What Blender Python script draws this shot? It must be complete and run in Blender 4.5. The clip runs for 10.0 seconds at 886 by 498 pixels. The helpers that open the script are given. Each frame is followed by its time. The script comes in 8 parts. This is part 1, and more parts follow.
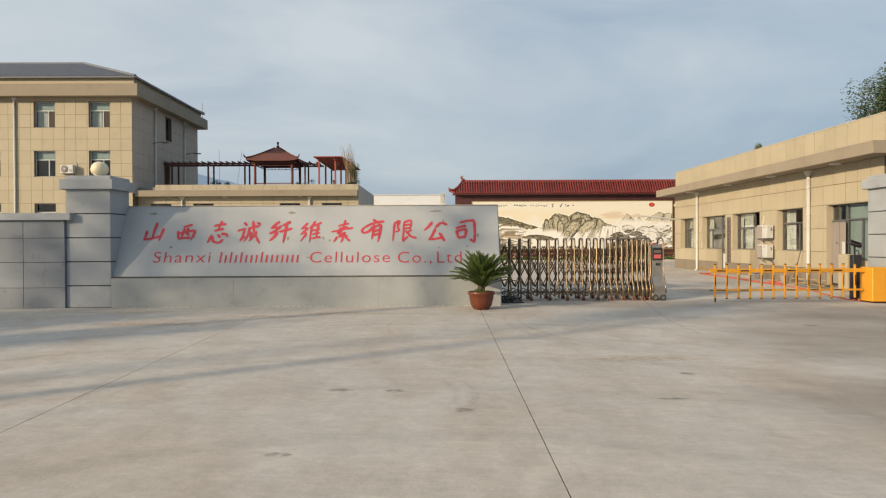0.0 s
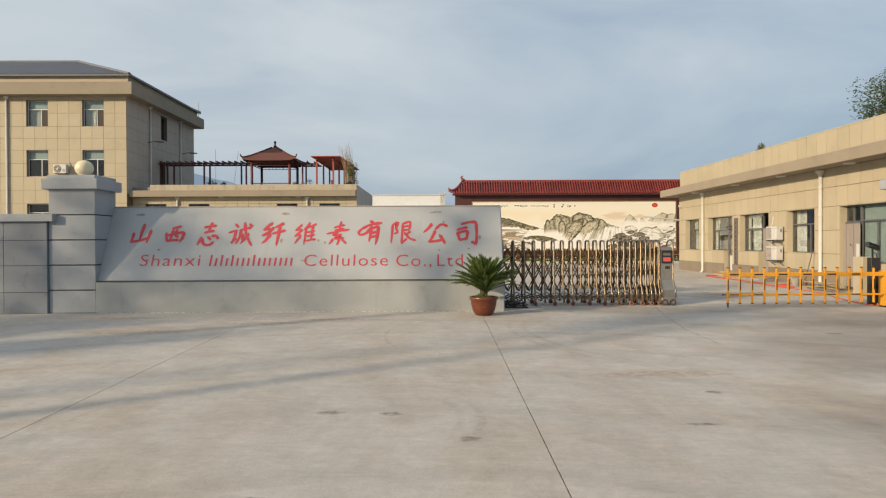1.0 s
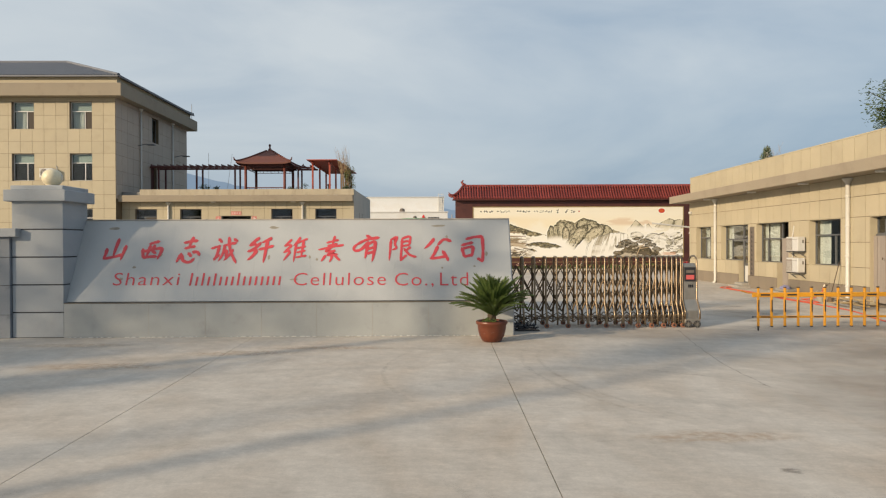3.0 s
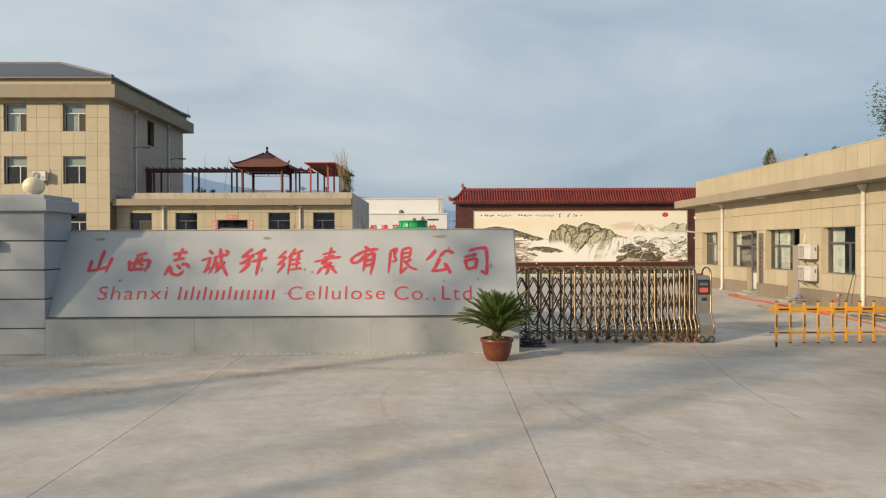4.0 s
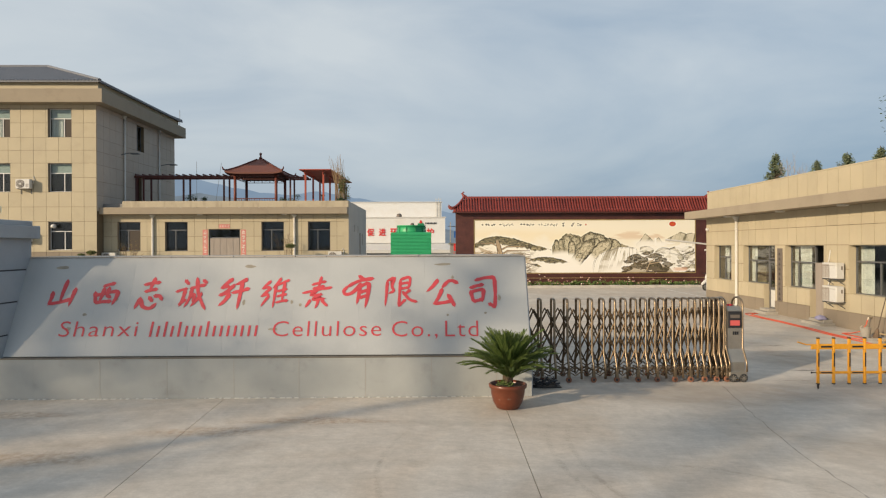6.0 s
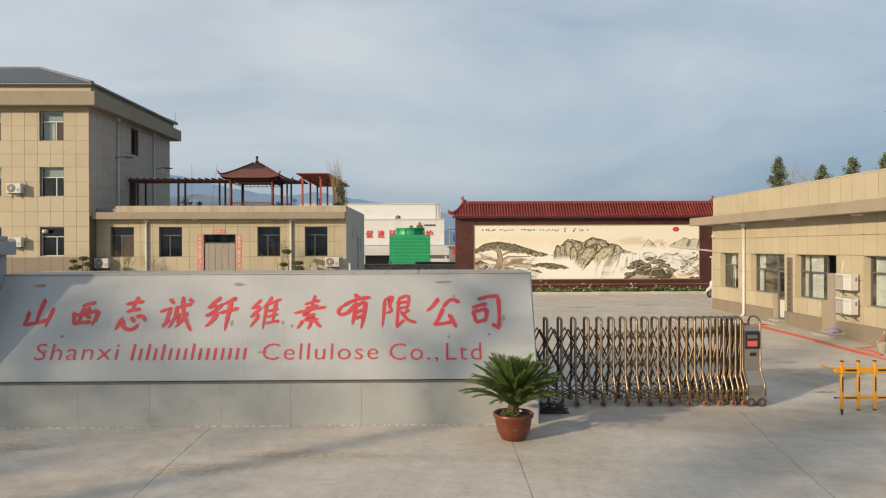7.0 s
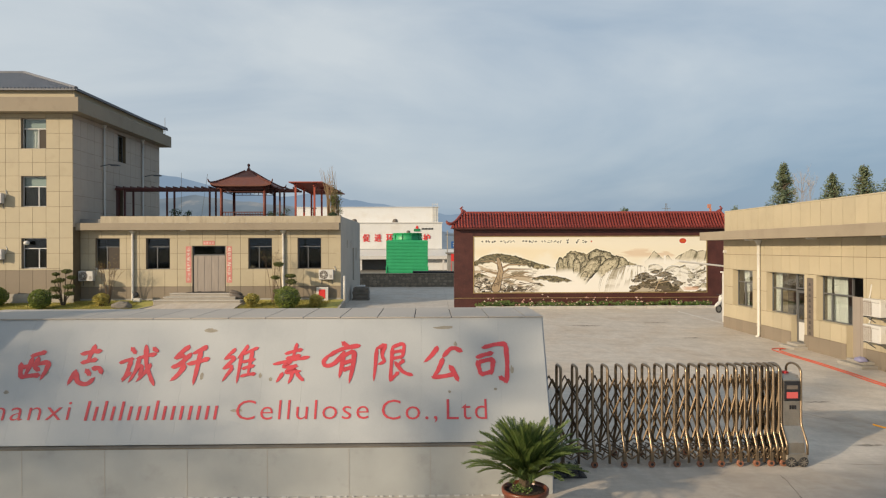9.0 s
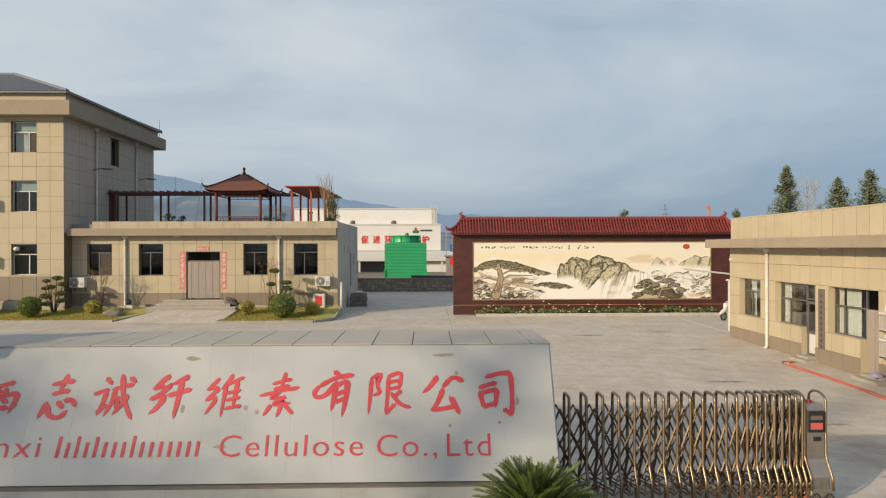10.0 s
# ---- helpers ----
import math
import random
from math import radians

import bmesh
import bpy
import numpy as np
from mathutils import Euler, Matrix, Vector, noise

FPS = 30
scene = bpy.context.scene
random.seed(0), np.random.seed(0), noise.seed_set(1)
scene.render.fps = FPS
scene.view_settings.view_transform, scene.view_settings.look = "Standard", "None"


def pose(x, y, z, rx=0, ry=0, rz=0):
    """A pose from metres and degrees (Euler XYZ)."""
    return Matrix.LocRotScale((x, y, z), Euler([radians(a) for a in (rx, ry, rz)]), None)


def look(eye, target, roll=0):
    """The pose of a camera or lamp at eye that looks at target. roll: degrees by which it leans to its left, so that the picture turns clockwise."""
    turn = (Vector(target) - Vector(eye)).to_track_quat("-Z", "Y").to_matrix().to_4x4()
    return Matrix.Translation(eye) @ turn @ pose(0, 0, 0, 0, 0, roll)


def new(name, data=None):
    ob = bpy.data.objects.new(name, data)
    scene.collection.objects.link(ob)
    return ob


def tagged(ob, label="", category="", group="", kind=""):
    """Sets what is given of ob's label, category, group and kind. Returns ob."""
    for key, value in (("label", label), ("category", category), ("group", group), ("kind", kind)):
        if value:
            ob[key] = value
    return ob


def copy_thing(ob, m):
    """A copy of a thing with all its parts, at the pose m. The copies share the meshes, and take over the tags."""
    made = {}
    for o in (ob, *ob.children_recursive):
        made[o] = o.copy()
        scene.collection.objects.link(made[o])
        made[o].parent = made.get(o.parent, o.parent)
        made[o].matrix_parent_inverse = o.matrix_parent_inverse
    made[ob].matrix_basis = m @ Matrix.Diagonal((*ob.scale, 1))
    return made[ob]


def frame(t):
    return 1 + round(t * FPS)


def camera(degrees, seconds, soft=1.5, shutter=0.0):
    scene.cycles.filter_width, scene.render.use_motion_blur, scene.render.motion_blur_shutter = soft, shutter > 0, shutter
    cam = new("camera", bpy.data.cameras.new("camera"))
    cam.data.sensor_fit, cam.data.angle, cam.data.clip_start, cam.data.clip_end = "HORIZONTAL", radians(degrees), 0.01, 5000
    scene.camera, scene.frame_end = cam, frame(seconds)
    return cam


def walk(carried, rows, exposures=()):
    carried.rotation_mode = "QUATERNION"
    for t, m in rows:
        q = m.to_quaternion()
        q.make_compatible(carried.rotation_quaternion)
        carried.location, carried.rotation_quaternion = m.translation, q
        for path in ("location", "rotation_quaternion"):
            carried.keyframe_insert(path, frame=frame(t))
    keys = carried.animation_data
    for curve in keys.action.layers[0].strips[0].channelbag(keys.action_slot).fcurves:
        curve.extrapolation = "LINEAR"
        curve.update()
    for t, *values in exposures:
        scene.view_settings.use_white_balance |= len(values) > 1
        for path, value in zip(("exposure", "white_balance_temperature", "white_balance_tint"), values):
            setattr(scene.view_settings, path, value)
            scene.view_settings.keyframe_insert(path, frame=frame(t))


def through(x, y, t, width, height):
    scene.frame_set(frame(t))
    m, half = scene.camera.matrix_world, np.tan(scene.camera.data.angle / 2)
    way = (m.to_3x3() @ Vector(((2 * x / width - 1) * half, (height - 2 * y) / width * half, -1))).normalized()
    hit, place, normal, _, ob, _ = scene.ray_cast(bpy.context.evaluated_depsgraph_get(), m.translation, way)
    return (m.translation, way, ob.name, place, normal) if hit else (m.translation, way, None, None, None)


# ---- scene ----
cam = camera(67.4, 10.0, soft=1.2)
PATH = [
    (0, (0.095, -0.753, 1.663), (0.169, 9.246, 1.562), -0.27),
    (0.5, (0.087, -0.361, 1.674), (0.166, 9.638, 1.575), -0.27),
    (1, (0.070, 0.022, 1.718), (0.156, 10.021, 1.621), -0.26),
    (1.5, (0.049, 0.399, 1.786), (0.141, 10.398, 1.693), -0.25),
    (2, (0.023, 0.775, 1.874), (0.122, 10.774, 1.785), -0.25),
    (2.5, (-0.005, 1.150, 1.975), (0.101, 11.149, 1.892), -0.24),
    (3, (-0.034, 1.528, 2.088), (0.079, 11.527, 2.009), -0.24),
    (3.5, (-0.063, 1.909, 2.208), (0.057, 11.908, 2.135), -0.23),
    (4, (-0.091, 2.292, 2.335), (0.037, 12.291, 2.268), -0.23),
    (4.5, (-0.117, 2.679, 2.467), (0.019, 12.678, 2.406), -0.22),
    (5, (-0.140, 3.068, 2.605), (0.004, 13.067, 2.550), -0.22),
    (5.5, (-0.161, 3.458, 2.747), (-0.008, 13.457, 2.698), -0.21),
    (6, (-0.178, 3.849, 2.895), (-0.017, 13.848, 2.852), -0.21),
    (6.5, (-0.191, 4.240, 3.048), (-0.021, 14.239, 3.010), -0.20),
    (7, (-0.201, 4.631, 3.206), (-0.022, 14.629, 3.174), -0.19),
    (7.5, (-0.208, 5.020, 3.370), (-0.020, 15.018, 3.343), -0.19),
    (8, (-0.212, 5.408, 3.538), (-0.015, 15.406, 3.515), -0.18),
    (8.5, (-0.214, 5.796, 3.710), (-0.007, 15.794, 3.691), -0.18),
    (9, (-0.215, 6.186, 3.884), (0.002, 16.183, 3.867), -0.17),
    (9.5, (-0.215, 6.579, 4.056), (0.012, 16.576, 4.041), -0.17),
    (10, (-0.216, 6.978, 4.223), (0.021, 16.976, 4.210), -0.16),
]
walk(cam, [(t, look(eye, target, roll)) for t, eye, target, roll in PATH], [(0, 0.0), (10, 0.0)])

# ---- daylight: a low hazy sun behind and to one side, and a pale sky ----
SUN_WAY = Vector((0.80, 0.56, -0.30)).normalized()
sun = new("sun", bpy.data.lights.new("sun", "SUN"))
sun.data.energy, sun.data.angle, sun.data.color = 4.8, radians(1.4), (1.0, 0.80, 0.56)
sun.matrix_world = look((0, 0, 60), Vector((0, 0, 60)) + SUN_WAY)

world = bpy.data.worlds.new("sky")
scene.world = world
world.use_nodes = True
wn, wl = world.node_tree.nodes, world.node_tree.links
wn.clear()


def wnode(kind, **props):
    n = wn.new(kind)
    for k, v in props.items():
        n.inputs[k].default_value = v
    return n


sky = wn.new("ShaderNodeTexSky")
sky.sky_type, sky.sun_disc = "NISHITA", False
sky.sun_elevation = math.asin(-SUN_WAY.z)
sky.sun_rotation = math.atan2(-SUN_WAY.x, -SUN_WAY.y)
sky.air_density, sky.dust_density, sky.ozone_density = 1.2, 3.0, 1.5
scaled = wnode("ShaderNodeMix")
scaled.data_type = "RGBA"
gain = wn.new("ShaderNodeVectorMath")
gain.operation = "SCALE"
gain.inputs["Scale"].default_value = 0.10
wl.new(sky.outputs[0], gain.inputs[0])
coords = wn.new("ShaderNodeTexCoord")
stretch = wnode("ShaderNodeMapping", Scale=(1.0, 1.0, 3.3))
wl.new(coords.outputs["Generated"], stretch.inputs[0])
clouds = wnode("ShaderNodeTexNoise", Scale=1.5, Detail=8.0, Roughness=0.52, Distortion=0.5)
wl.new(stretch.outputs[0], clouds.inputs["Vector"])
cover = wn.new("ShaderNodeValToRGB")
cover.color_ramp.elements[0].position, cover.color_ramp.elements[0].color = 0.30, (0.292, 0.41, 0.555, 1)
cover.color_ramp.elements[1].position, cover.color_ramp.elements[1].color = 0.76, (0.70, 0.755, 0.79, 1)
# thinner, brighter cloud on the sun's side
split = wn.new("ShaderNodeSeparateXYZ")
wl.new(coords.outputs["Generated"], split.inputs[0])
side = wn.new("ShaderNodeMapRange")
for key_, val_ in (("From Min", -0.6), ("From Max", 0.6), ("To Min", 0.185), ("To Max", -0.125)):
    side.inputs[key_].default_value = val_
wl.new(split.outputs[0], side.inputs["Value"])
plus = wn.new("ShaderNodeMath")
plus.operation = "ADD"
wl.new(clouds.outputs[0], plus.inputs[0])
wl.new(side.outputs[0], plus.inputs[1])
low_sky = wn.new("ShaderNodeMapRange")
for key_, val_ in (("From Min", 0.02), ("From Max", 0.27), ("To Min", -0.175), ("To Max", 0.025)):
    low_sky.inputs[key_].default_value = val_
wl.new(split.outputs[2], low_sky.inputs["Value"])
haze = wn.new("ShaderNodeMath")
haze.operation = "ADD"
wl.new(plus.outputs[0], haze.inputs[0])
wl.new(low_sky.outputs[0], haze.inputs[1])
wl.new(haze.outputs[0], cover.inputs[0])
scaled.inputs["Factor"].default_value = 0.80
wl.new(gain.outputs[0], scaled.inputs["A"])
wl.new(cover.outputs[0], scaled.inputs["B"])
back = wnode("ShaderNodeBackground", Strength=1.0)
wl.new(scaled.outputs["Result"], back.inputs[0])
wl.new(back.outputs[0], wn.new("ShaderNodeOutputWorld").inputs[0])

# ---- small tools ----
WORLD = {}


def thing(name, at=(0, 0, 0), label="", category="", group="", kind="", flat=False):
    """An empty at a thing's base. flat: its parts are given in world places."""
    ob = new(name)
    ob.empty_display_size = 0.2
    ob.location = at
    if flat:
        WORLD[ob.name] = Matrix.Translation(-Vector(at))
    return tagged(ob, label, category, group, kind)


def mesh_of(name, bm, material):
    me = bpy.data.meshes.new(name)
    bm.to_mesh(me)
    bm.free()
    for m in (material if isinstance(material, (list, tuple)) else [material]):
        me.materials.append(m)
    return me


def part(name, bm, material, parent, label="", smooth=False):
    me = bm if isinstance(bm, bpy.types.Mesh) else mesh_of(name, bm, material)
    if smooth:
        me.polygons.foreach_set("use_smooth", [True] * len(me.polygons))
    ob = new(name, me)
    if parent:
        ob.parent = parent
        if parent.name in WORLD:
            ob.matrix_parent_inverse = WORLD[parent.name]
    if label:
        ob["label"] = label
    return ob


def solo(name, bm, material, label, category, group="", kind="", smooth=False):
    return tagged(part(name, bm, material, None, "", smooth), label, category, group, kind)


def B():
    return bmesh.new()


def box(bm, x0, x1, y0, y1, z0, z1, bevel=0.0):
    v = [bm.verts.new((x, y, z)) for z in (z0, z1) for x, y in ((x0, y0), (x1, y0), (x1, y1), (x0, y1))]
    f = [bm.faces.new([v[i] for i in q]) for q in ((3, 2, 1, 0), (4, 5, 6, 7), (0, 1, 5, 4), (1, 2, 6, 5), (2, 3, 7, 6), (3, 0, 4, 7))]
    if bevel:
        bmesh.ops.bevel(bm, geom=list({e for k in f for e in k.edges}), offset=bevel, segments=1, affect="EDGES")
    return bm


def tube(bm, pts, r, seg=8, closed=False):
    """A round bar along points; r: one radius or one a point."""
    pts = [Vector(p) for p in pts]
    rs = r if isinstance(r, (list, tuple)) else [r] * len(pts)
    rings = []
    side = None
    for i, p in enumerate(pts):
        d = (pts[min(i + 1, len(pts) - 1)] - pts[max(i - 1, 0)]).normalized()
        if side is None:
            side = d.orthogonal().normalized()
        side = (side - d * side.dot(d)).normalized()
        up = d.cross(side)
        rings.append([bm.verts.new(p + rs[i] * (math.cos(a) * side + math.sin(a) * up)) for a in (2 * math.pi * k / seg for k in range(seg))])
    for a, b in zip(rings, rings[1:]):
        for k in range(seg):
            bm.faces.new((a[k], a[(k + 1) % seg], b[(k + 1) % seg], b[k]))
    if rs[0] > 0.001:
        bm.faces.new(rings[0][::-1])
    if rs[-1] > 0.001:
        bm.faces.new(rings[-1])
    return bm


def lathe(bm, profile, at=(0, 0, 0), seg=24):
    """A turned form from (radius, height) pairs."""
    rings = [[bm.verts.new((at[0] + r * math.cos(2 * math.pi * k / seg), at[1] + r * math.sin(2 * math.pi * k / seg), at[2] + z)) for k in range(seg)] for r, z in profile]
    for a, b in zip(rings, rings[1:]):
        for k in range(seg):
            bm.faces.new((a[k], a[(k + 1) % seg], b[(k + 1) % seg], b[k]))
    bm.faces.new(rings[0][::-1])
    bm.faces.new(rings[-1])
    return bm


def prism(bm, outline, way):
    """An outline of points pushed along a vector."""
    a = [bm.verts.new(p) for p in outline]
    b = [bm.verts.new(Vector(p) + Vector(way)) for p in outline]
    bm.faces.new(a[::-1])
    bm.faces.new(b)
    n = len(a)
    for k in range(n):
        bm.faces.new((a[k], a[(k + 1) % n], b[(k + 1) % n], b[k]))
    bmesh.ops.recalc_face_normals(bm, faces=bm.faces)
    return bm


def minus(rects, hole):
    """Rectangles (a0, a1, b0, b1) with a hole taken out."""
    out = []
    h0, h1, k0, k1 = hole
    for a0, a1, b0, b1 in rects:
        if h1 <= a0 or h0 >= a1 or k1 <= b0 or k0 >= b1:
            out.append((a0, a1, b0, b1))
            continue
        if b0 < k0:
            out.append((a0, a1, b0, k0))
        if k1 < b1:
            out.append((a0, a1, k1, b1))
        lo, hi = max(b0, k0), min(b1, k1)
        if a0 < h0:
            out.append((a0, h0, lo, hi))
        if h1 < a1:
            out.append((h1, a1, lo, hi))
    return out


def holed(bm, along, plane, thick, rect, holes):
    """A wall with openings right through. along: 'x' or 'y'; plane: its outer face; thick: signed depth behind it."""
    rects = [rect]
    for h in holes:
        rects = minus(rects, h)
    p, q = sorted((plane, plane + thick))
    for a0, a1, b0, b1 in rects:
        if along == "x":
            box(bm, a0, a1, p, q, b0, b1)
        else:
            box(bm, p, q, a0, a1, b0, b1)
    return bm


TILES = {}


def tile_wall(parent, along, plane, out, cols, rows, holes, material, gap=0.008, depth=0.02):
    """Facing tiles as objects of their own on a wall. cols, rows: edges; out: the sign of the outward way."""
    for a0, a1 in zip(cols, cols[1:]):
        for b0, b1 in zip(rows, rows[1:]):
            rects = [(a0, a1, b0, b1)]
            for h in holes:
                rects = minus(rects, h)
            for c0, c1, d0, d1 in rects:
                w, h = round(c1 - c0 - gap, 3), round(d1 - d0 - gap, 3)
                if w < 0.03 or h < 0.03:
                    continue
                key = (along, w, h, material.name)
                if key not in TILES:
                    bm = B()
                    if along == "x":
                        box(bm, -w / 2, w / 2, -depth / 2, depth / 2, -h / 2, h / 2)
                    else:
                        box(bm, -depth / 2, depth / 2, -w / 2, w / 2, -h / 2, h / 2)
                    TILES[key] = mesh_of("tile", bm, material)
                m, k, p = (c0 + c1) / 2, (d0 + d1) / 2, plane + out * (depth / 2 + 0.002 + random.uniform(0, 0.002))
                ob = part("tile", TILES[key], None, parent)
                ob.location = (m, p, k) if along == "x" else (p, m, k)


def steps(a, b, n):
    return [a + (b - a) * i / n for i in range(n + 1)]


def words(text, size, material, parent, m, name="lettering", thick=0.012, bold=0.0, shear=0.0, label="", apart=1.0):
    """Built-in lettering as a mesh, fitted to size (width, height), laid at the pose m; m's x runs along the line, y up."""
    cu = bpy.data.curves.new("lettering", "FONT")
    cu.body, cu.extrude, cu.offset, cu.shear, cu.resolution_u = text, 0.01, bold, shear, 3
    cu.space_character = apart
    tmp = new("lettering", cu)
    bpy.context.view_layer.update()
    me = bpy.data.meshes.new_from_object(tmp.evaluated_get(bpy.context.evaluated_depsgraph_get()))
    bpy.data.objects.remove(tmp)
    co = np.array([v.co for v in me.vertices])
    lo, hi = co.min(0), co.max(0)
    for v in me.vertices:
        v.co = ((v.co.x - lo[0]) / (hi[0] - lo[0]) * size[0], (v.co.y - lo[1]) / (hi[1] - lo[1]) * size[1], (v.co.z - lo[2]) / (hi[2] - lo[2]) * thick)
    me.transform(m)
    me.materials.clear()
    me.materials.append(material)
    me.name = name
    if len(text) == 1:
        return part(name, me, None, parent, label)
    # one part a letter: islands that overlap along the line belong together
    inv = m.inverted()
    bm = bmesh.new()
    bm.from_mesh(me)
    seen, spans = set(), []
    for v in bm.verts:
        if v in seen:
            continue
        todo, isle = [v], []
        seen.add(v)
        while todo:
            a = todo.pop()
            isle.append(a)
            for e in a.link_edges:
                b = e.other_vert(a)
                if b not in seen:
                    seen.add(b)
                    todo.append(b)
        xs = [(inv @ a.co).x for a in isle]
        spans.append([min(xs), max(xs), isle])
    spans.sort(key=lambda q: q[0])
    merged = []
    for q in spans:
        if merged and q[0] < merged[-1][1] - 0.004:
            merged[-1][1] = max(merged[-1][1], q[1])
            merged[-1][2] += q[2]
        else:
            merged.append(q)
    for _, _, isle in merged:
        keep = set(isle)
        b2 = bmesh.new()
        new_of = {a: b2.verts.new(a.co) for a in isle}
        for f in bm.faces:
            if f.verts[0] in keep:
                b2.faces.new([new_of[a] for a in f.verts])
        part(name, b2, material, parent, label)
    bm.free()

# ---- materials ----
def nodes_of(name):
    m = bpy.data.materials.new(name)
    m.use_nodes = True
    return m, m.node_tree.nodes, m.node_tree.links, m.node_tree.nodes["Principled BSDF"]


def surface(name, base, rough=0.8, metal=0.0, var=0.18, scale=2.0, fine=45.0, grain=0.12, bump=0.15, each=0.0, stain=None, stain_scale=0.7, squash=(1, 1, 1), spec=0.5, patchy=(0.52, 0.72)):
    """A surface with broad variation, fine grain, relief, piece-to-piece variation and stains of a second colour."""
    m, n, l, p = nodes_of(name)
    geo = n.new("ShaderNodeNewGeometry")
    mp = n.new("ShaderNodeMapping")
    mp.inputs["Scale"].default_value = squash
    l.new(geo.outputs["Position"], mp.inputs[0])

    def noise_at(s, detail=5.0, rough_=0.55):
        t = n.new("ShaderNodeTexNoise")
        t.inputs["Scale"].default_value, t.inputs["Detail"].default_value, t.inputs["Roughness"].default_value = s, detail, rough_
        l.new(mp.outputs[0], t.inputs["Vector"])
        return t.outputs[0]

    def ranged(src, lo, hi, a=0.25, b=0.75):
        r = n.new("ShaderNodeMapRange")
        r.inputs["From Min"].default_value, r.inputs["From Max"].default_value = a, b
        r.inputs["To Min"].default_value, r.inputs["To Max"].default_value = lo, hi
        l.new(src, r.inputs["Value"])
        return r.outputs[0]

    def times(a, b):
        k = n.new("ShaderNodeMath")
        k.operation = "MULTIPLY"
        l.new(a, k.inputs[0])
        l.new(b, k.inputs[1])
        return k.outputs[0]

    broad, small = noise_at(scale), noise_at(fine, 3.0)
    light = times(ranged(broad, 1 - var, 1 + var), ranged(small, 1 - grain, 1 + grain))
    if each:
        info = n.new("ShaderNodeObjectInfo")
        light = times(light, ranged(info.outputs["Random"], 1 - each, 1 + each, 0, 1))
    col = n.new("ShaderNodeRGB")
    col.outputs[0].default_value = (*base, 1)
    colour = col.outputs[0]
    if stain:
        mx = n.new("ShaderNodeMix")
        mx.data_type = "RGBA"
        mx.inputs["B"].default_value = (*stain, 1)
        l.new(colour, mx.inputs["A"])
        l.new(ranged(noise_at(stain_scale, 8.0, 0.62), 0, 0.85, *patchy), mx.inputs["Factor"])
        colour = mx.outputs["Result"]
    sc = n.new("ShaderNodeVectorMath")
    sc.operation = "SCALE"
    l.new(colour, sc.inputs[0])
    l.new(light, sc.inputs["Scale"])
    l.new(sc.outputs[0], p.inputs["Base Color"])
    l.new(ranged(broad, max(rough - 0.08, 0.02), min(rough + 0.08, 1)), p.inputs["Roughness"])
    p.inputs["Metallic"].default_value = metal
    p.inputs["Specular IOR Level"].default_value = spec
    if bump:
        bp = n.new("ShaderNodeBump")
        bp.inputs["Strength"].default_value, bp.inputs["Distance"].default_value = bump, 0.02
        l.new(small, bp.inputs["Height"])
        l.new(bp.outputs[0], p.inputs["Normal"])
    return m


def leafy(name, base, other, through=0.25, each=0.0):
    """Leaves: colour that differs from leaf to leaf, some light coming through."""
    m, n, l, p = nodes_of(name)
    geo = n.new("ShaderNodeNewGeometry")
    mx = n.new("ShaderNodeMix")
    mx.data_type = "RGBA"
    mx.inputs["A"].default_value, mx.inputs["B"].default_value = (*base, 1), (*other, 1)
    l.new(geo.outputs["Random Per Island"], mx.inputs["Factor"])
    l.new(mx.outputs["Result"], p.inputs["Base Color"])
    p.inputs["Roughness"].default_value = 0.55
    tr = n.new("ShaderNodeBsdfTranslucent")
    l.new(mx.outputs["Result"], tr.inputs[0])
    mix = n.new("ShaderNodeMixShader")
    mix.inputs[0].default_value = through
    l.new(p.outputs[0], mix.inputs[1])
    l.new(tr.outputs[0], mix.inputs[2])
    l.new(mix.outputs[0], n["Material Output"].inputs[0])
    return m


def glass_pane(name, tint):
    m, n, l, p = nodes_of(name)
    clear = n.new("ShaderNodeBsdfTransparent")
    clear.inputs[0].default_value = (*tint, 1)
    gloss = n.new("ShaderNodeBsdfGlossy")
    gloss.inputs["Roughness"].default_value = 0.03
    lw = n.new("ShaderNodeLayerWeight")
    lw.inputs[0].default_value = 0.5
    pw = n.new("ShaderNodeMath")
    pw.operation = "POWER"
    pw.inputs[1].default_value = 3.0
    l.new(lw.outputs["Facing"], pw.inputs[0])
    fr = n.new("ShaderNodeMapRange")
    fr.inputs["To Min"].default_value, fr.inputs["To Max"].default_value = 0.045, 0.95
    l.new(pw.outputs[0], fr.inputs["Value"])
    mix = n.new("ShaderNodeMixShader")
    l.new(fr.outputs[0], mix.inputs[0])
    l.new(clear.outputs[0], mix.inputs[1])
    l.new(gloss.outputs[0], mix.inputs[2])
    l.new(mix.outputs[0], n["Material Output"].inputs[0])
    return m


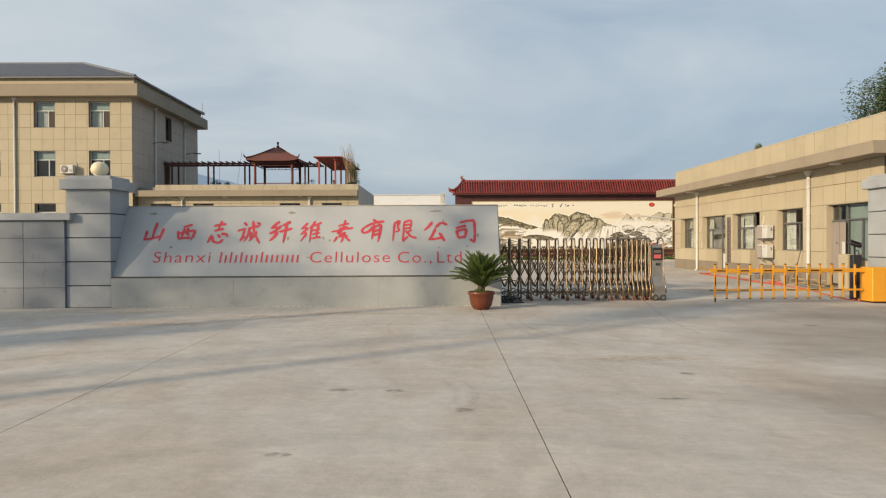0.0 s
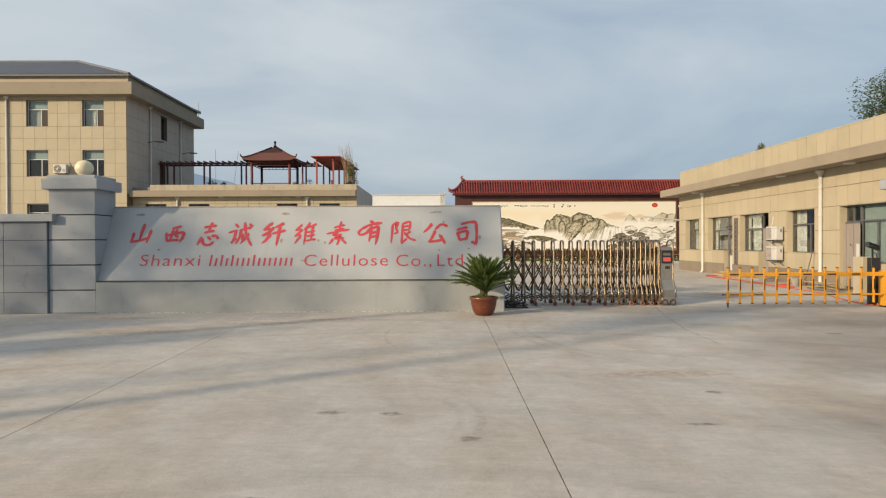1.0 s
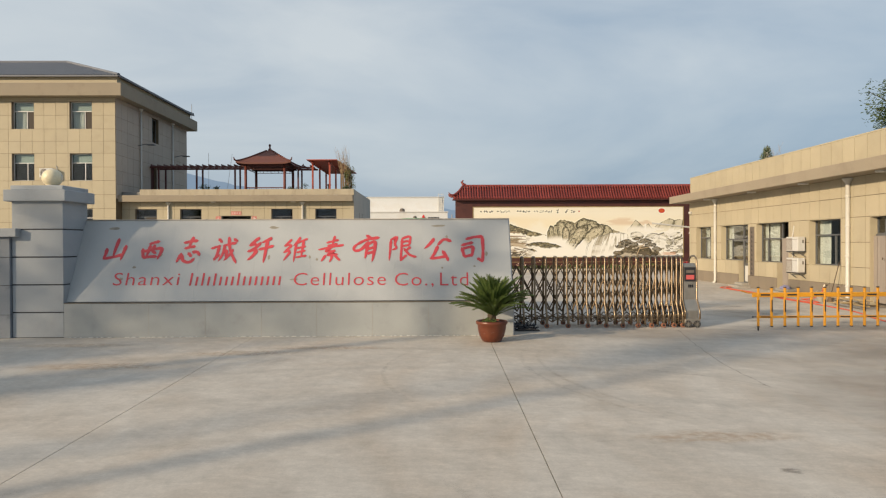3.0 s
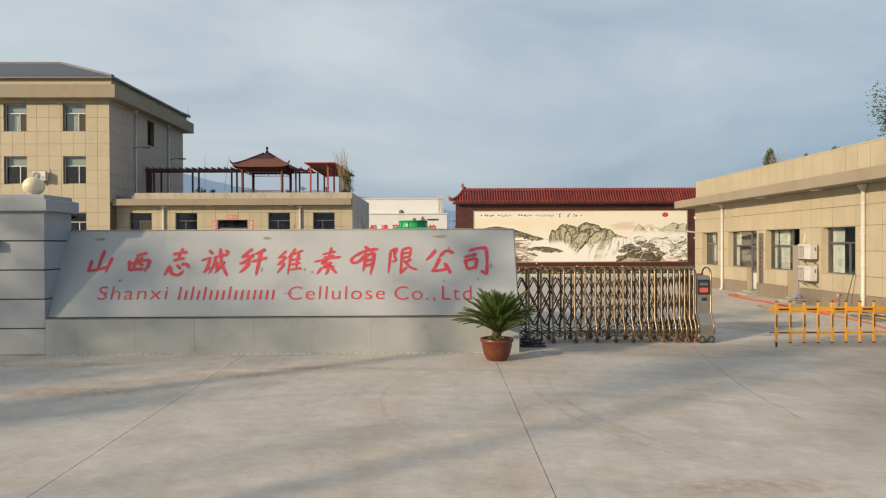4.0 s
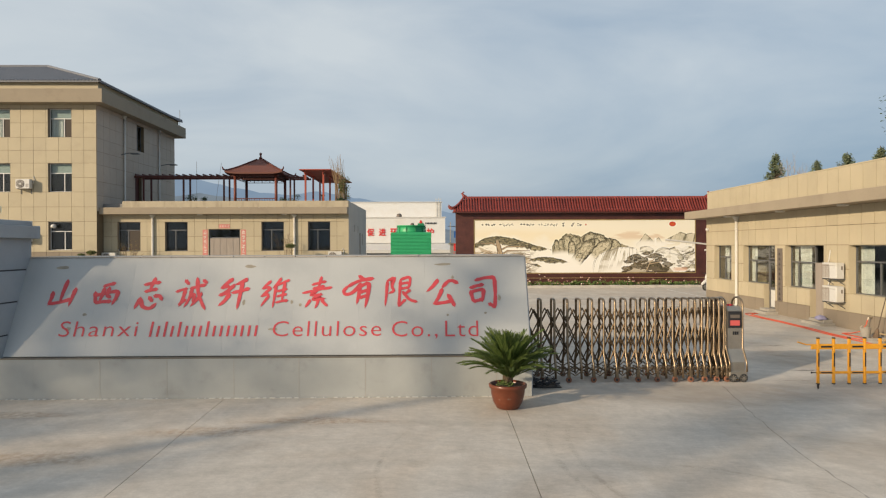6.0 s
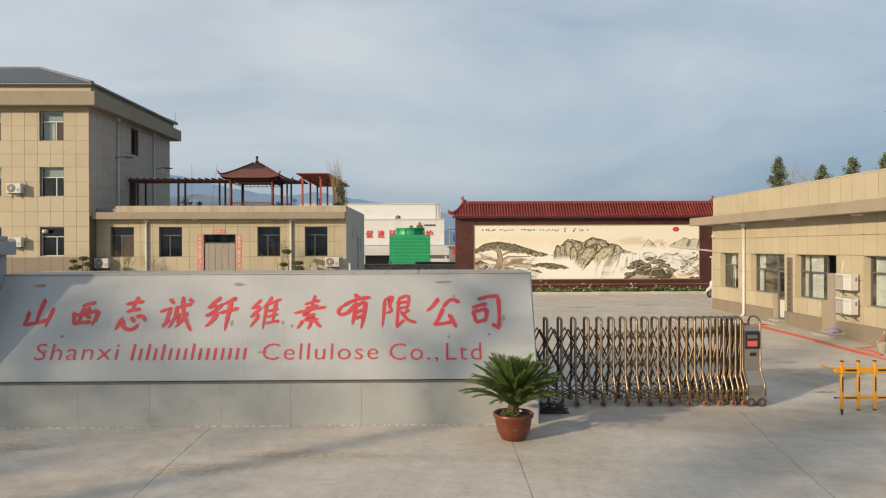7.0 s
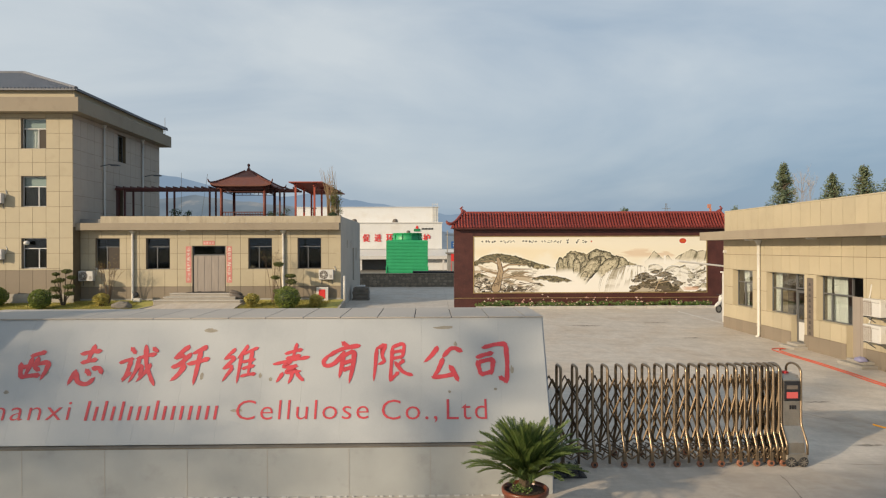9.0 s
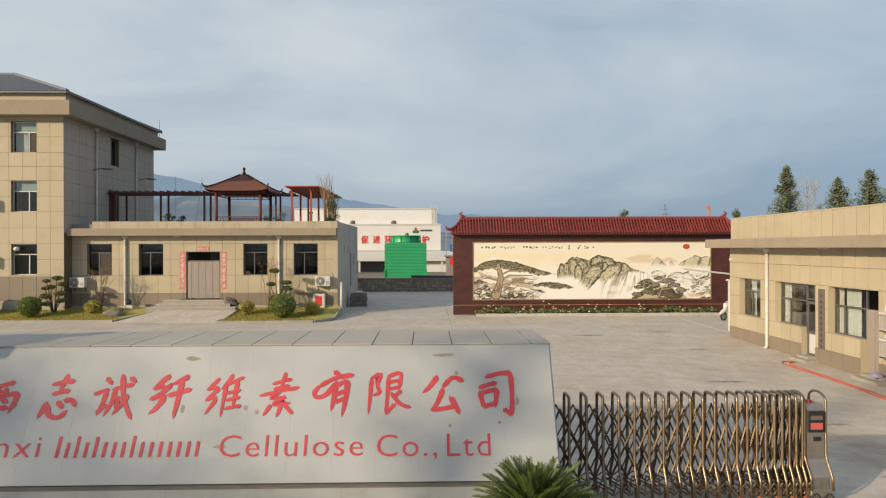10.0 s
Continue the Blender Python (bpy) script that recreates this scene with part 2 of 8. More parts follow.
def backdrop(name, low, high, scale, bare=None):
    """Far land with the haze put into an even glowing colour, with broad mottling and bare pale patches."""
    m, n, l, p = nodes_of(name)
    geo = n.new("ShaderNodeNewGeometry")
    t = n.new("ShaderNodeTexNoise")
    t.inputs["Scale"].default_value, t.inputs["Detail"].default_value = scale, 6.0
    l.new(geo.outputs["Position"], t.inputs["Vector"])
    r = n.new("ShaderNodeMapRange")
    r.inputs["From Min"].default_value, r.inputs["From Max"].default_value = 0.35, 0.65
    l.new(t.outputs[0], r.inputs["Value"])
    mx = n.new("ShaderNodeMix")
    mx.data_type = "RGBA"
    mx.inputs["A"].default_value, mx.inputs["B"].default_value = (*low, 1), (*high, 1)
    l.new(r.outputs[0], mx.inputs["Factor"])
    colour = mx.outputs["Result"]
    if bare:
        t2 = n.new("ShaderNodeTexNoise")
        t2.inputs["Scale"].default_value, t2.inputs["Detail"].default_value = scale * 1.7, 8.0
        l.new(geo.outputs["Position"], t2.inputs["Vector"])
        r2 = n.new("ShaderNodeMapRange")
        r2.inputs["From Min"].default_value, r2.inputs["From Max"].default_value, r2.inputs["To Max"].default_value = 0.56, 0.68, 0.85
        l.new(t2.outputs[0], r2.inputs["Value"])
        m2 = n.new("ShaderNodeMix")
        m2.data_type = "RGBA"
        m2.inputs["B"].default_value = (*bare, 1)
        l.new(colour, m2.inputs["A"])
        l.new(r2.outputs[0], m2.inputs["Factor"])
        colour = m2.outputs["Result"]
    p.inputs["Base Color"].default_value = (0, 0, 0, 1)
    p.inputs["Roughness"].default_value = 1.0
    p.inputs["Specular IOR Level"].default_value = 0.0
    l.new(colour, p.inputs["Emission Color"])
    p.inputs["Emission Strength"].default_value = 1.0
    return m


def paving(name, base, brown):
    """Trowelled concrete: blotches, drag marks in two directions, brownish wear, tyre sweeps and fine grain."""
    m, n, l, p = nodes_of(name)
    geo = n.new("ShaderNodeNewGeometry")

    def layer(scale, turn, stretch, lo, hi, a=0.3, b=0.7, detail=6.0, dist=0.0):
        mp = n.new("ShaderNodeMapping")
        mp.inputs["Rotation"].default_value = (0, 0, radians(turn))
        mp.inputs["Scale"].default_value = stretch
        l.new(geo.outputs["Position"], mp.inputs[0])
        t = n.new("ShaderNodeTexNoise")
        for key_, val_ in (("Scale", scale), ("Detail", detail), ("Roughness", 0.6), ("Distortion", dist)):
            t.inputs[key_].default_value = val_
        l.new(mp.outputs[0], t.inputs["Vector"])
        r = n.new("ShaderNodeMapRange")
        for key_, val_ in (("From Min", a), ("From Max", b), ("To Min", lo), ("To Max", hi)):
            r.inputs[key_].default_value = val_
        l.new(t.outputs[0], r.inputs["Value"])
        return r.outputs[0], t.outputs[0]

    def times(*parts_):
        out = parts_[0]
        for q in parts_[1:]:
            k = n.new("ShaderNodeMath")
            k.operation = "MULTIPLY"
            l.new(out, k.inputs[0])
            l.new(q, k.inputs[1])
            out = k.outputs[0]
        return out

    grain, raw = layer(38, 0, (1, 1, 1), 0.94, 1.06, detail=3)
    light = times(layer(0.30, 0, (1, 1, 1), 0.96, 1.04)[0], layer(1.1, -24, (1.5, 0.7, 1), 0.95, 1.04, dist=0.4)[0],
                  layer(1.6, 22, (1.6, 0.7, 1), 0.93, 1.05, dist=0.6)[0], layer(4.5, 12, (1.6, 0.8, 1), 0.95, 1.04)[0], layer(2.6, -12, (0.5, 2.6, 1), 0.955, 1.03, 0.36, 0.64, 9.0, 0.9)[0], layer(11, 8, (0.6, 1.8, 1), 0.965, 1.03, 0.35, 0.65, 6.0, 0.5)[0], layer(3.0, 0, (1, 1, 1), 0.95, 1.045, 0.36, 0.64, 8.0, 0.5)[0], layer(13, 0, (1, 1, 1), 0.955, 1.04, 0.34, 0.66, 4.0)[0], grain)
    mx = n.new("ShaderNodeMix")
    mx.data_type = "RGBA"
    mx.inputs["A"].default_value, mx.inputs["B"].default_value = (*base, 1), (*brown, 1)
    l.new(layer(0.45, 20, (1.2, 0.8, 1), 0.0, 0.9, 0.44, 0.68, dist=0.8)[0], mx.inputs["Factor"])
    # long curved drag marks of wheels that swing in from the road
    cut = n.new("ShaderNodeSeparateXYZ")
    off = n.new("ShaderNodeVectorMath")
    off.operation = "SUBTRACT"
    off.inputs[1].default_value = (16.0, 34.0, 0.0)
    l.new(geo.outputs["Position"], off.inputs[0])
    l.new(off.outputs[0], cut.inputs[0])
    far = n.new("ShaderNodeVectorMath")
    far.operation = "LENGTH"
    l.new(off.outputs[0], far.inputs[0])
    ang = n.new("ShaderNodeMath")
    ang.operation = "ARCTAN2"
    l.new(cut.outputs[1], ang.inputs[0])
    l.new(cut.outputs[0], ang.inputs[1])
    polar = n.new("ShaderNodeCombineXYZ")
    l.new(far.outputs["Value"], polar.inputs[0])
    l.new(ang.outputs[0], polar.inputs[1])
    sweeps = []
    for scale, along, lo, hi in ((1.1, 4.5, 0.96, 1.03), (4.2, 4.0, 0.965, 1.025), (13.0, 3.0, 0.975, 1.02)):
        mp = n.new("ShaderNodeMapping")
        mp.inputs["Scale"].default_value = (1.0, along, 1.0)
        l.new(polar.outputs[0], mp.inputs[0])
        t = n.new("ShaderNodeTexNoise")
        for key_, val_ in (("Scale", scale), ("Detail", 5.0), ("Roughness", 0.6), ("Distortion", 0.25)):
            t.inputs[key_].default_value = val_
        l.new(mp.outputs[0], t.inputs["Vector"])
        q = n.new("ShaderNodeMapRange")
        for key_, val_ in (("From Min", 0.32), ("From Max", 0.68), ("To Min", lo), ("To Max", hi)):
            q.inputs[key_].default_value = val_
        l.new(t.outputs[0], q.inputs["Value"])
        sweeps.append(q.outputs[0])
    # faint rings left by turning tyres
    wave = n.new("ShaderNodeTexWave")
    wave.wave_type, wave.rings_direction = "RINGS", "Z"
    for key_, val_ in (("Scale", 0.16), ("Distortion", 1.4), ("Detail", 3.0), ("Detail Scale", 0.6)):
        wave.inputs[key_].default_value = val_
    l.new(geo.outputs["Position"], wave.inputs["Vector"])
    r = n.new("ShaderNodeMapRange")
    for key_, val_ in (("From Min", 0.90), ("From Max", 1.0), ("To Min", 1.0), ("To Max", 0.93)):
        r.inputs[key_].default_value = val_
    l.new(wave.outputs["Fac"], r.inputs["Value"])
    sc = n.new("ShaderNodeVectorMath")
    sc.operation = "SCALE"
    l.new(mx.outputs["Result"], sc.inputs[0])
    l.new(times(light, r.outputs[0], *sweeps), sc.inputs["Scale"])
    l.new(sc.outputs[0], p.inputs["Base Color"])
    p.inputs["Roughness"].default_value = 0.82
    bp = n.new("ShaderNodeBump")
    bp.inputs["Strength"].default_value, bp.inputs["Distance"].default_value = 0.12, 0.02
    l.new(raw, bp.inputs["Height"])
    l.new(bp.outputs[0], p.inputs["Normal"])
    return m


def smudge(name, base, grain=9.0, even=0.3):
    """A thin stain or painted-in tone that fades out at its rim by the mesh's own fade value."""
    m, n, l, p = nodes_of(name)
    p.inputs["Base Color"].default_value = (*base, 1)
    p.inputs["Roughness"].default_value = 0.75
    at = n.new("ShaderNodeVertexColor")
    at.layer_name = "fade"
    no = n.new("ShaderNodeTexNoise")
    no.inputs["Scale"].default_value, no.inputs["Detail"].default_value = grain, 5.0
    geo = n.new("ShaderNodeNewGeometry")
    l.new(geo.outputs["Position"], no.inputs["Vector"])
    r = n.new("ShaderNodeMapRange")
    r.inputs["From Min"].default_value, r.inputs["From Max"].default_value = even, 0.65
    l.new(no.outputs[0], r.inputs["Value"])
    k = n.new("ShaderNodeMath")
    k.operation = "MULTIPLY"
    l.new(at.outputs[0], k.inputs[0])
    l.new(r.outputs[0], k.inputs[1])
    l.new(k.outputs[0], p.inputs["Alpha"])
    return m


CONCRETE = paving("yard_concrete", (0.512, 0.467, 0.408), (0.468, 0.398, 0.322))
STAIN = smudge("oily_concrete_stain", (0.22, 0.19, 0.16))
# brown tone for wear, with shade on the ground painted in too
WEAR_SHADE = smudge("brown_wear_and_shade", (0.26, 0.215, 0.175), 0.9, -0.45)
PUDDLE = smudge("damp_concrete_patch", (0.10, 0.09, 0.08))
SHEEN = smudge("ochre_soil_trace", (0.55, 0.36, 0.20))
EARTH = surface("earth", (0.1479, 0.1305, 0.0957), 0.95, var=0.3, scale=0.05, fine=3, grain=0.25, stain=(0.0696, 0.087, 0.0391), stain_scale=0.02)
GRANITE = surface("grey_granite", (0.325, 0.345, 0.36), 0.55, var=0.08, scale=1.3, fine=160, grain=0.14, bump=0.03, each=0.05, stain=(0.26, 0.275, 0.285), stain_scale=0.9)
GRANITE_SIGN = surface("polished_grey_granite", (0.388, 0.400, 0.400), 0.5, var=0.05, scale=0.9, fine=170, grain=0.12, bump=0.02, each=0.02, stain=(0.325, 0.338, 0.345), stain_scale=0.6)
GRANITE_BASE = surface("grey_granite_base", (0.335, 0.348, 0.342), 0.55, var=0.10, scale=1.4, fine=160, grain=0.12, bump=0.03, each=0.03, stain=(0.262, 0.268, 0.26), stain_scale=1.8, patchy=(0.55, 0.70))
# coping granite, raised and warmed so its colour carries the sunlight on top
GRANITE_TOP = surface("sun_toned_granite_coping", (0.3981, 0.3598, 0.3139), 0.7, var=0.08, scale=0.9, fine=120, grain=0.1, bump=0.03, each=0.03)
GRANITE_DARK = surface("dark_joint_filler", (0.0612, 0.0612, 0.0651), 0.9, bump=0.1)
LEDGE = surface("dark_ledge_joint", (0.1531, 0.1339, 0.1072), 0.9, var=0.25, scale=4)
GLUE = surface("old_glue_residue", (0.2833, 0.2565, 0.2067), 0.9, var=0.3, scale=9)
RED_LETTER = surface("red_painted_lettering", (0.505, 0.048, 0.060), 0.5, var=0.14, scale=6, grain=0.08, bump=0.05)
BEIGE = surface("beige_facing_tile", (0.4134, 0.3583, 0.2489), 0.7, var=0.06, scale=0.8, fine=60, grain=0.05, bump=0.05, each=0.035, stain=(0.3751, 0.3216, 0.222), stain_scale=1.1)
# the beige tile again, its colour greyed for the block's shaded side
SIDE_TILE = surface("shade_toned_side_tile", (0.4158, 0.3478, 0.2797), 0.7, var=0.06, scale=0.8, fine=60, grain=0.05, bump=0.05, each=0.035, stain=(0.378, 0.3137, 0.2495), stain_scale=1.1)
BROWN_TILE = surface("taupe_plinth_tile", (0.2182, 0.1799, 0.1339), 0.75, var=0.08, scale=0.8, fine=50, grain=0.06, bump=0.05, each=0.05)
TAUPE = surface("taupe_canopy_render", (0.2833, 0.2388, 0.1761), 0.85, var=0.08, scale=0.7, fine=35, grain=0.06, stain=(0.222, 0.1799, 0.1339), stain_scale=0.8)
PALE_BASE = surface("pale_skirting_stone", (0.3522, 0.3292, 0.2909), 0.8, var=0.1)
CEMENT = surface("grey_cement_render", (0.2297, 0.2258, 0.2144), 0.9, var=0.12, scale=0.6, stain=(0.1837, 0.1799, 0.1684))
JOINT = surface("tile_joint_mortar", (0.1531, 0.1186, 0.0728), 0.95, bump=0.05)
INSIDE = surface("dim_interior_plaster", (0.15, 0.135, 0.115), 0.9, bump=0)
WHITE_PIPE = surface("white_plastic_pipe", (0.5359, 0.5206, 0.4747), 0.45, var=0.07, bump=0.02)
WHITE = surface("white_painted_metal", (0.5512, 0.5436, 0.5206), 0.45, var=0.06, bump=0.02, stain=(0.4594, 0.4364, 0.3828), stain_scale=2)
GREY_FRAME = surface("grey_aluminium_frame", (0.1392, 0.1436, 0.1479), 0.4, metal=0.4, var=0.08, bump=0)
WHITE_FRAME = surface("white_window_frame", (0.5916, 0.5916, 0.5742), 0.45, var=0.05, bump=0)
GLASS = glass_pane("window_glass", (0.80, 0.84, 0.84))
CURTAIN = surface("pale_curtain", (0.66, 0.67, 0.62), 0.9, var=0.08, bump=0.1)
PVC = surface("grey_strip_curtain", (0.2833, 0.245, 0.2106), 0.5, var=0.12, squash=(5, 5, 0.6))
MESH_SCREEN = surface("brown_insect_screen", (0.058, 0.047, 0.038), 0.8, var=0.12)
BLIND = surface("pale_green_blind", (0.3654, 0.435, 0.4089), 0.8, var=0.05)
PARAPET = surface("streaked_beige_parapet", (0.415, 0.36, 0.265), 0.85, var=0.10, scale=1.2, fine=40, grain=0.08, stain=(0.27, 0.225, 0.165), stain_scale=1.3, squash=(1.6, 1.6, .35), patchy=(0.50, 0.70))
ROOF_GREY = surface("grey_roof_tile", (0.155, 0.162, 0.182), 0.6, var=0.15, scale=1.5, each=0.08)
ROOF_RED = surface("red_glazed_roof_tile", (0.1991, 0.0368, 0.0275), 0.38, var=0.2, scale=3, fine=30, grain=0.15, each=0.14, bump=0.06)
SCREEN_BROWN = surface("dark_maroon_stone", (0.0651, 0.0199, 0.0153), 0.5, var=0.3, scale=2.5, fine=25, grain=0.3, bump=0.05, each=0.1)
GOLD = surface("gold_strip", (0.4211, 0.3062, 0.1378), 0.4, metal=0.6, bump=0)
RED_WOOD = surface("red_brown_painted_timber", (0.1531, 0.0368, 0.023), 0.6, var=0.18, scale=3, squash=(1, 1, 0.3))
RED_DARK = surface("dark_red_brown_timber", (0.0919, 0.023, 0.0168), 0.6, var=0.18, scale=3)
RED_SHEET = surface("red_roofing_sheet", (0.3369, 0.0627, 0.0344), 0.55, var=0.15, scale=2)
GAZEBO_ROOF = surface("red_brown_shingle_roof", (0.135, 0.044, 0.028), 0.65, var=0.15, scale=2.5, fine=25)
BRONZE = surface("bronze_tinted_stainless_steel", (0.25, 0.187, 0.122), 0.36, metal=0.85, var=0.12, scale=5, bump=0.01, each=0.06)
BRONZE_BAR = surface("dull_bronze_flat_bar", (0.145, 0.103, 0.063), 0.50, metal=0.7, var=0.15, scale=5, bump=0.01, each=0.08)
STEEL = surface("brushed_stainless_steel", (0.42, 0.372, 0.305), 0.45, metal=0.9, var=0.08, scale=6, bump=0.01)
BLACK = surface("black_plastic", (0.018, 0.018, 0.02), 0.45, var=0.1, bump=0.02)
RUBBER = surface("black_rubber", (0.03, 0.03, 0.03), 0.8, bump=0.1)
RUST_WHEEL = surface("rusty_orange_wheel", (0.24, 0.10, 0.055), 0.6, var=0.2, scale=12)
YELLOW = surface("yellow_powder_coat", (0.6477, 0.2915, 0.0162), 0.42, var=0.06, scale=2, bump=0.02)
TERRACOTTA = surface("terracotta_glazed_pot", (0.1228, 0.0325, 0.0143), 0.34, var=0.18, scale=5, bump=0.05, stain=(0.1584, 0.0515, 0.0261), stain_scale=3)
SOIL = surface("dark_potting_soil", (0.05, 0.035, 0.025), 1.0, var=0.3, scale=20, bump=0.6)
CYCAD = leafy("cycad_frond_green", (0.055, 0.105, 0.022), (0.15, 0.19, 0.05), 0.25)
CYCAD_TRUNK = surface("shaggy_cycad_trunk", (0.0651, 0.0459, 0.0268), 0.95, var=0.35, scale=25, bump=0.8)
WEED = leafy("low_weed_green", (0.085, 0.155, 0.035), (0.17, 0.23, 0.06))
LEAF = leafy("broadleaf_green", (0.045, 0.080, 0.030), (0.095, 0.125, 0.050), 0.3)
LEAF_DARK = leafy("dark_evergreen", (0.028, 0.055, 0.024), (0.065, 0.09, 0.04), 0.2)
LEAF_FAR = leafy("grey_green_tree_leaves", (0.115, 0.165, 0.092), (0.29, 0.325, 0.20), 0.45)
GRANITE_WALL = surface("blue_grey_granite", (0.205, 0.224, 0.248), 0.6, var=0.09, scale=1.3, fine=120, grain=0.14, bump=0.04, each=0.06, stain=(0.125, 0.135, 0.148), stain_scale=3.4, patchy=(0.60, 0.74))
BUSH = leafy("clipped_bush_green", (0.10, 0.155, 0.026), (0.23, 0.26, 0.06), 0.3)
PAD = leafy("leaf_pad_green", (0.09, 0.11, 0.03), (0.17, 0.18, 0.06), 0.25)
BUSH_YELLOW = leafy("yellowish_shrub", (0.50, 0.40, 0.10), (0.34, 0.32, 0.09), 0.25)
REED = leafy("dry_bamboo_tan", (0.36, 0.24, 0.13), (0.22, 0.16, 0.08), 0.2)
PETAL = leafy("mixed_flower_petals", (0.80, 0.32, 0.26), (0.95, 0.92, 0.76), 0.2)
BARK = surface("tree_bark", (0.0842, 0.0651, 0.0459), 0.95, var=0.3, scale=6, bump=0.6)
TWIG = surface("dry_twigs", (0.1455, 0.0995, 0.0651), 0.9, var=0.25, scale=8)
PALE_TWIG = surface("pale_grey_twigs", (0.2756, 0.245, 0.222), 0.9, var=0.2, scale=8)
LAWN = surface("short_lawn", (0.36, 0.33, 0.085), 0.95, var=0.25, scale=1.5, fine=40, grain=0.35, bump=0.5, stain=(0.33, 0.27, 0.11), stain_scale=0.8)
GRASS = leafy("grass_blades", (0.30, 0.31, 0.065), (0.50, 0.42, 0.14), 0.45)
KERB = surface("pale_kerb_stone", (0.3216, 0.2986, 0.2603), 0.85, var=0.12, each=0.06)
STEP_STONE = surface("pale_step_stone", (0.4287, 0.4058, 0.3675), 0.8, var=0.14, scale=2.2, bump=0.15)
ROCK = surface("garden_rock", (0.1837, 0.1646, 0.1378), 0.9, var=0.3, scale=3, bump=0.6)
STONE = surface("rubble_stone", (0.2756, 0.2297, 0.1723), 0.9, var=0.25, scale=3, each=0.28, bump=0.4)
GREEN_FRP = surface("green_fibreglass", (0.022, 0.31, 0.122), 0.45, var=0.08, scale=1.5, bump=0.02)
GREEN_DARK = surface("dark_green_fibreglass", (0.012, 0.19, 0.075), 0.5)
WHITE_SHEET = surface("white_ribbed_cladding", (0.63, 0.635, 0.625), 0.6, var=0.04, scale=0.3, stain=(0.5634, 0.5463, 0.5122), stain_scale=0.3)
ORANGE_HOSE = surface("orange_rubber_hose", (0.5359, 0.0842, 0.0383), 0.5, var=0.1)
PAPER_RED = surface("faded_red_paper", (0.5183, 0.2006, 0.1756), 0.85, var=0.15, scale=3)
PAPER_PALE = surface("pale_brush_marks", (0.5972, 0.5053, 0.444), 0.85)
SIGN_RED = surface("red_sign_paint", (0.62, 0.035, 0.03), 0.5)
SIGN_BLUE = surface("blue_sign_paint", (0.023, 0.1072, 0.3216), 0.5)
BOARD = surface("grey_brown_name_board", (0.1302, 0.1072, 0.0881), 0.6, var=0.15)
BOARD_INK = surface("dark_lettering", (0.023, 0.0215, 0.0199), 0.6)
GLOBE = surface("aged_cream_globe", (0.76, 0.6555, 0.437), 0.35, var=0.1, scale=6, bump=0)
LINE_WHITE = surface("worn_white_line", (0.6125, 0.6048, 0.5742), 0.8, var=0.25, scale=6)
LAVENDER = surface("lavender_cloth", (0.268, 0.2603, 0.3981), 0.9)
WOOD_PALE = surface("pale_scrap_timber", (0.3216, 0.245, 0.1378), 0.8)
END_WALL = surface("pale_grey_render", (0.4747, 0.4325, 0.3675), 0.9, var=0.08, scale=0.5, stain=(0.4211, 0.3828, 0.3292))
WALL_JOINT = surface("dull_rubble_mortar", (0.2067, 0.1799, 0.1417), 0.95, var=0.15)
# orange made paler to put the distance haze into its colour
PALE_ORANGE = surface("haze_paled_orange_paint", (0.4747, 0.1991, 0.1302), 0.6)
# hill colours that glow evenly, the haze mixed into them
HILL_FAR = backdrop("distant_haze_toned_hill", (0.205, 0.285, 0.385), (0.25, 0.33, 0.425), 0.004)
HILL_MID = backdrop("nearer_haze_toned_hill", (0.150, 0.192, 0.232), (0.205, 0.245, 0.278), 0.012, (0.30, 0.305, 0.305))
SCREEN_GLOW, _n, _l, _p = nodes_of("red_led_display")
_p.inputs["Base Color"].default_value = (0.3, 0.03, 0.03, 1)
_p.inputs["Emission Color"].default_value = (0.85, 0.20, 0.15, 1)
_p.inputs["Emission Strength"].default_value = 0.38

# ---- ground ----
LEVELS = [(-60, 0.0), (17.5, 0.0), (26, 0.12), (43, 0.20), (46.5, 0.24), (64, 0.5), (64.5, 0.5), (67, -1.2), (4000, -1.2)]


def gz(y):
    return float(np.interp(y, [a for a, _ in LEVELS], [b for _, b in LEVELS]))


bm = B()
ys = [-3000, -60, 17.5, 26, 43, 46.5, 64, 64.5, 67, 200, 4000]
rows_ = [[bm.verts.new((x, y, gz(y) - 0.03)) for x in (-4000, -40, 40, 4000)] for y in ys]
for a, b in zip(rows_, rows_[1:]):
    for k in range(3):
        bm.faces.new((a[k], a[k + 1], b[k + 1], b[k]))
solo("ground", bm, EARTH, "bare earth and fields around the factory yard", "ground", kind="structure")

pavement = thing("pavement", (0, 0, 0), "pale worn concrete paving cast in long strips", "paving", kind="structure")


def run(x, y):
    """Tilts two strip joints of the forecourt to fit the camera's view."""
    if y > 17:
        return x
    if x == 1.03:
        return 0.90 + 0.0145 * y
    return -3.61 - 0.0325 * y if x == -3.95 else x


SLAB_X = [-39, -34, -29, -24, -19, -14, -9, -3.95, 1.03, 6.03, 11.03, 16.03, 21.03, 26.03, 31.03]
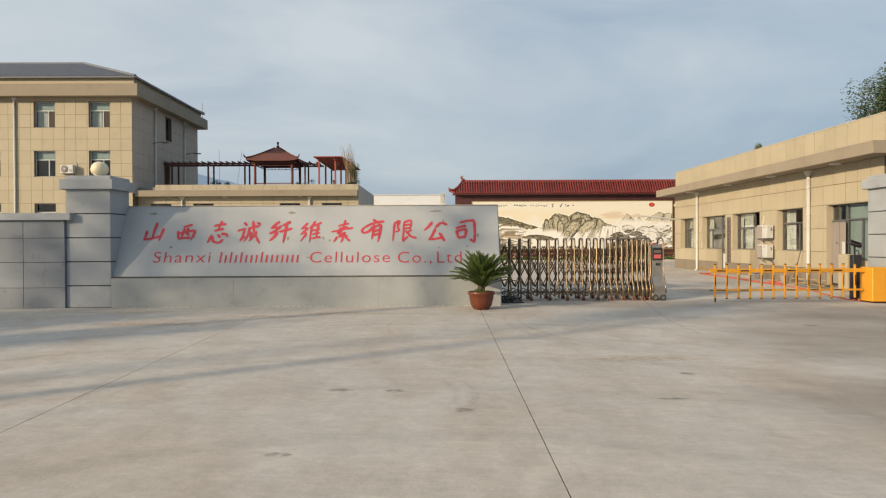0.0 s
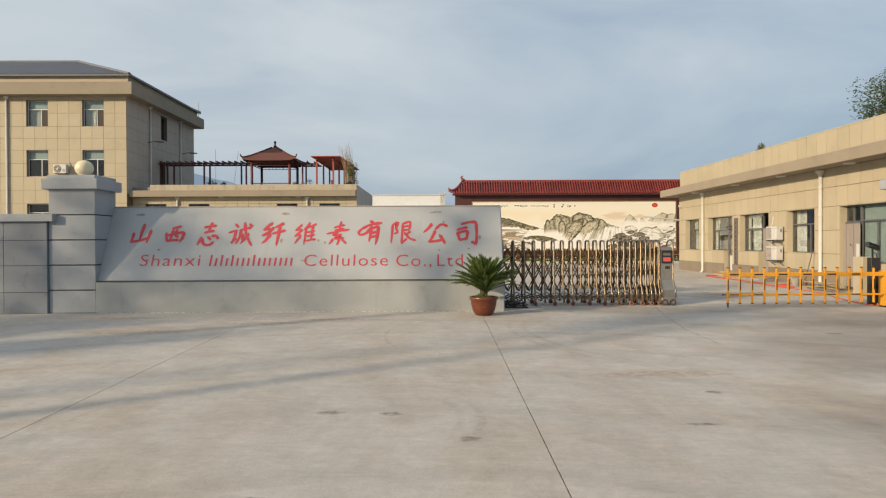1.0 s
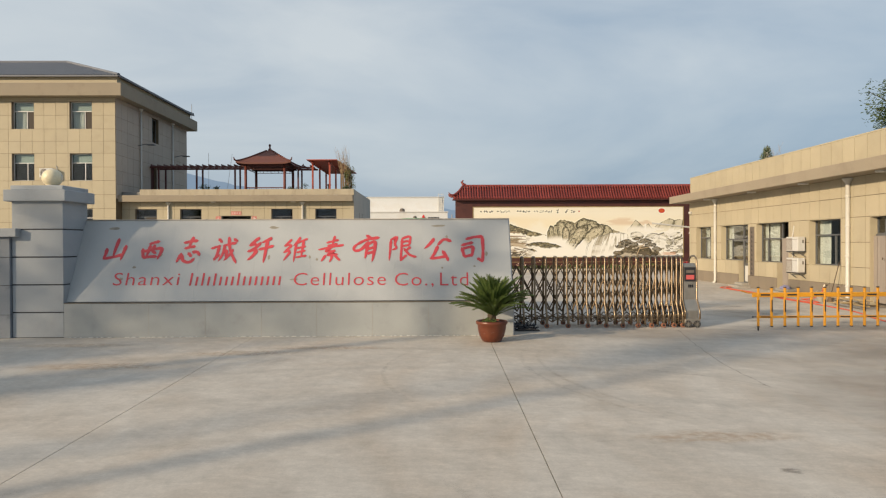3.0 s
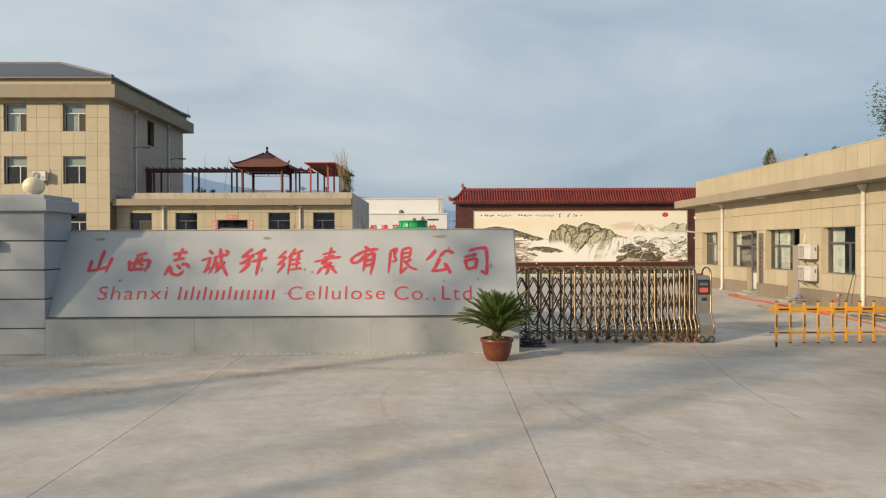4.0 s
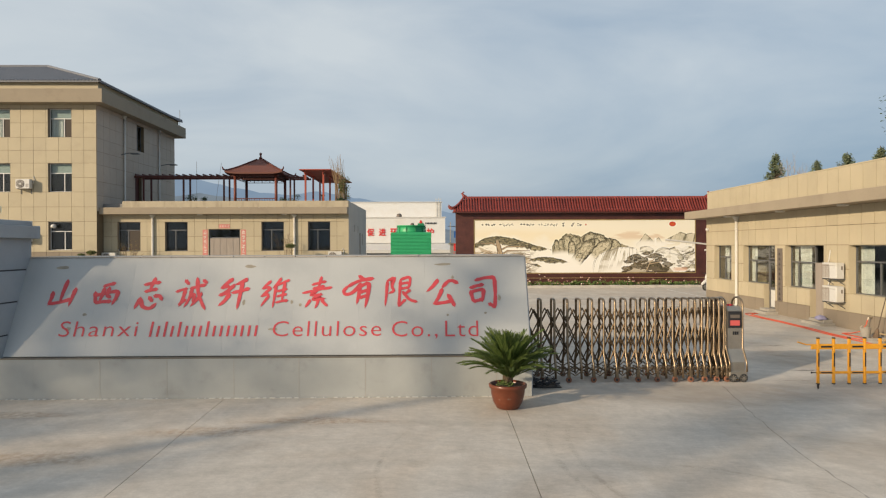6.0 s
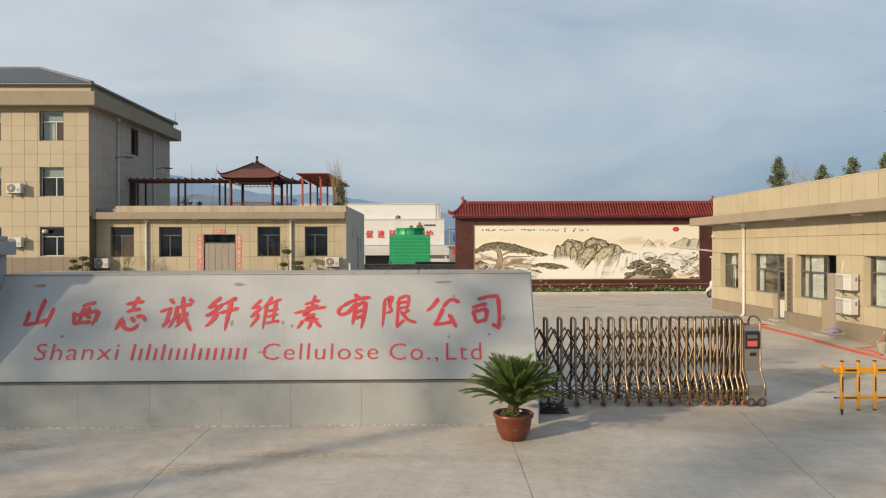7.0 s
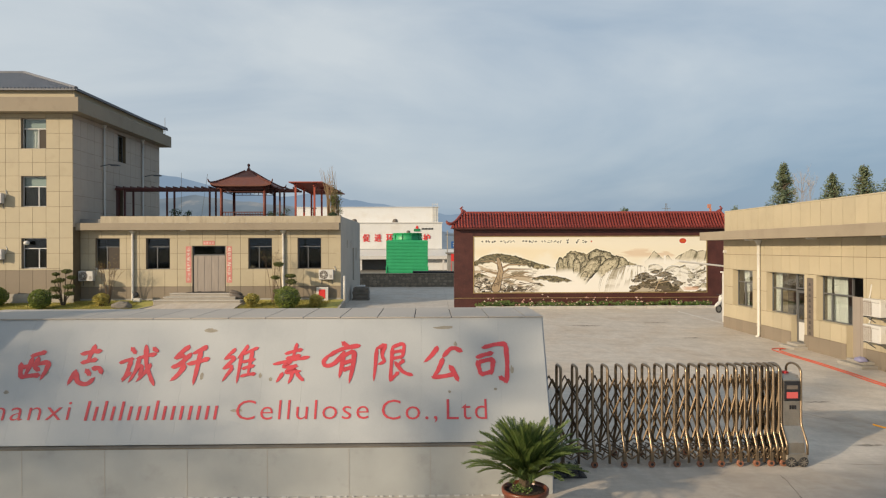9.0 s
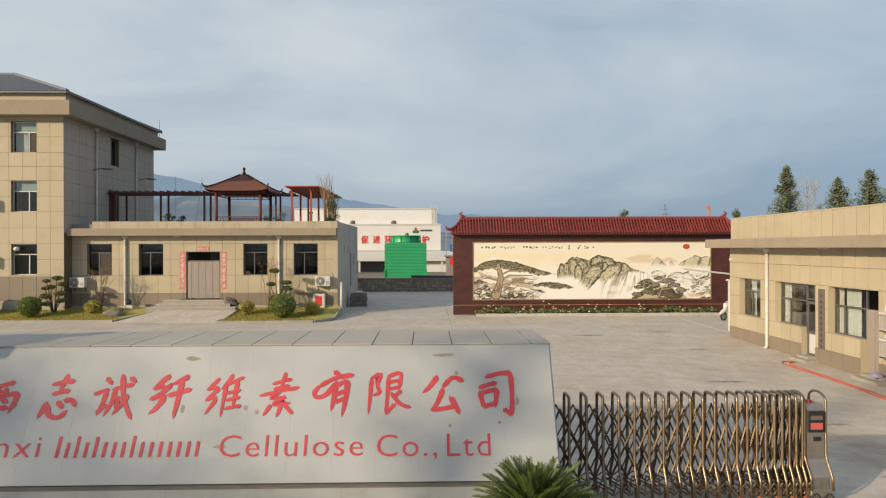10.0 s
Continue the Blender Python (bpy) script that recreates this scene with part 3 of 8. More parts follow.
for x0, x1 in zip(SLAB_X, SLAB_X[1:]):
    for y0, y1 in ((-40, 16.45), (16.45, 17.5), (17.5, 26), (26, 43), (43, 46.5), (46.5, 64)):
        bm = B()
        ga, gb = (0.005 if x0 in (-3.95, 1.03) else 0.0), (0.005 if x1 in (-3.95, 1.03) else 0.0)
        c = [(run(x0, y0) + ga, y0), (run(x1, y0) - gb, y0), (run(x1, y1) - gb, y1), (run(x0, y1) + ga, y1)]
        lo = [bm.verts.new((x, y, gz(y) - 0.029)) for x, y in c]
        hi = [bm.verts.new((x, y, gz(y))) for x, y in c]
        bm.faces.new(hi)
        for k in range(4):
            bm.faces.new((lo[k], lo[(k + 1) % 4], hi[(k + 1) % 4], hi[k]))
        part("slab", bm, CONCRETE, pavement)


def blot(name, x, y, rx, ry, material, label, seed, lift=0.004, group="", strong=.6):
    """A thin uneven patch on the paving."""
    rnd = random.Random(seed)
    bm = B()
    n = 32
    fade = bm.verts.layers.float_color.new("fade")
    rings = []
    for f, alpha in ((0.0, strong), (0.55, strong * .9), (1.0, 0.0)):
        ring = []
        for k in range(n):
            a = 2 * math.pi * k / n
            s = f * (.8 + .7 * abs(noise.noise((1.6 * math.cos(a) + seed * 7, 1.6 * math.sin(a), .3))))
            px, py = x + rx * s * math.cos(a), y + ry * s * math.sin(a)
            v = bm.verts.new((px, py, gz(py) + lift))
            v[fade] = (alpha, alpha, alpha, 1)
            ring.append(v)
            if f == 0.0:
                break
        rings.append(ring)
    for k in range(n):
        bm.faces.new((rings[0][0], rings[1][k], rings[1][(k + 1) % n]))
        bm.faces.new((rings[1][k], rings[2][k], rings[2][(k + 1) % n], rings[1][(k + 1) % n]))
    return solo(name, bm, material, label, "stain", group, "stuff")


for k, (x, y, rx, ry) in enumerate([(-1.02, 6.74, .16, .10), (-0.4, 6.67, .14, .09), (0.35, 5.8, .12, .09), (3.21, 7.54, .13, .09), (2.54, 6.22, .2, .06), (-1.17, 4.45, .12, .08), (7.4, 12.2, .2, .1), (4.9, 5.2, .25, .08)]):
    blot("oil_stain", x, y, rx, ry, STAIN, "small dark oily stain on the concrete paving", k, group="stains on the paving")
for k, (x, y, rx, ry) in enumerate([(8.9, 27.0, .75, .18), (7.2, 37.5, .9, .3), (10.9, 38.5, .8, .2), (10.6, 33.2, .5, .22), (8.3, 18.9, .35, .08), (9.3, 22.3, .5, .1)]):
    blot("damp_patch", x, y, rx, ry, PUDDLE, "dark damp patch on the concrete yard", 20 + k, group="damp patches in the yard")

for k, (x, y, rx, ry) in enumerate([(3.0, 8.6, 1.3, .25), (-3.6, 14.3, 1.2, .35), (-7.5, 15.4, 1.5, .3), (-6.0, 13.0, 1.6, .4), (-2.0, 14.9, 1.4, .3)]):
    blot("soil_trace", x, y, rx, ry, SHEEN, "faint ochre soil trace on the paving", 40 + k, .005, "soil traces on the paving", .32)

# wear patches whose colour also carries the shade near gate and lane
for k, (x, y, rx, ry, st) in enumerate([(10.3, 14.2, 3.6, 2.4, 0.36), (12.5, 11.0, 4.0, 3.0, 0.26), (8.6, 20.3, 1.5, 1.6, 0.19), (9.5, 17.6, 2.6, .9, 0.22), (7.6, 9.6, 3.6, 3.0, 0.29), (5.4, 5.6, 2.6, 2.2, 0.25), (9.2, 6.2, 3.8, 3.0, 0.30), (5.6, 16.6, 3.2, 1.2, 0.21), (8.4, 12.6, 3.4, 2.2, 0.19)]):
    blot("worn_patch", x, y, rx, ry, WEAR_SHADE, "broad brown patch of wear with shade painted in", 60 + k, .0035 + .0004 * k, "worn patches on the paving", st)


def tyre_arc(cx, cy, r, a0, a1, seed):
    """A faint curved tyre mark: a narrow strip that fades out at its rims and ends."""
    bm = B()
    fade = bm.verts.layers.float_color.new("fade")
    rows = []
    n = 26
    for k in range(n + 1):
        a = math.radians(a0 + (a1 - a0) * k / n)
        row = []
        for off, al in ((-.055, 0), (-.02, 1), (.02, 1), (.055, 0)):
            px, py = cx + (r + off) * math.cos(a), cy + (r + off) * math.sin(a)
            v = bm.verts.new((px, py, gz(py) + .0045))
            s_ = al * .20 * math.sin(math.pi * k / n) * (.6 + .5 * noise.noise((k * .5, seed, 0)))
            v[fade] = (s_, s_, s_, 1)
            row.append(v)
        rows.append(row)
    for p, q in zip(rows, rows[1:]):
        for i in range(3):
            bm.faces.new((p[i], p[i + 1], q[i + 1], q[i]))
    solo("tyre_mark", bm, STAIN, "faint curved tyre mark on the concrete", "tyre mark", "tyre marks on the paving", "stuff")


for k, (cx, cy, r, a0, a1) in enumerate([(-2.9, 6.6, .9, 120, 235), (-2.6, 6.6, .9, 130, 225), (-1.2, 6.5, 1.5, -30, 40), (-1.0, 6.5, 1.5, -35, 35), (3.6, 12.5, 4.5, 150, 215), (7.5, 13.0, 6.0, 160, 230), (7.8, 13.0, 6.0, 160, 230), (2.0, 9.5, 3.2, 20, 80)]):
    tyre_arc(cx, cy, r, a0, a1, k)


def crack(pts, seed, width=.011):
    """A fine dark crack that wanders along a line."""
    rnd = random.Random(seed)
    line = []
    for (xa, ya), (xb, yb) in zip(pts, pts[1:]):
        for k in range(9):
            line.append((xa + (xb - xa) * k / 9 + rnd.uniform(-.02, .02), ya + (yb - ya) * k / 9 + rnd.uniform(-.02, .02)))
    bm = B()
    fade = bm.verts.layers.float_color.new("fade")
    rows = []
    for k, (x, y) in enumerate(line):
        xn, yn = line[min(k + 1, len(line) - 1)]
        xp, yp = line[max(k - 1, 0)]
        d = math.hypot(xn - xp, yn - yp)
        w_ = width * rnd.uniform(.6, 1.3)
        ox, oy = -(yn - yp) / d * w_, (xn - xp) / d * w_
        row = []
        for q in (-1, 1):
            v = bm.verts.new((x + q * ox, y + q * oy, gz(y) + .009))
            v[fade] = (.45, .45, .45, 1)
            row.append(v)
        rows.append(row)
    for p, q in zip(rows, rows[1:]):
        bm.faces.new((p[0], p[1], q[1], q[0]))
    solo("crack", bm, STAIN, "fine dark crack in the concrete paving", "crack", "cracks in the paving", "stuff")


crack([(5.75, 17.3), (5.3, 15.2), (4.85, 12.6), (4.75, 10.8)], 1)
crack([(7.2, 22.2), (8.2, 21.6), (8.9, 20.4)], 2)
crack([(6.7, 17.9), (8.3, 17.75), (9.6, 17.7)], 3)
bm = B()
for k in range(8):
    y0, y1 = 37.2 + k * 0.86, 37.2 + k * 0.86 + 0.84
    v = [bm.verts.new((x, y, gz(y) + 0.004)) for x, y in ((14.0, y0), (14.1, y0), (14.14, y1), (14.04, y1))]
    bm.faces.new(v)
solo("parking_line", bm, LINE_WHITE, "worn white painted parking line on concrete", "line", kind="structure")

# ---- entrance sign ----
X0, X1 = -8.50, 1.73
sign = thing("entrance_sign", (-3.3, 17.0, 0), "long grey granite entrance sign with sloping face and red lettering", "sign", flat=True)
bm = B()
prism(bm, [(X0, 16.66, 0), (X0, 16.66, 0.775), (X0, 16.75, 0.775), (X0, 17.65, 2.678), (X0, 19.3, 2.678), (X0, 19.3, 0)], (X1 - X0, 0, 0))
part("core", bm, GRANITE_DARK, sign)
edges = [-8.425, -7.78, -6.52, -5.25, -3.98, -2.74, -1.47, -0.2, 1.05, X1]
for k, (a, b) in enumerate(zip(edges, edges[1:])):
    bm = B()
    box(bm, a + 0.0006, b - 0.0006, 16.6, 16.66, 0, 0.76, 0.001)
    part("base_panel", bm, GRANITE_BASE, sign)
    if k > 1:
        part("pale_joint", box(B(), a - .004, a + .004, 16.597, 16.61, .01, .75), PALE_BASE, sign, "pale cement joint")
bm = B()
box(bm, -8.42, X1 + 0.005, 16.603, 16.745, 0.7605, 0.782)
part("ledge", bm, LEDGE, sign, "dark brown ledge joint")
# sloping face
FOOT, RISE = Vector((0, 16.72, 0.80)), Vector((0, 0.90, 1.88))
SLOPE = RISE.length
UP = RISE.normalized()
OUT = Vector((1, 0, 0)).cross(UP)
cols = [X0] + [X0 + 0.30 + 0.655 * k for k in range(15)] + [X1]
for a, b in zip(cols, cols[1:]):
    bm = B()
    o = FOOT + UP * 0.0
    pts = [Vector((a + 0.0004, o.y, o.z)), Vector((b - 0.0004, o.y, o.z))]
    prism(bm, [pts[0], pts[1], pts[1] + UP * SLOPE, pts[0] + UP * SLOPE], -OUT * 0.03)
    part("face_panel", bm, GRANITE_SIGN, sign)
for a, b in zip([X0] + [X0 + 0.42 + 0.635 * k for k in range(16)], [X0 + 0.42 + 0.635 * k for k in range(16)] + [X1 + 0.03]):
    if b - a > 0.05:
        bm = B()
        box(bm, a + 0.007, b - 0.007, 17.60, 19.35, 2.682, 2.703, 0.003)
        part("coping_slab", bm, GRANITE_TOP, sign)
bm = B()
prism(bm, [(X1, 16.64, 0.0), (X1, 16.64, 0.76), (X1, 16.76, 0.80), (X1, 17.63, 2.675), (X1, 19.3, 2.675), (X1, 19.3, 0)], (0.025, 0, 0))
part("end_slab", bm, GRANITE, sign)


def on_face(x, s, lift=0.004):
    m = Matrix.Identity(4)
    m.col[0][:3], m.col[1][:3], m.col[2][:3] = (1, 0, 0), UP, OUT
    m.translation = FOOT + Vector((x, 0, 0)) + UP * s + OUT * lift
    return m


def face_bars(bars, x, s, name, label):
    """Plain bars on the sloping face: (left, right, low, high, lean)."""
    for a, b, lo, hi, lean in bars:
        c = [(a, lo), (b, lo), (b + lean, hi), (a + lean, hi)]
        bm = prism(B(), [(u, v, 0.0) for u, v in c], (0, 0, 0.004))
        bm.transform(on_face(x, s))
        part(name, bm, RED_LETTER, sign, label)




def ribbon(bm, pts, half, depth, seed):
    """One brush stroke on a flat plane: swelling where the brush lands, thinning where it lifts."""
    pts = [Vector((x, y, 0)) for x, y in pts]
    if len(pts) == 2:
        pts.insert(1, pts[0].lerp(pts[1], .5) + Vector((0, .03 * (pts[1] - pts[0]).length, 0)))
    way = pts[-1] - pts[0]
    if way.y < -.25 * way.length:
        swell = (.75, 1.15, 1.0, .85, .62, .22) if way.x < -.05 * way.length else (.7, 1.15, .95, .9, 1.0, .45)
    else:
        swell = (.45, .95, .85, .85, 1.15, .6)
    n = 12
    mid = []
    for k in range(n + 1):
        f = k / n * (len(pts) - 1)
        i = min(int(f), len(pts) - 2)
        a, b, c, d = pts[max(i - 1, 0)], pts[i], pts[i + 1], pts[min(i + 2, len(pts) - 1)]
        u = f - i
        mid.append(.5 * ((2 * b) + (c - a) * u + (2 * a - 5 * b + 4 * c - d) * u * u + (3 * b - a - 3 * c + d) * u ** 3))
    one, two = [], []
    for k, p in enumerate(mid):
        d = (mid[min(k + 1, n)] - mid[max(k - 1, 0)]).normalized()
        side = Vector((-d.y, d.x, 0))
        r = half * float(np.interp(k / n, [0, .15, .4, .65, .88, 1], swell))
        one.append(p + side * r * (1 + .22 * noise.noise((k * .8, seed, 1))))
        two.append(p - side * r * (1 + .22 * noise.noise((k * .8, seed, 5))))
    tip0 = mid[0] - (mid[1] - mid[0]).normalized() * half * .35 + Vector((-.3, .5, 0)) * half
    tip1 = mid[-1] + (mid[-1] - mid[-2]).normalized() * half * .7
    return prism(bm, [tip0] + one + [tip1] + two[::-1], (0, 0, depth))


def brushed(at, size, strokes, name="brushed_character", label="", half=.039):
    """A hand-brushed character; its strokes run over a square of 100 by 100."""
    whole = None
    size = (size[0], size[1] * 1.09)
    for k, pts in enumerate(strokes):
        inner = [(half * .8 + x / 100 * (size[0] - 1.6 * half), half * .8 + y / 100 * (size[1] - 1.6 * half)) for x, y in pts]
        bm = ribbon(B(), inner, half, .0034 + .0003 * k, k + at[0] * 7)
        bm.transform(on_face(*at))
        if whole is None:
            whole = part(name, bm, RED_LETTER, sign, label)
        else:
            part("brush_stroke", bm, RED_LETTER, whole)


brushed((-7.86, 1.00), (.56, .56), [[(10, 54), (9, 30), (2, 6)], [(2, 8), (45, 15), (88, 27)], [(58, 100), (50, 55), (46, 16)], [(98, 68), (91, 38), (84, 2)]])
brushed((-6.98, 1.02), (.55, .51), [[(30, 80), (75, 94)], [(3, 54), (6, 32), (12, 8)], [(5, 40), (50, 52), (92, 60)], [(96, 58), (90, 30), (80, 2)], [(10, 9), (72, 15)], [(36, 72), (32, 40), (25, 16)], [(57, 74), (52, 44), (68, 32)]])
brushed((-4.49, .93), (.65, .67), [[(40, 96), (20, 80), (4, 66)], [(4, 66), (30, 71)], [(48, 76), (25, 55), (0, 42)], [(0, 42), (33, 50)], [(36, 46), (18, 22), (3, 10)], [(90, 95), (70, 84), (52, 77)], [(42, 50), (72, 56), (99, 64)], [(75, 83), (70, 40), (66, 0)]])
brushed((-3.65, .95), (.60, .63), [[(32, 90), (18, 78), (3, 64)], [(3, 64), (30, 69)], [(34, 66), (14, 48), (2, 38)], [(2, 38), (28, 45)], [(30, 40), (16, 22), (5, 6)], [(68, 99), (56, 82), (42, 66)], [(53, 74), (50, 40), (47, 1)], [(56, 75), (78, 85), (98, 93)], [(58, 54), (92, 62)], [(58, 37), (92, 45)], [(56, 17), (98, 24)], [(84, 86), (80, 50), (77, 20)]], half=.029)
brushed((-2.83, .93), (.64, .67), [[(32, 74), (78, 85)], [(63, 99), (58, 80), (54, 58)], [(36, 62), (74, 70)], [(2, 48), (50, 58), (99, 66)], [(52, 56), (30, 42), (68, 43)], [(66, 46), (38, 28), (78, 31)], [(56, 30), (54, 14), (48, 2)], [(30, 26), (22, 14), (15, 5)], [(68, 26), (78, 16), (88, 8)]], half=.030)
brushed((-2.00, .93), (.66, .69), [[(12, 66), (50, 84), (98, 92)], [(50, 99), (58, 95), (68, 88)], [(14, 68), (0, 53), (8, 42), (32, 49), (56, 76)], [(54, 66), (51, 40), (46, 14)], [(54, 66), (82, 78)], [(85, 77), (82, 40), (74, 2)], [(56, 48), (78, 54)], [(54, 31), (78, 37)]])
brushed((-1.17, .94), (.71, .66), [[(8, 84), (6, 45), (3, 6)], [(8, 86), (30, 95), (22, 70), (28, 54), (14, 46)], [(48, 88), (46, 45), (44, 4)], [(48, 90), (76, 97), (74, 64)], [(50, 76), (72, 80)], [(50, 60), (73, 64)], [(44, 4), (64, 25)], [(78, 56), (62, 42)], [(56, 50), (76, 26), (99, 18)]], half=.031)
brushed((-.33, .96), (.70, .60), [[(36, 96), (20, 72), (2, 54)], [(50, 68), (74, 93), (99, 84)], [(50, 62), (38, 32), (24, 8)], [(22, 9), (52, 12), (80, 19)], [(68, 40), (80, 20), (88, 0)]])
brushed((.54, .91), (.60, .70), [[(22, 86), (60, 94), (96, 96)], [(95, 94), (97, 50), (93, 2)], [(93, 3), (72, 14)], [(2, 62), (52, 73)], [(5, 52), (9, 36), (15, 20)], [(6, 50), (54, 58)], [(54, 57), (48, 22)], [(14, 20), (50, 27)]])
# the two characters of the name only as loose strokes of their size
brushed((-6.14, .93), (.60, .68), [[(60, 97), (52, 78), (46, 56)], [(22, 76), (80, 84)], [(28, 54), (72, 62)], [(18, 34), (8, 16), (2, 2)], [(20, 30), (30, 8), (58, 2), (76, 16)], [(48, 36), (62, 24)], [(66, 40), (86, 40), (97, 28)]], "name_mark", "red strokes standing for a name")
brushed((-5.37, .91), (.70, .68), [[(26, 92), (38, 80)], [(2, 56), (34, 66)], [(30, 62), (26, 36), (18, 12)], [(16, 14), (34, 32)], [(44, 66), (90, 78)], [(50, 66), (46, 36), (34, 10)], [(50, 48), (60, 46), (58, 24)], [(62, 98), (72, 50), (98, 2)], [(82, 52), (70, 32), (54, 12)], [(82, 92), (94, 84)]], "name_mark", "red strokes standing for a name", .035)
for text, a, b, lo, hi in (("Shanxi", -7.47, -5.96, 0.395, 0.71), ("Cellulose", -3.32, -1.19, 0.375, 0.69), ("Co.,", -0.98, -0.08, 0.31, 0.68), ("Ltd", 0.07, 0.72, 0.355, 0.68)):
    words(text, (b - a, hi - lo), RED_LETTER, sign, on_face(a, lo), "letters", thick=0.004, bold=-0.009, apart=1.12)
# the name itself as plain upright bars, two a letter
w = 2.18 / 8
for k, hi in enumerate((.31, .31, .30, .22, .31, .22, .22, .22)):
    for x in (k * w + .03, k * w + .165):
        face_bars([(x, x + .045, 0.0, hi if x < k * w + .1 else .22, 0.012)], -5.745, 0.385, "name_bar", "plain red bar standing for a name")
# scraps of old glue and chips on the face
rnd = random.Random(5)
for x, s, a, b in ((-7.85, 1.83, .26, .07), (-4.02, 1.84, .25, .07), (-0.15, 1.88, .42, .06), (-6.52, 1.12, .07, .10), (-7.35, .52, .10, .08), (-3.42, .5, .22, .05), (-3.98, 1.03, .06, .12), (-3.38, 1.15, .05, .14), (1.14, 1.10, .06, .14), (0.2, 1.58, .07, .08), (-3.02, 1.05, .05, .1), (-2.85, 1.0, .06, .07), (0.85, .82, .06, .05), (0.1, .78, .05, .05), (-7.1, .82, .09, .06)):
    bm = B()
    ring = [bm.verts.new((a * (0.5 + 0.5 * math.cos(t)) * rnd.uniform(0.8, 1.1), b * (0.5 + 0.5 * math.sin(t)) * rnd.uniform(0.75, 1.15), 0)) for t in (2 * math.pi * k / 12 for k in range(12))]
    bm.faces.new(ring)
    bm.transform(on_face(x, s, 0.003))
    part("glue_scrap", bm, GLUE, sign, "patch of dried grey-brown glue")
bm = B()
for k in range(70):
    x = -8.3 + k * 0.144 + rnd.uniform(-.05, .05)
    if 0.2 < noise.noise((x * 0.9, 3, 1)) + 0.45:
        box(bm, x, x + rnd.uniform(.02, .12), 16.56, 16.6, 0, 0.012)
tagged(part("mortar_crust", bm, WHITE, sign, "white mortar crumbs along the foot"), kind="stuff")

# ---- gate pillars and boundary walls ----
def pillar(name, x, y, w, d):
    p = thing(name, (x, y, 0), "square grey granite gate pillar with a stepped cap", "pillar", "gate pillars")
    bm = B()
    box(bm, -w / 2 + .02, w / 2 - .02, -d / 2 + .02, d / 2 - .02, 0, 3.08)
    part("core", bm, GRANITE_DARK, p)
    for z0, z1 in zip((0, .575, 1.2, 1.825, 2.45), (.56, 1.185, 1.81, 2.435, 3.08)):
        bm = B()
        box(bm, -w / 2, w / 2, -d / 2, d / 2, z0 + .014, z1, 0.004)
        part("granite_course", bm, GRANITE, p)
    bm = B()
    box(bm, -w / 2 - .12, w / 2 + .12, -d / 2 - .12, d / 2 + .12, 3.08, 3.34, 0.012)
    part("cap", bm, GRANITE, p)
    bm = B()
    box(bm, -w / 2 - .02, w / 2 + .02, -d / 2 - .02, d / 2 + .02, 3.34, 3.44, 0.012)
    part("cap_step", bm, GRANITE, p)
    return p


left_pillar = pillar("gate_pillar", -9.0, 17.13, 1.14, 1.06)
copy_thing(left_pillar, pose(12.64, 17.13, 0))


def globe(x, y, z):
    g = thing("globe_lamp", (x, y, z), "weathered cream globe lamp on a pillar cap, unlit", "lamp", "globe lamps on the gate pillars")
    bm = lathe(B(), [(.16, 0), (.16, .025), (.12, .04), (.12, .06)])
    part("base", bm, WHITE, g)
    bm = B()
    bmesh.ops.create_uvsphere(bm, u_segments=28, v_segments=18, radius=0.222)
    bm.transform(Matrix.Diagonal((1, 1, .93, 1)))
    bm.transform(Matrix.Translation((0, 0, .222)))
    part("globe", bm, GLOBE, g, smooth=True)
    tube(b2 := B(), [(.218, 0, .18), (.226, 0, .25), (.214, 0, .30)], 0.010, 6)
    part("crack", b2, WHITE, g, "pale broken rim")
    return g


g1 = globe(-8.96, 17.13, 3.44)


def boundary(name, x0, x1, y, n):
    wl_ = thing(name, ((x0 + x1) / 2, y, 0), "blue-grey granite clad boundary wall with a coping", "wall", kind="structure", flat=True)
    bm = B()
    box(bm, x0, x1 - .03, y + .02, y + .3, 0, 2.28)
    part("core", bm, GRANITE_DARK, wl_)
    for a, b in zip(steps(x0, x1, n), steps(x0, x1, n)[1:]):
        for z0, z1 in zip((0, .53, 1.19, 1.82), (.53, 1.19, 1.82, 2.28)):
            bm = B()
            box(bm, a + .005, b - .005, y, y + (.025 if b < x1 - .01 else .12), z0 + .005, z1 - .005, 0.003)
            part("granite_panel", bm, GRANITE_WALL, wl_)
    for a, b in zip(steps(x0, x1, max(n // 2, 1)), steps(x0, x1, max(n // 2, 1))[1:]):
        bm = B()
        box(bm, a + .003, b - .003 + (.20 if b > x1 - .01 and x1 < 0 else 0), y - .10, y + .42, 2.28, 2.47, 0.01)
        part("coping", bm, GRANITE, wl_)
    return wl_


boundary("wall_west", -39.6, -9.58, 16.53, 28)
boundary("wall_east", 13.22, 33, 16.9, 16)

# ---- retractable gate ----
gate = thing("retractable_gate", (4.0, 18.0, 0), "folding retractable gate of bronze-tinted stainless steel tubes", "gate", flat=True)
GX = [1.83]
for k in range(21):
    GX.append(GX[-1] + 0.262 - 0.0085 * k)
GX = [1.83 + (x - 1.83) * (6.05 - 1.83) / (GX[-1] - 1.83) for x in GX]
YF, YB, TOP = 17.94, 18.34, 1.74
hoop_me = None
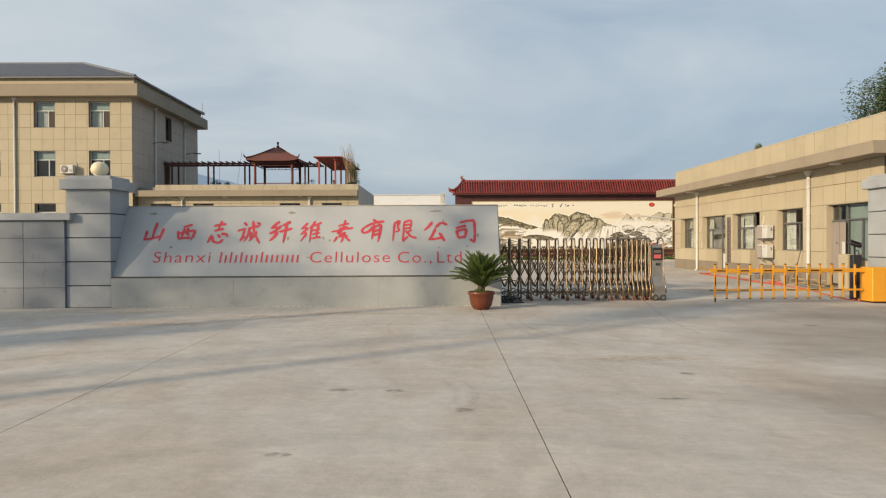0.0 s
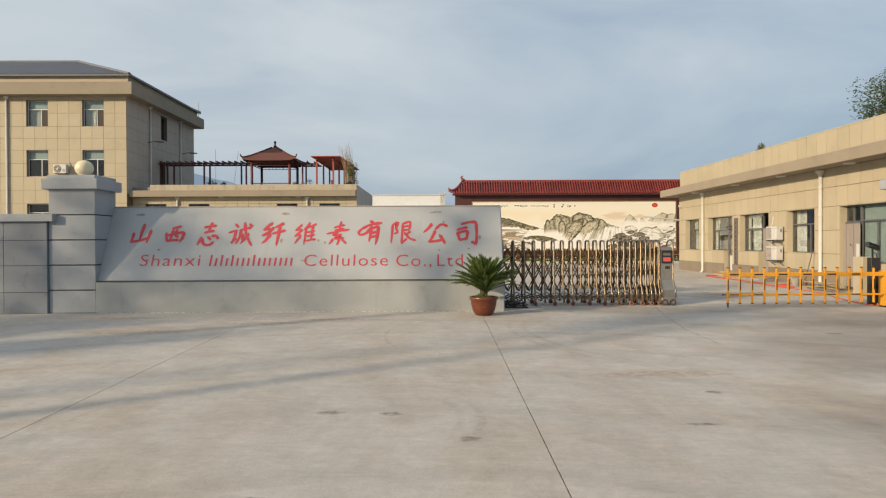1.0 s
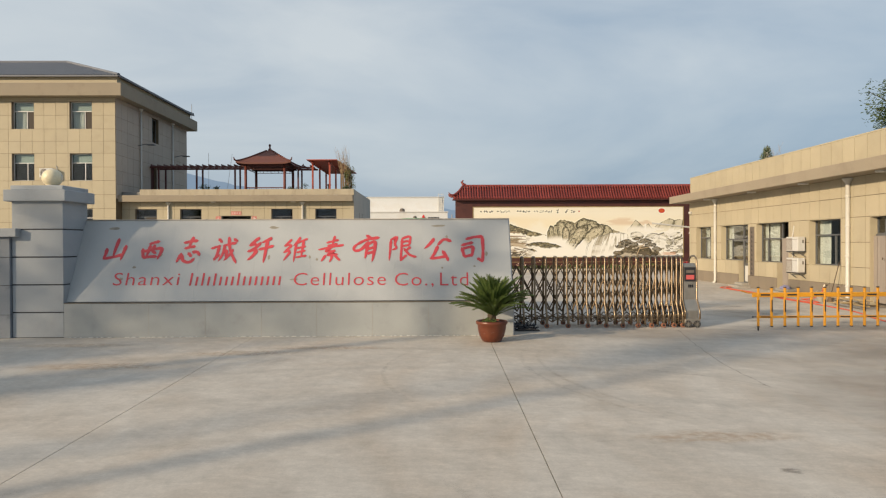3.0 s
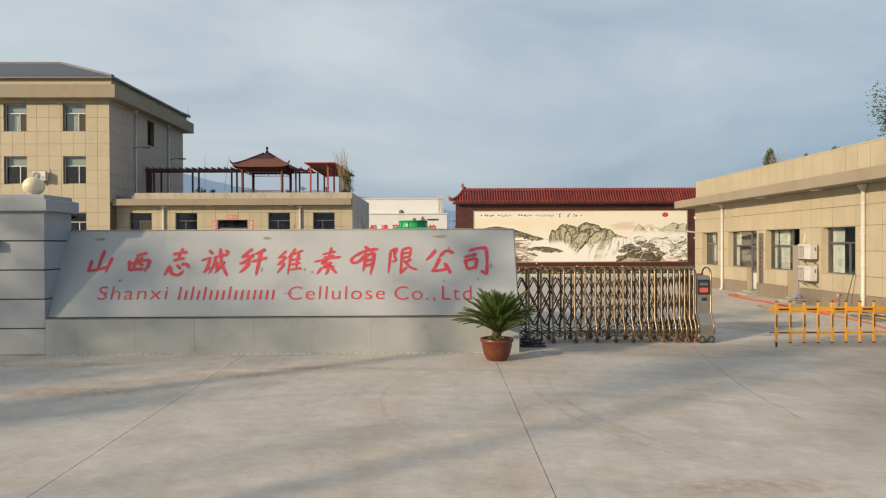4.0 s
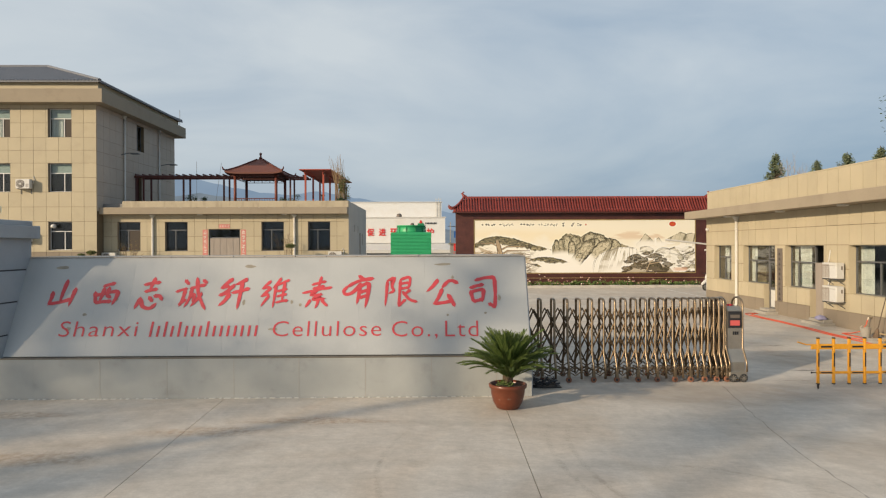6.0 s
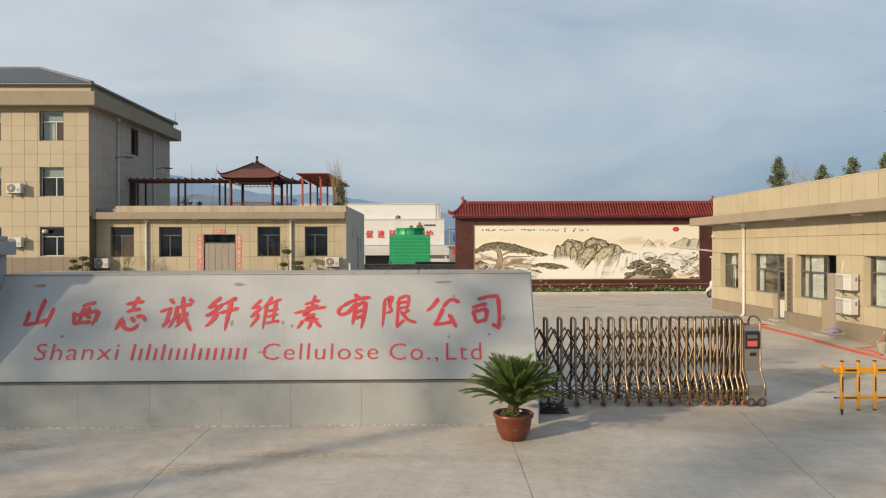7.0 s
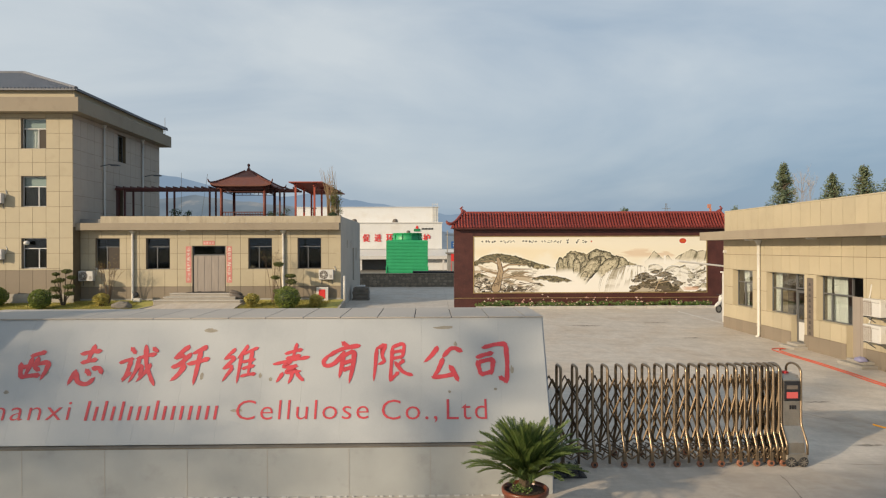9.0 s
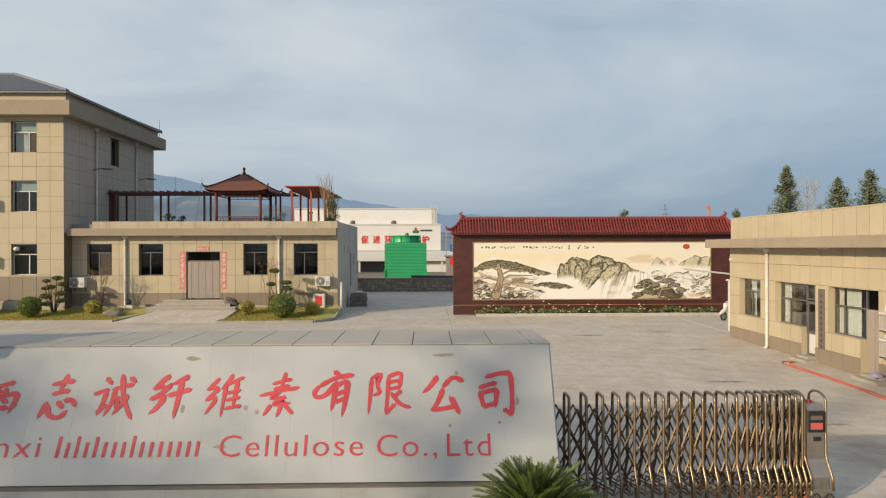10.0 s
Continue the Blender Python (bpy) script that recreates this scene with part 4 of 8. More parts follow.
for k, x in enumerate(GX):
    zb = gz(18)
    if hoop_me is None:
        bm = B()
        arc = [(0, (YF + YB) / 2 + 0.20 * math.cos(a), TOP - 0.085 + 0.095 * math.sin(a) ** .28) for a in (math.pi - math.pi * i / 8 for i in range(9))]
        front = [(0, YF - .13, .08), (0, YF - .13, .33), (0, YF - .115, .38), (0, YF - .015, .55), (0, YF, .61)]
        rear = [(0, YB, .61), (0, YB + .015, .55), (0, YB + .115, .38), (0, YB + .13, .33), (0, YB + .13, .08)]
        tube(bm, front + [(0, p[1], p[2]) for p in arc] + rear, 0.0255, 8)
        hoop_me = mesh_of("hoop_post", bm, BRONZE)
        hoop_me.polygons.foreach_set("use_smooth", [True] * len(hoop_me.polygons))
    ob = part("hoop_post", hoop_me, None, gate)
    ob.location = (x, 0, 0)
# scissor lattice: bars cross on each post and meet halfway between posts, on both sides, in two storeys
MID = [GX[0] - .10] + [(a + b) / 2 for a, b in zip(GX, GX[1:])] + [GX[-1] + .05]
for y in (YF + .032, YB - .032):
    for a, b in zip(MID, MID[1:]):
        for z0, z1 in ((0.40, 0.97), (0.97, 1.54)):
            for u, v, dy in ((a, b, -.010), (b, a, .010)):
                bm = B()
                tube(bm, [(u, y + dy, z0), (v, y + dy, z1)], 0.0185 if y < 18.1 else 0.0135, 5)
                part("lattice_bar", bm, BRONZE_BAR, gate)
# flat scissor arms that tie the feet together
for a, b in zip(MID, MID[1:]):
    for z, (u, v) in ((.20, (a, b)), (.235, (b, a))):
        bm = tube(B(), [(u, YF - .16, z), (v, YB + .16, z)], 0.016, 5)
        part("foot_arm", bm, BRONZE_BAR, gate)
    for y in (YF - .13, YB + .13):
        for u, v, dy in ((a, b, -.008), (b, a, .008)):
            bm = tube(B(), [(u, y + dy, .15), (v, y + dy, .33)], 0.013, 5)
            part("foot_bar", bm, BRONZE_BAR, gate)
wheel_me = lathe(B(), [(.015, -.025), (.055, -.025), (.062, -.015), (.062, .015), (.055, .025), (.015, .025)], seg=18)
wheel_me.transform(pose(0, 0, 0, 90))
wheel_me = mesh_of("caster", wheel_me, RUST_WHEEL)
hub_bm = lathe(B(), [(.004, -.030), (.026, -.030), (.026, .030), (.004, .030)], seg=12)
hub_bm.transform(pose(0, 0, 0, 90))
hub_me = mesh_of("hub", hub_bm, BLACK)
fork_bm = box(B(), -.03, .03, -.045, .045, .05, .20, .004)
fork_me = mesh_of("fork", fork_bm, BRONZE)
for k, x in enumerate(GX):
    if k % 2 == 1:
        for y in (YF - .13, YB + .13):
            ob = part("caster", wheel_me, None, gate, "rusty orange caster wheel")
            ob.location = (x, y, .062)
            part("fork", fork_me, None, ob)
            part("hub", hub_me, None, ob, "dark hub")
# drive head
head = thing("gate_drive_head", (6.32, 18.1, 0), "steel drive head of the gate with a small red display", "gate motor", flat=True)
bm = B()
prism(bm, [(6.16, 17.78, .16), (6.16, 17.78, .42), (6.16, 17.93, .68), (6.16, 17.93, 1.50), (6.16, 17.99, 1.58), (6.16, 18.40, 1.58), (6.16, 18.46, 1.50), (6.16, 18.46, .68), (6.16, 18.61, .42), (6.16, 18.61, .16)], (.30, 0, 0))
part("housing", bm, STEEL, head)
bm = box(B(), 6.12, 6.50, 17.74, 18.65, .10, .24, .01)
part("skirt", bm, STEEL, head)
for x in (6.13, 6.49):
    bm = B()
    arc = [(x, 18.195 + 0.25 * math.cos(a), 1.62 + 0.14 * math.sin(a)) for a in (math.pi - math.pi * i / 10 for i in range(11))]
    tube(bm, [(x, 17.74, .22), (x, 17.75, .40), (x, 17.78, .46), (x, 17.91, .66), (x, 17.945, .73)] + arc + [(x, 18.445, .73), (x, 18.48, .66), (x, 18.61, .46), (x, 18.64, .40), (x, 18.65, .22)], .021, 8)
    part("hoop", bm, BRONZE, head, smooth=True)
bm = box(B(), 6.17, 6.45, 17.905, 17.93, 1.13, 1.48, .004)
dp = part("display", bm, BLACK, head, "black framed display")
bm = box(B(), 6.21, 6.41, 17.898, 17.9045, 1.18, 1.29)
part("lit_panel", bm, SCREEN_GLOW, dp, "lit red panel")
bm = box(B(), 6.21, 6.41, 17.898, 17.9045, 1.34, 1.41)
part("dim_panel", bm, BOARD, dp)
bm = B()
for a in (.0, .045, .09):
    box(bm, 6.27 + a, 6.30 + a, 17.916, 17.929, .98, 1.05)
part("maker_mark", bm, BLACK, head, "dark plain mark")
bm = B()
lathe(bm, [(.02, 0), (.07, 0), (.07, .015), (.05, .035), (.01, .035)], (6.325, 18.20, 1.58), 16)
part("beacon", bm, SIGN_RED, head, "red warning beacon")
bm = box(B(), 6.135, 6.16, 17.96, 18.06, 1.34, 1.48, .004)
part("sensor", bm, WHITE, head, "white side sensor")
for x in (6.20, 6.42):
    for y in (17.76, 18.61):
        bm = lathe(B(), [(.02, -.03), (.08, -.03), (.09, -.02), (.09, .02), (.08, .03), (.02, .03)], seg=18)
        bm.transform(pose(0, 0, 0, 90))
        ob = part("drive_wheel", bm, RUBBER, head)
        ob.location = (x, y, .09)
        ob.matrix_parent_inverse = WORLD[head.name]
        b2 = B()
        for q in range(4):
            a = q * math.pi / 4
            tube(b2, [(.07 * math.cos(a), -.034, .07 * math.sin(a)), (-.07 * math.cos(a), -.034, -.07 * math.sin(a))], .008, 4)
        part("wheel_cross", b2, STEEL, ob)
head.location.x -= .04
# folded arms and fixings heaped at the gate's fixed end
heap = thing("folded_gate_arms", (2.1, 17.8, 0), "heap of dark folded gate arms and fixings by the sign", "scrap", flat=True)
rnd = random.Random(19)
for k in range(34):
    x, y, z = rnd.uniform(1.80, 2.48), rnd.uniform(17.26, 17.80), rnd.uniform(.03, .10) + .10 * rnd.random()
    a, e, ll = rnd.uniform(0, 6.28), rnd.uniform(-.35, .35), rnd.uniform(.07, .17)
    d = Vector((math.cos(a) * math.cos(e), math.sin(a) * math.cos(e), math.sin(e))) * ll
    p0, p1 = Vector((x, y, z)) - d, Vector((x, y, z)) + d
    p0.z, p1.z = max(p0.z, .018), max(p1.z, .018)
    bm = tube(B(), [p0, p1], rnd.uniform(.012, .02), 5)
    part("arm", bm, STEEL if k % 6 == 0 else BLACK, heap)
bm = box(B(), 1.80, 2.44, 17.30, 17.76, 0, .02)
part("foot_plate", bm, BLACK, heap)

# ---- potted cycad ----
POT = (1.16, 15.68, 0)
pot = thing("potted_cycad", POT, "potted sago palm in a terracotta bowl on the paving", "plant")
bm = lathe(B(), [(.17, 0), (.205, .02), (.265, .13), (.298, .27), (.306, .36), (.335, .38), (.34, .43), (.325, .445), (.30, .44), (.29, .40), (.285, .38)], seg=40)
pp = part("pot", bm, TERRACOTTA, pot, "chipped terracotta pot", smooth=True)
rnd = random.Random(11)
for k in range(5):
    a = rnd.uniform(-2.6, -.5)
    z = rnd.uniform(.05, .35)
    r = .245 + (z / .37) * .058
    bm = B()
    bmesh.ops.create_icosphere(bm, subdivisions=1, radius=.010)
    bm.transform(Matrix.Translation((r * math.cos(a), r * math.sin(a), z)) @ Matrix.Diagonal((1.3, 1, .8, 1)))
    part("chip", bm, KERB, pp)
bm = lathe(B(), [(.05, .36), (.27, .37), (.285, .395), (.20, .42), (.05, .43)], seg=20)
part("soil", bm, SOIL, pot)
bm = lathe(B(), [(.085, .38), (.095, .43), (.095, .50), (.085, .58), (.04, .64)], seg=14)
for v in bm.verts:
    v.co += Vector((noise.noise(v.co * 30), noise.noise(v.co * 31 + Vector((5, 5, 5))), 0)) * .02
part("trunk", bm, CYCAD_TRUNK, pot)


def leaf_spray(bm, n, centre, radius, size, rnd, squash=1.0, hollow=0.0):
    """Single leaves strewn through a ball."""
    for _ in range(n):
        d = Vector((rnd.gauss(0, 1), rnd.gauss(0, 1), rnd.gauss(0, 1))).normalized()
        r = radius * (hollow + (1 - hollow) * rnd.random() ** 0.5)
        c = Vector(centre) + Vector((d.x * r, d.y * r, d.z * r * squash))
        u = Vector((rnd.gauss(0, 1), rnd.gauss(0, 1), rnd.gauss(0, .6))).normalized()
        w_ = u.orthogonal().normalized()
        s = size * rnd.uniform(.7, 1.3)
        v = [bm.verts.new(c + u * a * s + w_ * b * s) for a, b in ((-.5, 0), (0, -.28), (.5, 0), (0, .28))]
        bm.faces.new(v)
    return bm


bm = leaf_spray(B(), 260, (-.06, -.08, .45), .15, .035, rnd, .5)
part("weed_cover", bm, WEED, pot, "small green weeds in the soil")


def frond_mesh(length, droop, seed):
    """A feathery frond that rises and arches over; droop is its whole turn in radians."""
    rnd = random.Random(seed)
    bm = B()
    n = 18
    pts = []
    p = Vector((0, 0, 0))
    side_ = rnd.uniform(-.25, .25)
    for k in range(n):
        pts.append(p.copy())
        t = k / (n - 1)
        a = droop * (t ** 1.5)
        p = p + Vector((math.cos(a), side_ * t * t * .5, -math.sin(a))) * length / (n - 1)
    tube(bm, pts, [.010 * (1 - .8 * k / (n - 1)) for k in range(n)], 4)
    m = 64
    for k in range(9, m):
        t = k / m
        f = t * (n - 1)
        i = min(int(f), n - 2)
        c = pts[i].lerp(pts[i + 1], f - i)
        d = (pts[i + 1] - pts[i]).normalized()
        upn = Vector((-d.z, 0, d.x))
        grow = min(1, .30 + 1.9 * (t - .1)) * (1 - .55 * max(0, t - .55) / .45)
        for s in (-1, 1):
            ll = .165 * grow * rnd.uniform(.82, 1.12)
            out = (Vector((0, s, 0)) * .54 + d * .80 + upn * rnd.uniform(.22, .42)).normalized()
            tip = c + out * ll + Vector((0, 0, -.16 * ll)) + Vector((rnd.uniform(-1, 1), rnd.uniform(-1, 1), rnd.uniform(-1, 1))) * .008
            wv = d * .0082
            mid = c.lerp(tip, .55) + upn * .012
            a, b = bm.verts.new(c - wv), bm.verts.new(c + wv)
            e, g_ = bm.verts.new(mid - wv), bm.verts.new(mid + wv)
            h = bm.verts.new(tip)
            bm.faces.new((a, b, g_, e))
            bm.faces.new((e, g_, h))
    return mesh_of("frond", bm, CYCAD)


FRONDS = [frond_mesh(.96, .80, 1), frond_mesh(1.0, 1.0, 2), frond_mesh(.90, .40, 3), frond_mesh(1.0, .90, 4), frond_mesh(.94, .60, 5), frond_mesh(.86, .25, 6)]
rnd = random.Random(8)
for ring, (n, tilt, kinds) in enumerate(((8, 36, (3, 1)), (17, 42, (3, 0, 1)), (20, 48, (0, 1, 3)), (22, 56, (0, 4, 3)), (22, 64, (0, 4, 2)), (18, 72, (2, 4)), (14, 80, (2, 5)), (7, 87, (2, 5)))):
    for k in range(n):
        ob = part("frond", FRONDS[rnd.choice(kinds)], None, pot)
        az = 360 / n * k + ring * 17 + rnd.uniform(-9, 9)
        s = rnd.uniform(.90, 1.12) * (.90 if tilt < 60 else 1 if tilt < 76 else .86)
        ob.matrix_basis = Matrix.Translation((.03, 0, .51)) @ pose(0, 0, 0, 0, 0, az) @ pose(0, 0, 0, rnd.uniform(-14, 14), -(tilt + rnd.uniform(-7, 7)), 0) @ Matrix.Diagonal((s, s, s, 1)) @ Matrix.Translation((.02, 0, 0))

# ---- boom barrier ----
bar = thing("boom_barrier", (9.7, 17.3, 0), "yellow fence boom barrier lowered across the entry lane", "barrier", flat=True)
bm = box(B(), 11.68, 12.15, 16.95, 17.5, 0, .90, .015)
hs = part("housing", bm, YELLOW, bar)
bm = box(B(), 11.66, 12.17, 16.93, 17.52, 0, .04, .006)
part("base_plate", bm, YELLOW, hs)
bm = box(B(), 7.50, 11.72, 17.233, 17.277, .765, .870, .008)
part("upper_rail", bm, YELLOW, bar)
bm = box(B(), 7.60, 11.62, 17.235, 17.265, .275, .325, .006)
part("lower_rail", bm, YELLOW, bar)
for k in range(13):
    x = 7.64 + .3133 * k
    bm = box(B(), x - .021, x + .021, 17.228, 17.28, .085, .98, .004)
    pk = part("picket", bm, YELLOW, bar)
    for z in (.065, .975):
        bm = box(B(), x - .025, x + .025, 17.225, 17.283, z, z + .025, .004)
        part("end_cap", bm, BLACK, pk)
    bm = box(B(), x - .011, x + .011, 17.222, 17.2275, .42, .70)
    part("reflector", bm, BLACK, pk, "dark red reflector strip")
    if k % 2 == 0 and k < 12:
        bm = box(B(), x + .05, x + .27, 17.228, 17.2325, .80, .835)
        part("dark_strip", bm, BLACK, bar)
        bm = box(B(), x + .05, x + .27, 17.230, 17.2345, .29, .312)
        part("dark_strip", bm, BLACK, bar)
bm = lathe(B(), [(.006, 0), (.022, .03), (.022, .17), (.012, .18)], (7.64, 17.25, -.03), 10)
part("foot_rest", bm, BLACK, bar)
bm = tube(B(), [(7.62, 17.25, .30), (7.52, 17.25, .30)], .01, 6)
bmesh.ops.create_icosphere(bm, subdivisions=1, radius=.022, matrix=Matrix.Translation((7.51, 17.25, .30)))
part("stop", bm, BLACK, bar)
bm = tube(B(), [(7.55, 17.25, .86), (7.40, 17.23, .86), (7.20, 17.2, .92)], .014, 6)
part("straw_tie", bm, YELLOW, bar, "yellow strap end")
bar.location.x -= .13
bar.location.y -= .28
bar.location.z += .045

cam_post = thing("plate_camera_post", (11.72, 17.75, 0), "dark post with a number plate camera", "camera", flat=True)
bm = box(B(), 11.66, 11.90, 17.66, 17.84, 0, 1.26, .008)
part("column", bm, BLACK, cam_post)
bm = tube(B(), [(11.75, 17.75, 1.2), (11.75, 17.75, 1.50)], .025, 8)
part("neck", bm, BLACK, cam_post)
bm = tube(B(), [(0, -.30, 0), (0, .22, 0)], .062, 12)
box(bm, -.075, .075, -.30, .2, .055, .068, .004)
bm.transform(pose(11.74, 17.70, 1.55, -12, 0, -62))
part("camera_body", bm, BLACK, cam_post)
bm = tube(B(), [(11.80, 17.8, 1.40), (11.92, 17.85, 1.36), (11.95, 17.85, 1.22), (11.82, 17.8, 1.14)], .012, 6)
part("cable_loop", bm, BLACK, cam_post)
scr = thing("payment_screen_post", (12.32, 17.1, 0), "black post with a small information screen", "screen post", flat=True)
bm = box(B(), 12.2, 12.36, 17.05, 17.15, 0, .70, .006)
part("column", bm, BLACK, scr)
bm = box(B(), 12.08, 12.5, 17.02, 17.16, .68, 1.36, .01)
sb = part("case", bm, BLACK, scr)
for k, z in enumerate((.80, .94, 1.08)):
    bm = box(B(), 12.14, 12.44, 17.012, 17.0185, z, z + .035)
    part("text_bar", bm, BOARD, sb)
bm = box(B(), 12.13, 12.24, 17.012, 17.0185, 1.24, 1.31)
part("white_mark", bm, WHITE, sb)


def hose(name, pts, label):
    bm = B()
    fine = []
    for a, b in zip(pts, pts[1:]):
        for k in range(6):
            t = k / 6
            fine.append((a[0] + (b[0] - a[0]) * t, a[1] + (b[1] - a[1]) * t))
    fine.append(pts[-1])
    sm = [tuple(sum(fine[max(0, min(len(fine) - 1, i + j))][q] for j in (-3, -2, -1, 0, 1, 2, 3)) / 7 for q in (0, 1)) for i in range(len(fine))]
    tube(bm, [(x + .04 * noise.noise((x, y, 1)), y, gz(y) + .018) for x, y in sm], .017, 6)
    return solo(name, bm, ORANGE_HOSE, label, "hose", "hoses on the yard", smooth=True)


tap = thing("wall_tap", (13.45, 24.3, .6), "steel wall tap with a red hose end", "tap", flat=True)
bm = tube(B(), [(13.53, 24.3, .62), (13.38, 24.3, .62), (13.36, 24.3, .55)], .022, 8)
part("spout", bm, STEEL, tap)
bm = tube(B(), [(13.36, 24.3, .56), (13.33, 24.32, .40), (13.22, 24.4, .18), (13.0, 24.5, gz(24.5) + .02), (12.65, 24.45, gz(24.4) + .02)], .017, 8)
part("hose_end", bm, ORANGE_HOSE, tap, "orange-red hose end", smooth=True)
hose("hose", [(12.9, 30.3), (12.3, 30.35), (12.15, 29.6), (12.25, 26.5), (12.05, 24.2), (12.3, 22.3), (12.2, 20.5), (11.5, 18.6), (11.55, 17.1), (12.3, 16.9), (12.9, 17.0)], "orange-red rubber hose snaking over the concrete")
hose("hose", [(12.9, 30.2), (12.42, 30.1), (12.32, 29.3), (12.38, 26.3), (12.2, 24.0), (12.5, 23.0), (12.75, 23.6), (12.6, 24.4)], "orange-red rubber hose snaking over the concrete")


# ---- building pieces ----
def window(parent, along, plane, inward, a0, a1, b0, b1, frame_mat, split=0.55, bar=None, blind=0.0, curtain=None, open_leaf=False, name="window"):
    """A framed window set back in its opening. along: the wall's run; plane: the glass line; inward: sign of the way in."""
    t, d = 0.05, 0.06

    def put(bm, u0, u1, w0, w1, p0, p1):
        p0, p1 = sorted((plane + inward * p0, plane + inward * p1))
        if along == "x":
            box(bm, u0, u1, p0, p1, w0, w1)
        else:
            box(bm, p0, p1, u0, u1, w0, w1)

    tz = b0 + (b1 - b0) * (bar or 0.66)
    am = a0 + (a1 - a0) * split
    us = [a0, a0 + t, am - t / 2, am + t / 2, a1 - t, a1]
    zs = [b0, b0 + t, tz - t / 2, tz + t / 2, b1 - t, b1] if bar else [b0, b0 + t, b1 - t, b1]
    last = len(zs) - 2

    def solid(i, j):
        if i in (0, 4) or j in (0, last) or (bar and j == 2):
            return True
        return i == 2 and (j == 1 or not bar)

    bm = lattice(along, plane, plane + inward * d, us, zs, solid)
    w_ = part(name, bm, frame_mat, parent)
    panes = [(a0 + t, am - t / 2, b0 + t, tz if bar else b1 - t), (am + t / 2, a1 - t, b0 + t, tz if bar else b1 - t)]
    if bar:
        panes.append((a0 + t, a1 - t, tz + t / 2, b1 - t))
    for k, q in enumerate(panes):
        if open_leaf and k == 1:
            bm = B()
            put(bm, *q, .028, .032)
            part("insect_screen", bm, MESH_SCREEN, w_, "brown insect screen")
            continue
        bm = B()
        put(bm, *q, .025, .033)
        g_ = part("pane", bm, GLASS, w_)
        g_.visible_shadow = False
    if blind:
        bm = B()
        put(bm, a0 + t, a1 - t, b1 - t - (b1 - b0) * blind, b1 - t, .09, .10)
        part("blind", bm, BLIND, w_)
    for c0, c1 in (curtain or ()):
        bm = B()
        n = 28
        lo, hi = [], []
        for k in range(n + 1):
            u = a0 + (a1 - a0) * (c0 + (c1 - c0) * k / n)
            p = plane + inward * (.16 + .025 * math.sin(k * 1.9) + .012 * math.sin(k * 4.1))
            for z, row in ((b0 + .02, lo), (b1 - .03, hi)):
                row.append(bm.verts.new((u, p, z) if along == "x" else (p, u, z)))
        for k in range(n):
            bm.faces.new((lo[k], lo[k + 1], hi[k + 1], hi[k]))
        part("curtain", bm, CURTAIN, w_, "pale hanging curtain")
    return w_


def lattice(along, p0, p1, us, zs, solid):
    """One connected slab on a grid with some cells left open."""
    bm = B()
    p0, p1 = sorted((p0, p1))
    made = {}

    def vert(i, j, p):
        if (i, j, p) not in made:
            made[i, j, p] = bm.verts.new((us[i], p, zs[j]) if along == "x" else (p, us[i], zs[j]))
        return made[i, j, p]

    ni, nj = len(us) - 1, len(zs) - 1
    full = {(i, j) for i in range(ni) for j in range(nj) if solid(i, j)}
    for i, j in full:
        c = [(i, j), (i + 1, j), (i + 1, j + 1), (i, j + 1)]
        bm.faces.new([vert(*q, p0) for q in c])
        bm.faces.new([vert(*q, p1) for q in c[::-1]])
        for (di, dj), (a, b) in (((0, -1), (0, 1)), ((1, 0), (1, 2)), ((0, 1), (2, 3)), ((-1, 0), (3, 0))):
            if (i + di, j + dj) not in full:
                bm.faces.new((vert(*c[b], p0), vert(*c[a], p0), vert(*c[a], p1), vert(*c[b], p1)))
    bmesh.ops.recalc_face_normals(bm, faces=bm.faces)
    return bm


def reveal(parent, along, plane, inward, hole, material, low, jambs=(0, 2)):
    """Lining of one opening, on three or four sides."""
    a0, a1, b0, b1 = hole
    sill = b0 > low
    us = [a0 - .004, a0 + .012, a1 - .012, a1 + .004]
    zs = [(b0 - .004 if sill else low), (b0 + .012 if sill else low + .004), b1 - .012, b1 + .004]
    bm = lattice(along, plane - inward * .012, plane + inward * .21, us, zs, lambda i, j: i in jambs or j == 2 or (j == 0 and sill))
    return part("reveal", bm, material, parent)


def downpipe(parent, x, y, z0, z1, dx, dy, r=.055):
    """A white rainwater pipe with a hopper, clips and a kicked-out shoe; (dx, dy): the way out of the wall."""
    bm = B()
    tube(bm, [(x, y, z1 - .1), (x, y, z0 + .12), (x + dx * .04, y + dy * .04, z0 + .04), (x + dx * .12, y + dy * .12, z0)], r, 10)
    p = part("downpipe", bm, WHITE_PIPE, parent, "white rainwater pipe", smooth=True)
    bm = lathe(B(), [(r, z1 - .22), (r * 1.3, z1 - .16), (r * 2.6, z1 - .05), (r * 2.7, z1 - .01)], (x, y, 0), 14)
    part("hopper", bm, WHITE_PIPE, p)
    for z in steps(z0 + .5, z1 - .6, 3):
        bm = lathe(B(), [(r * 1.15, z - .03), (r * 1.25, z - .02), (r * 1.25, z + .02), (r * 1.15, z + .03)], (x, y, 0), 12)
        part("collar", bm, WHITE_PIPE, p)
    return p


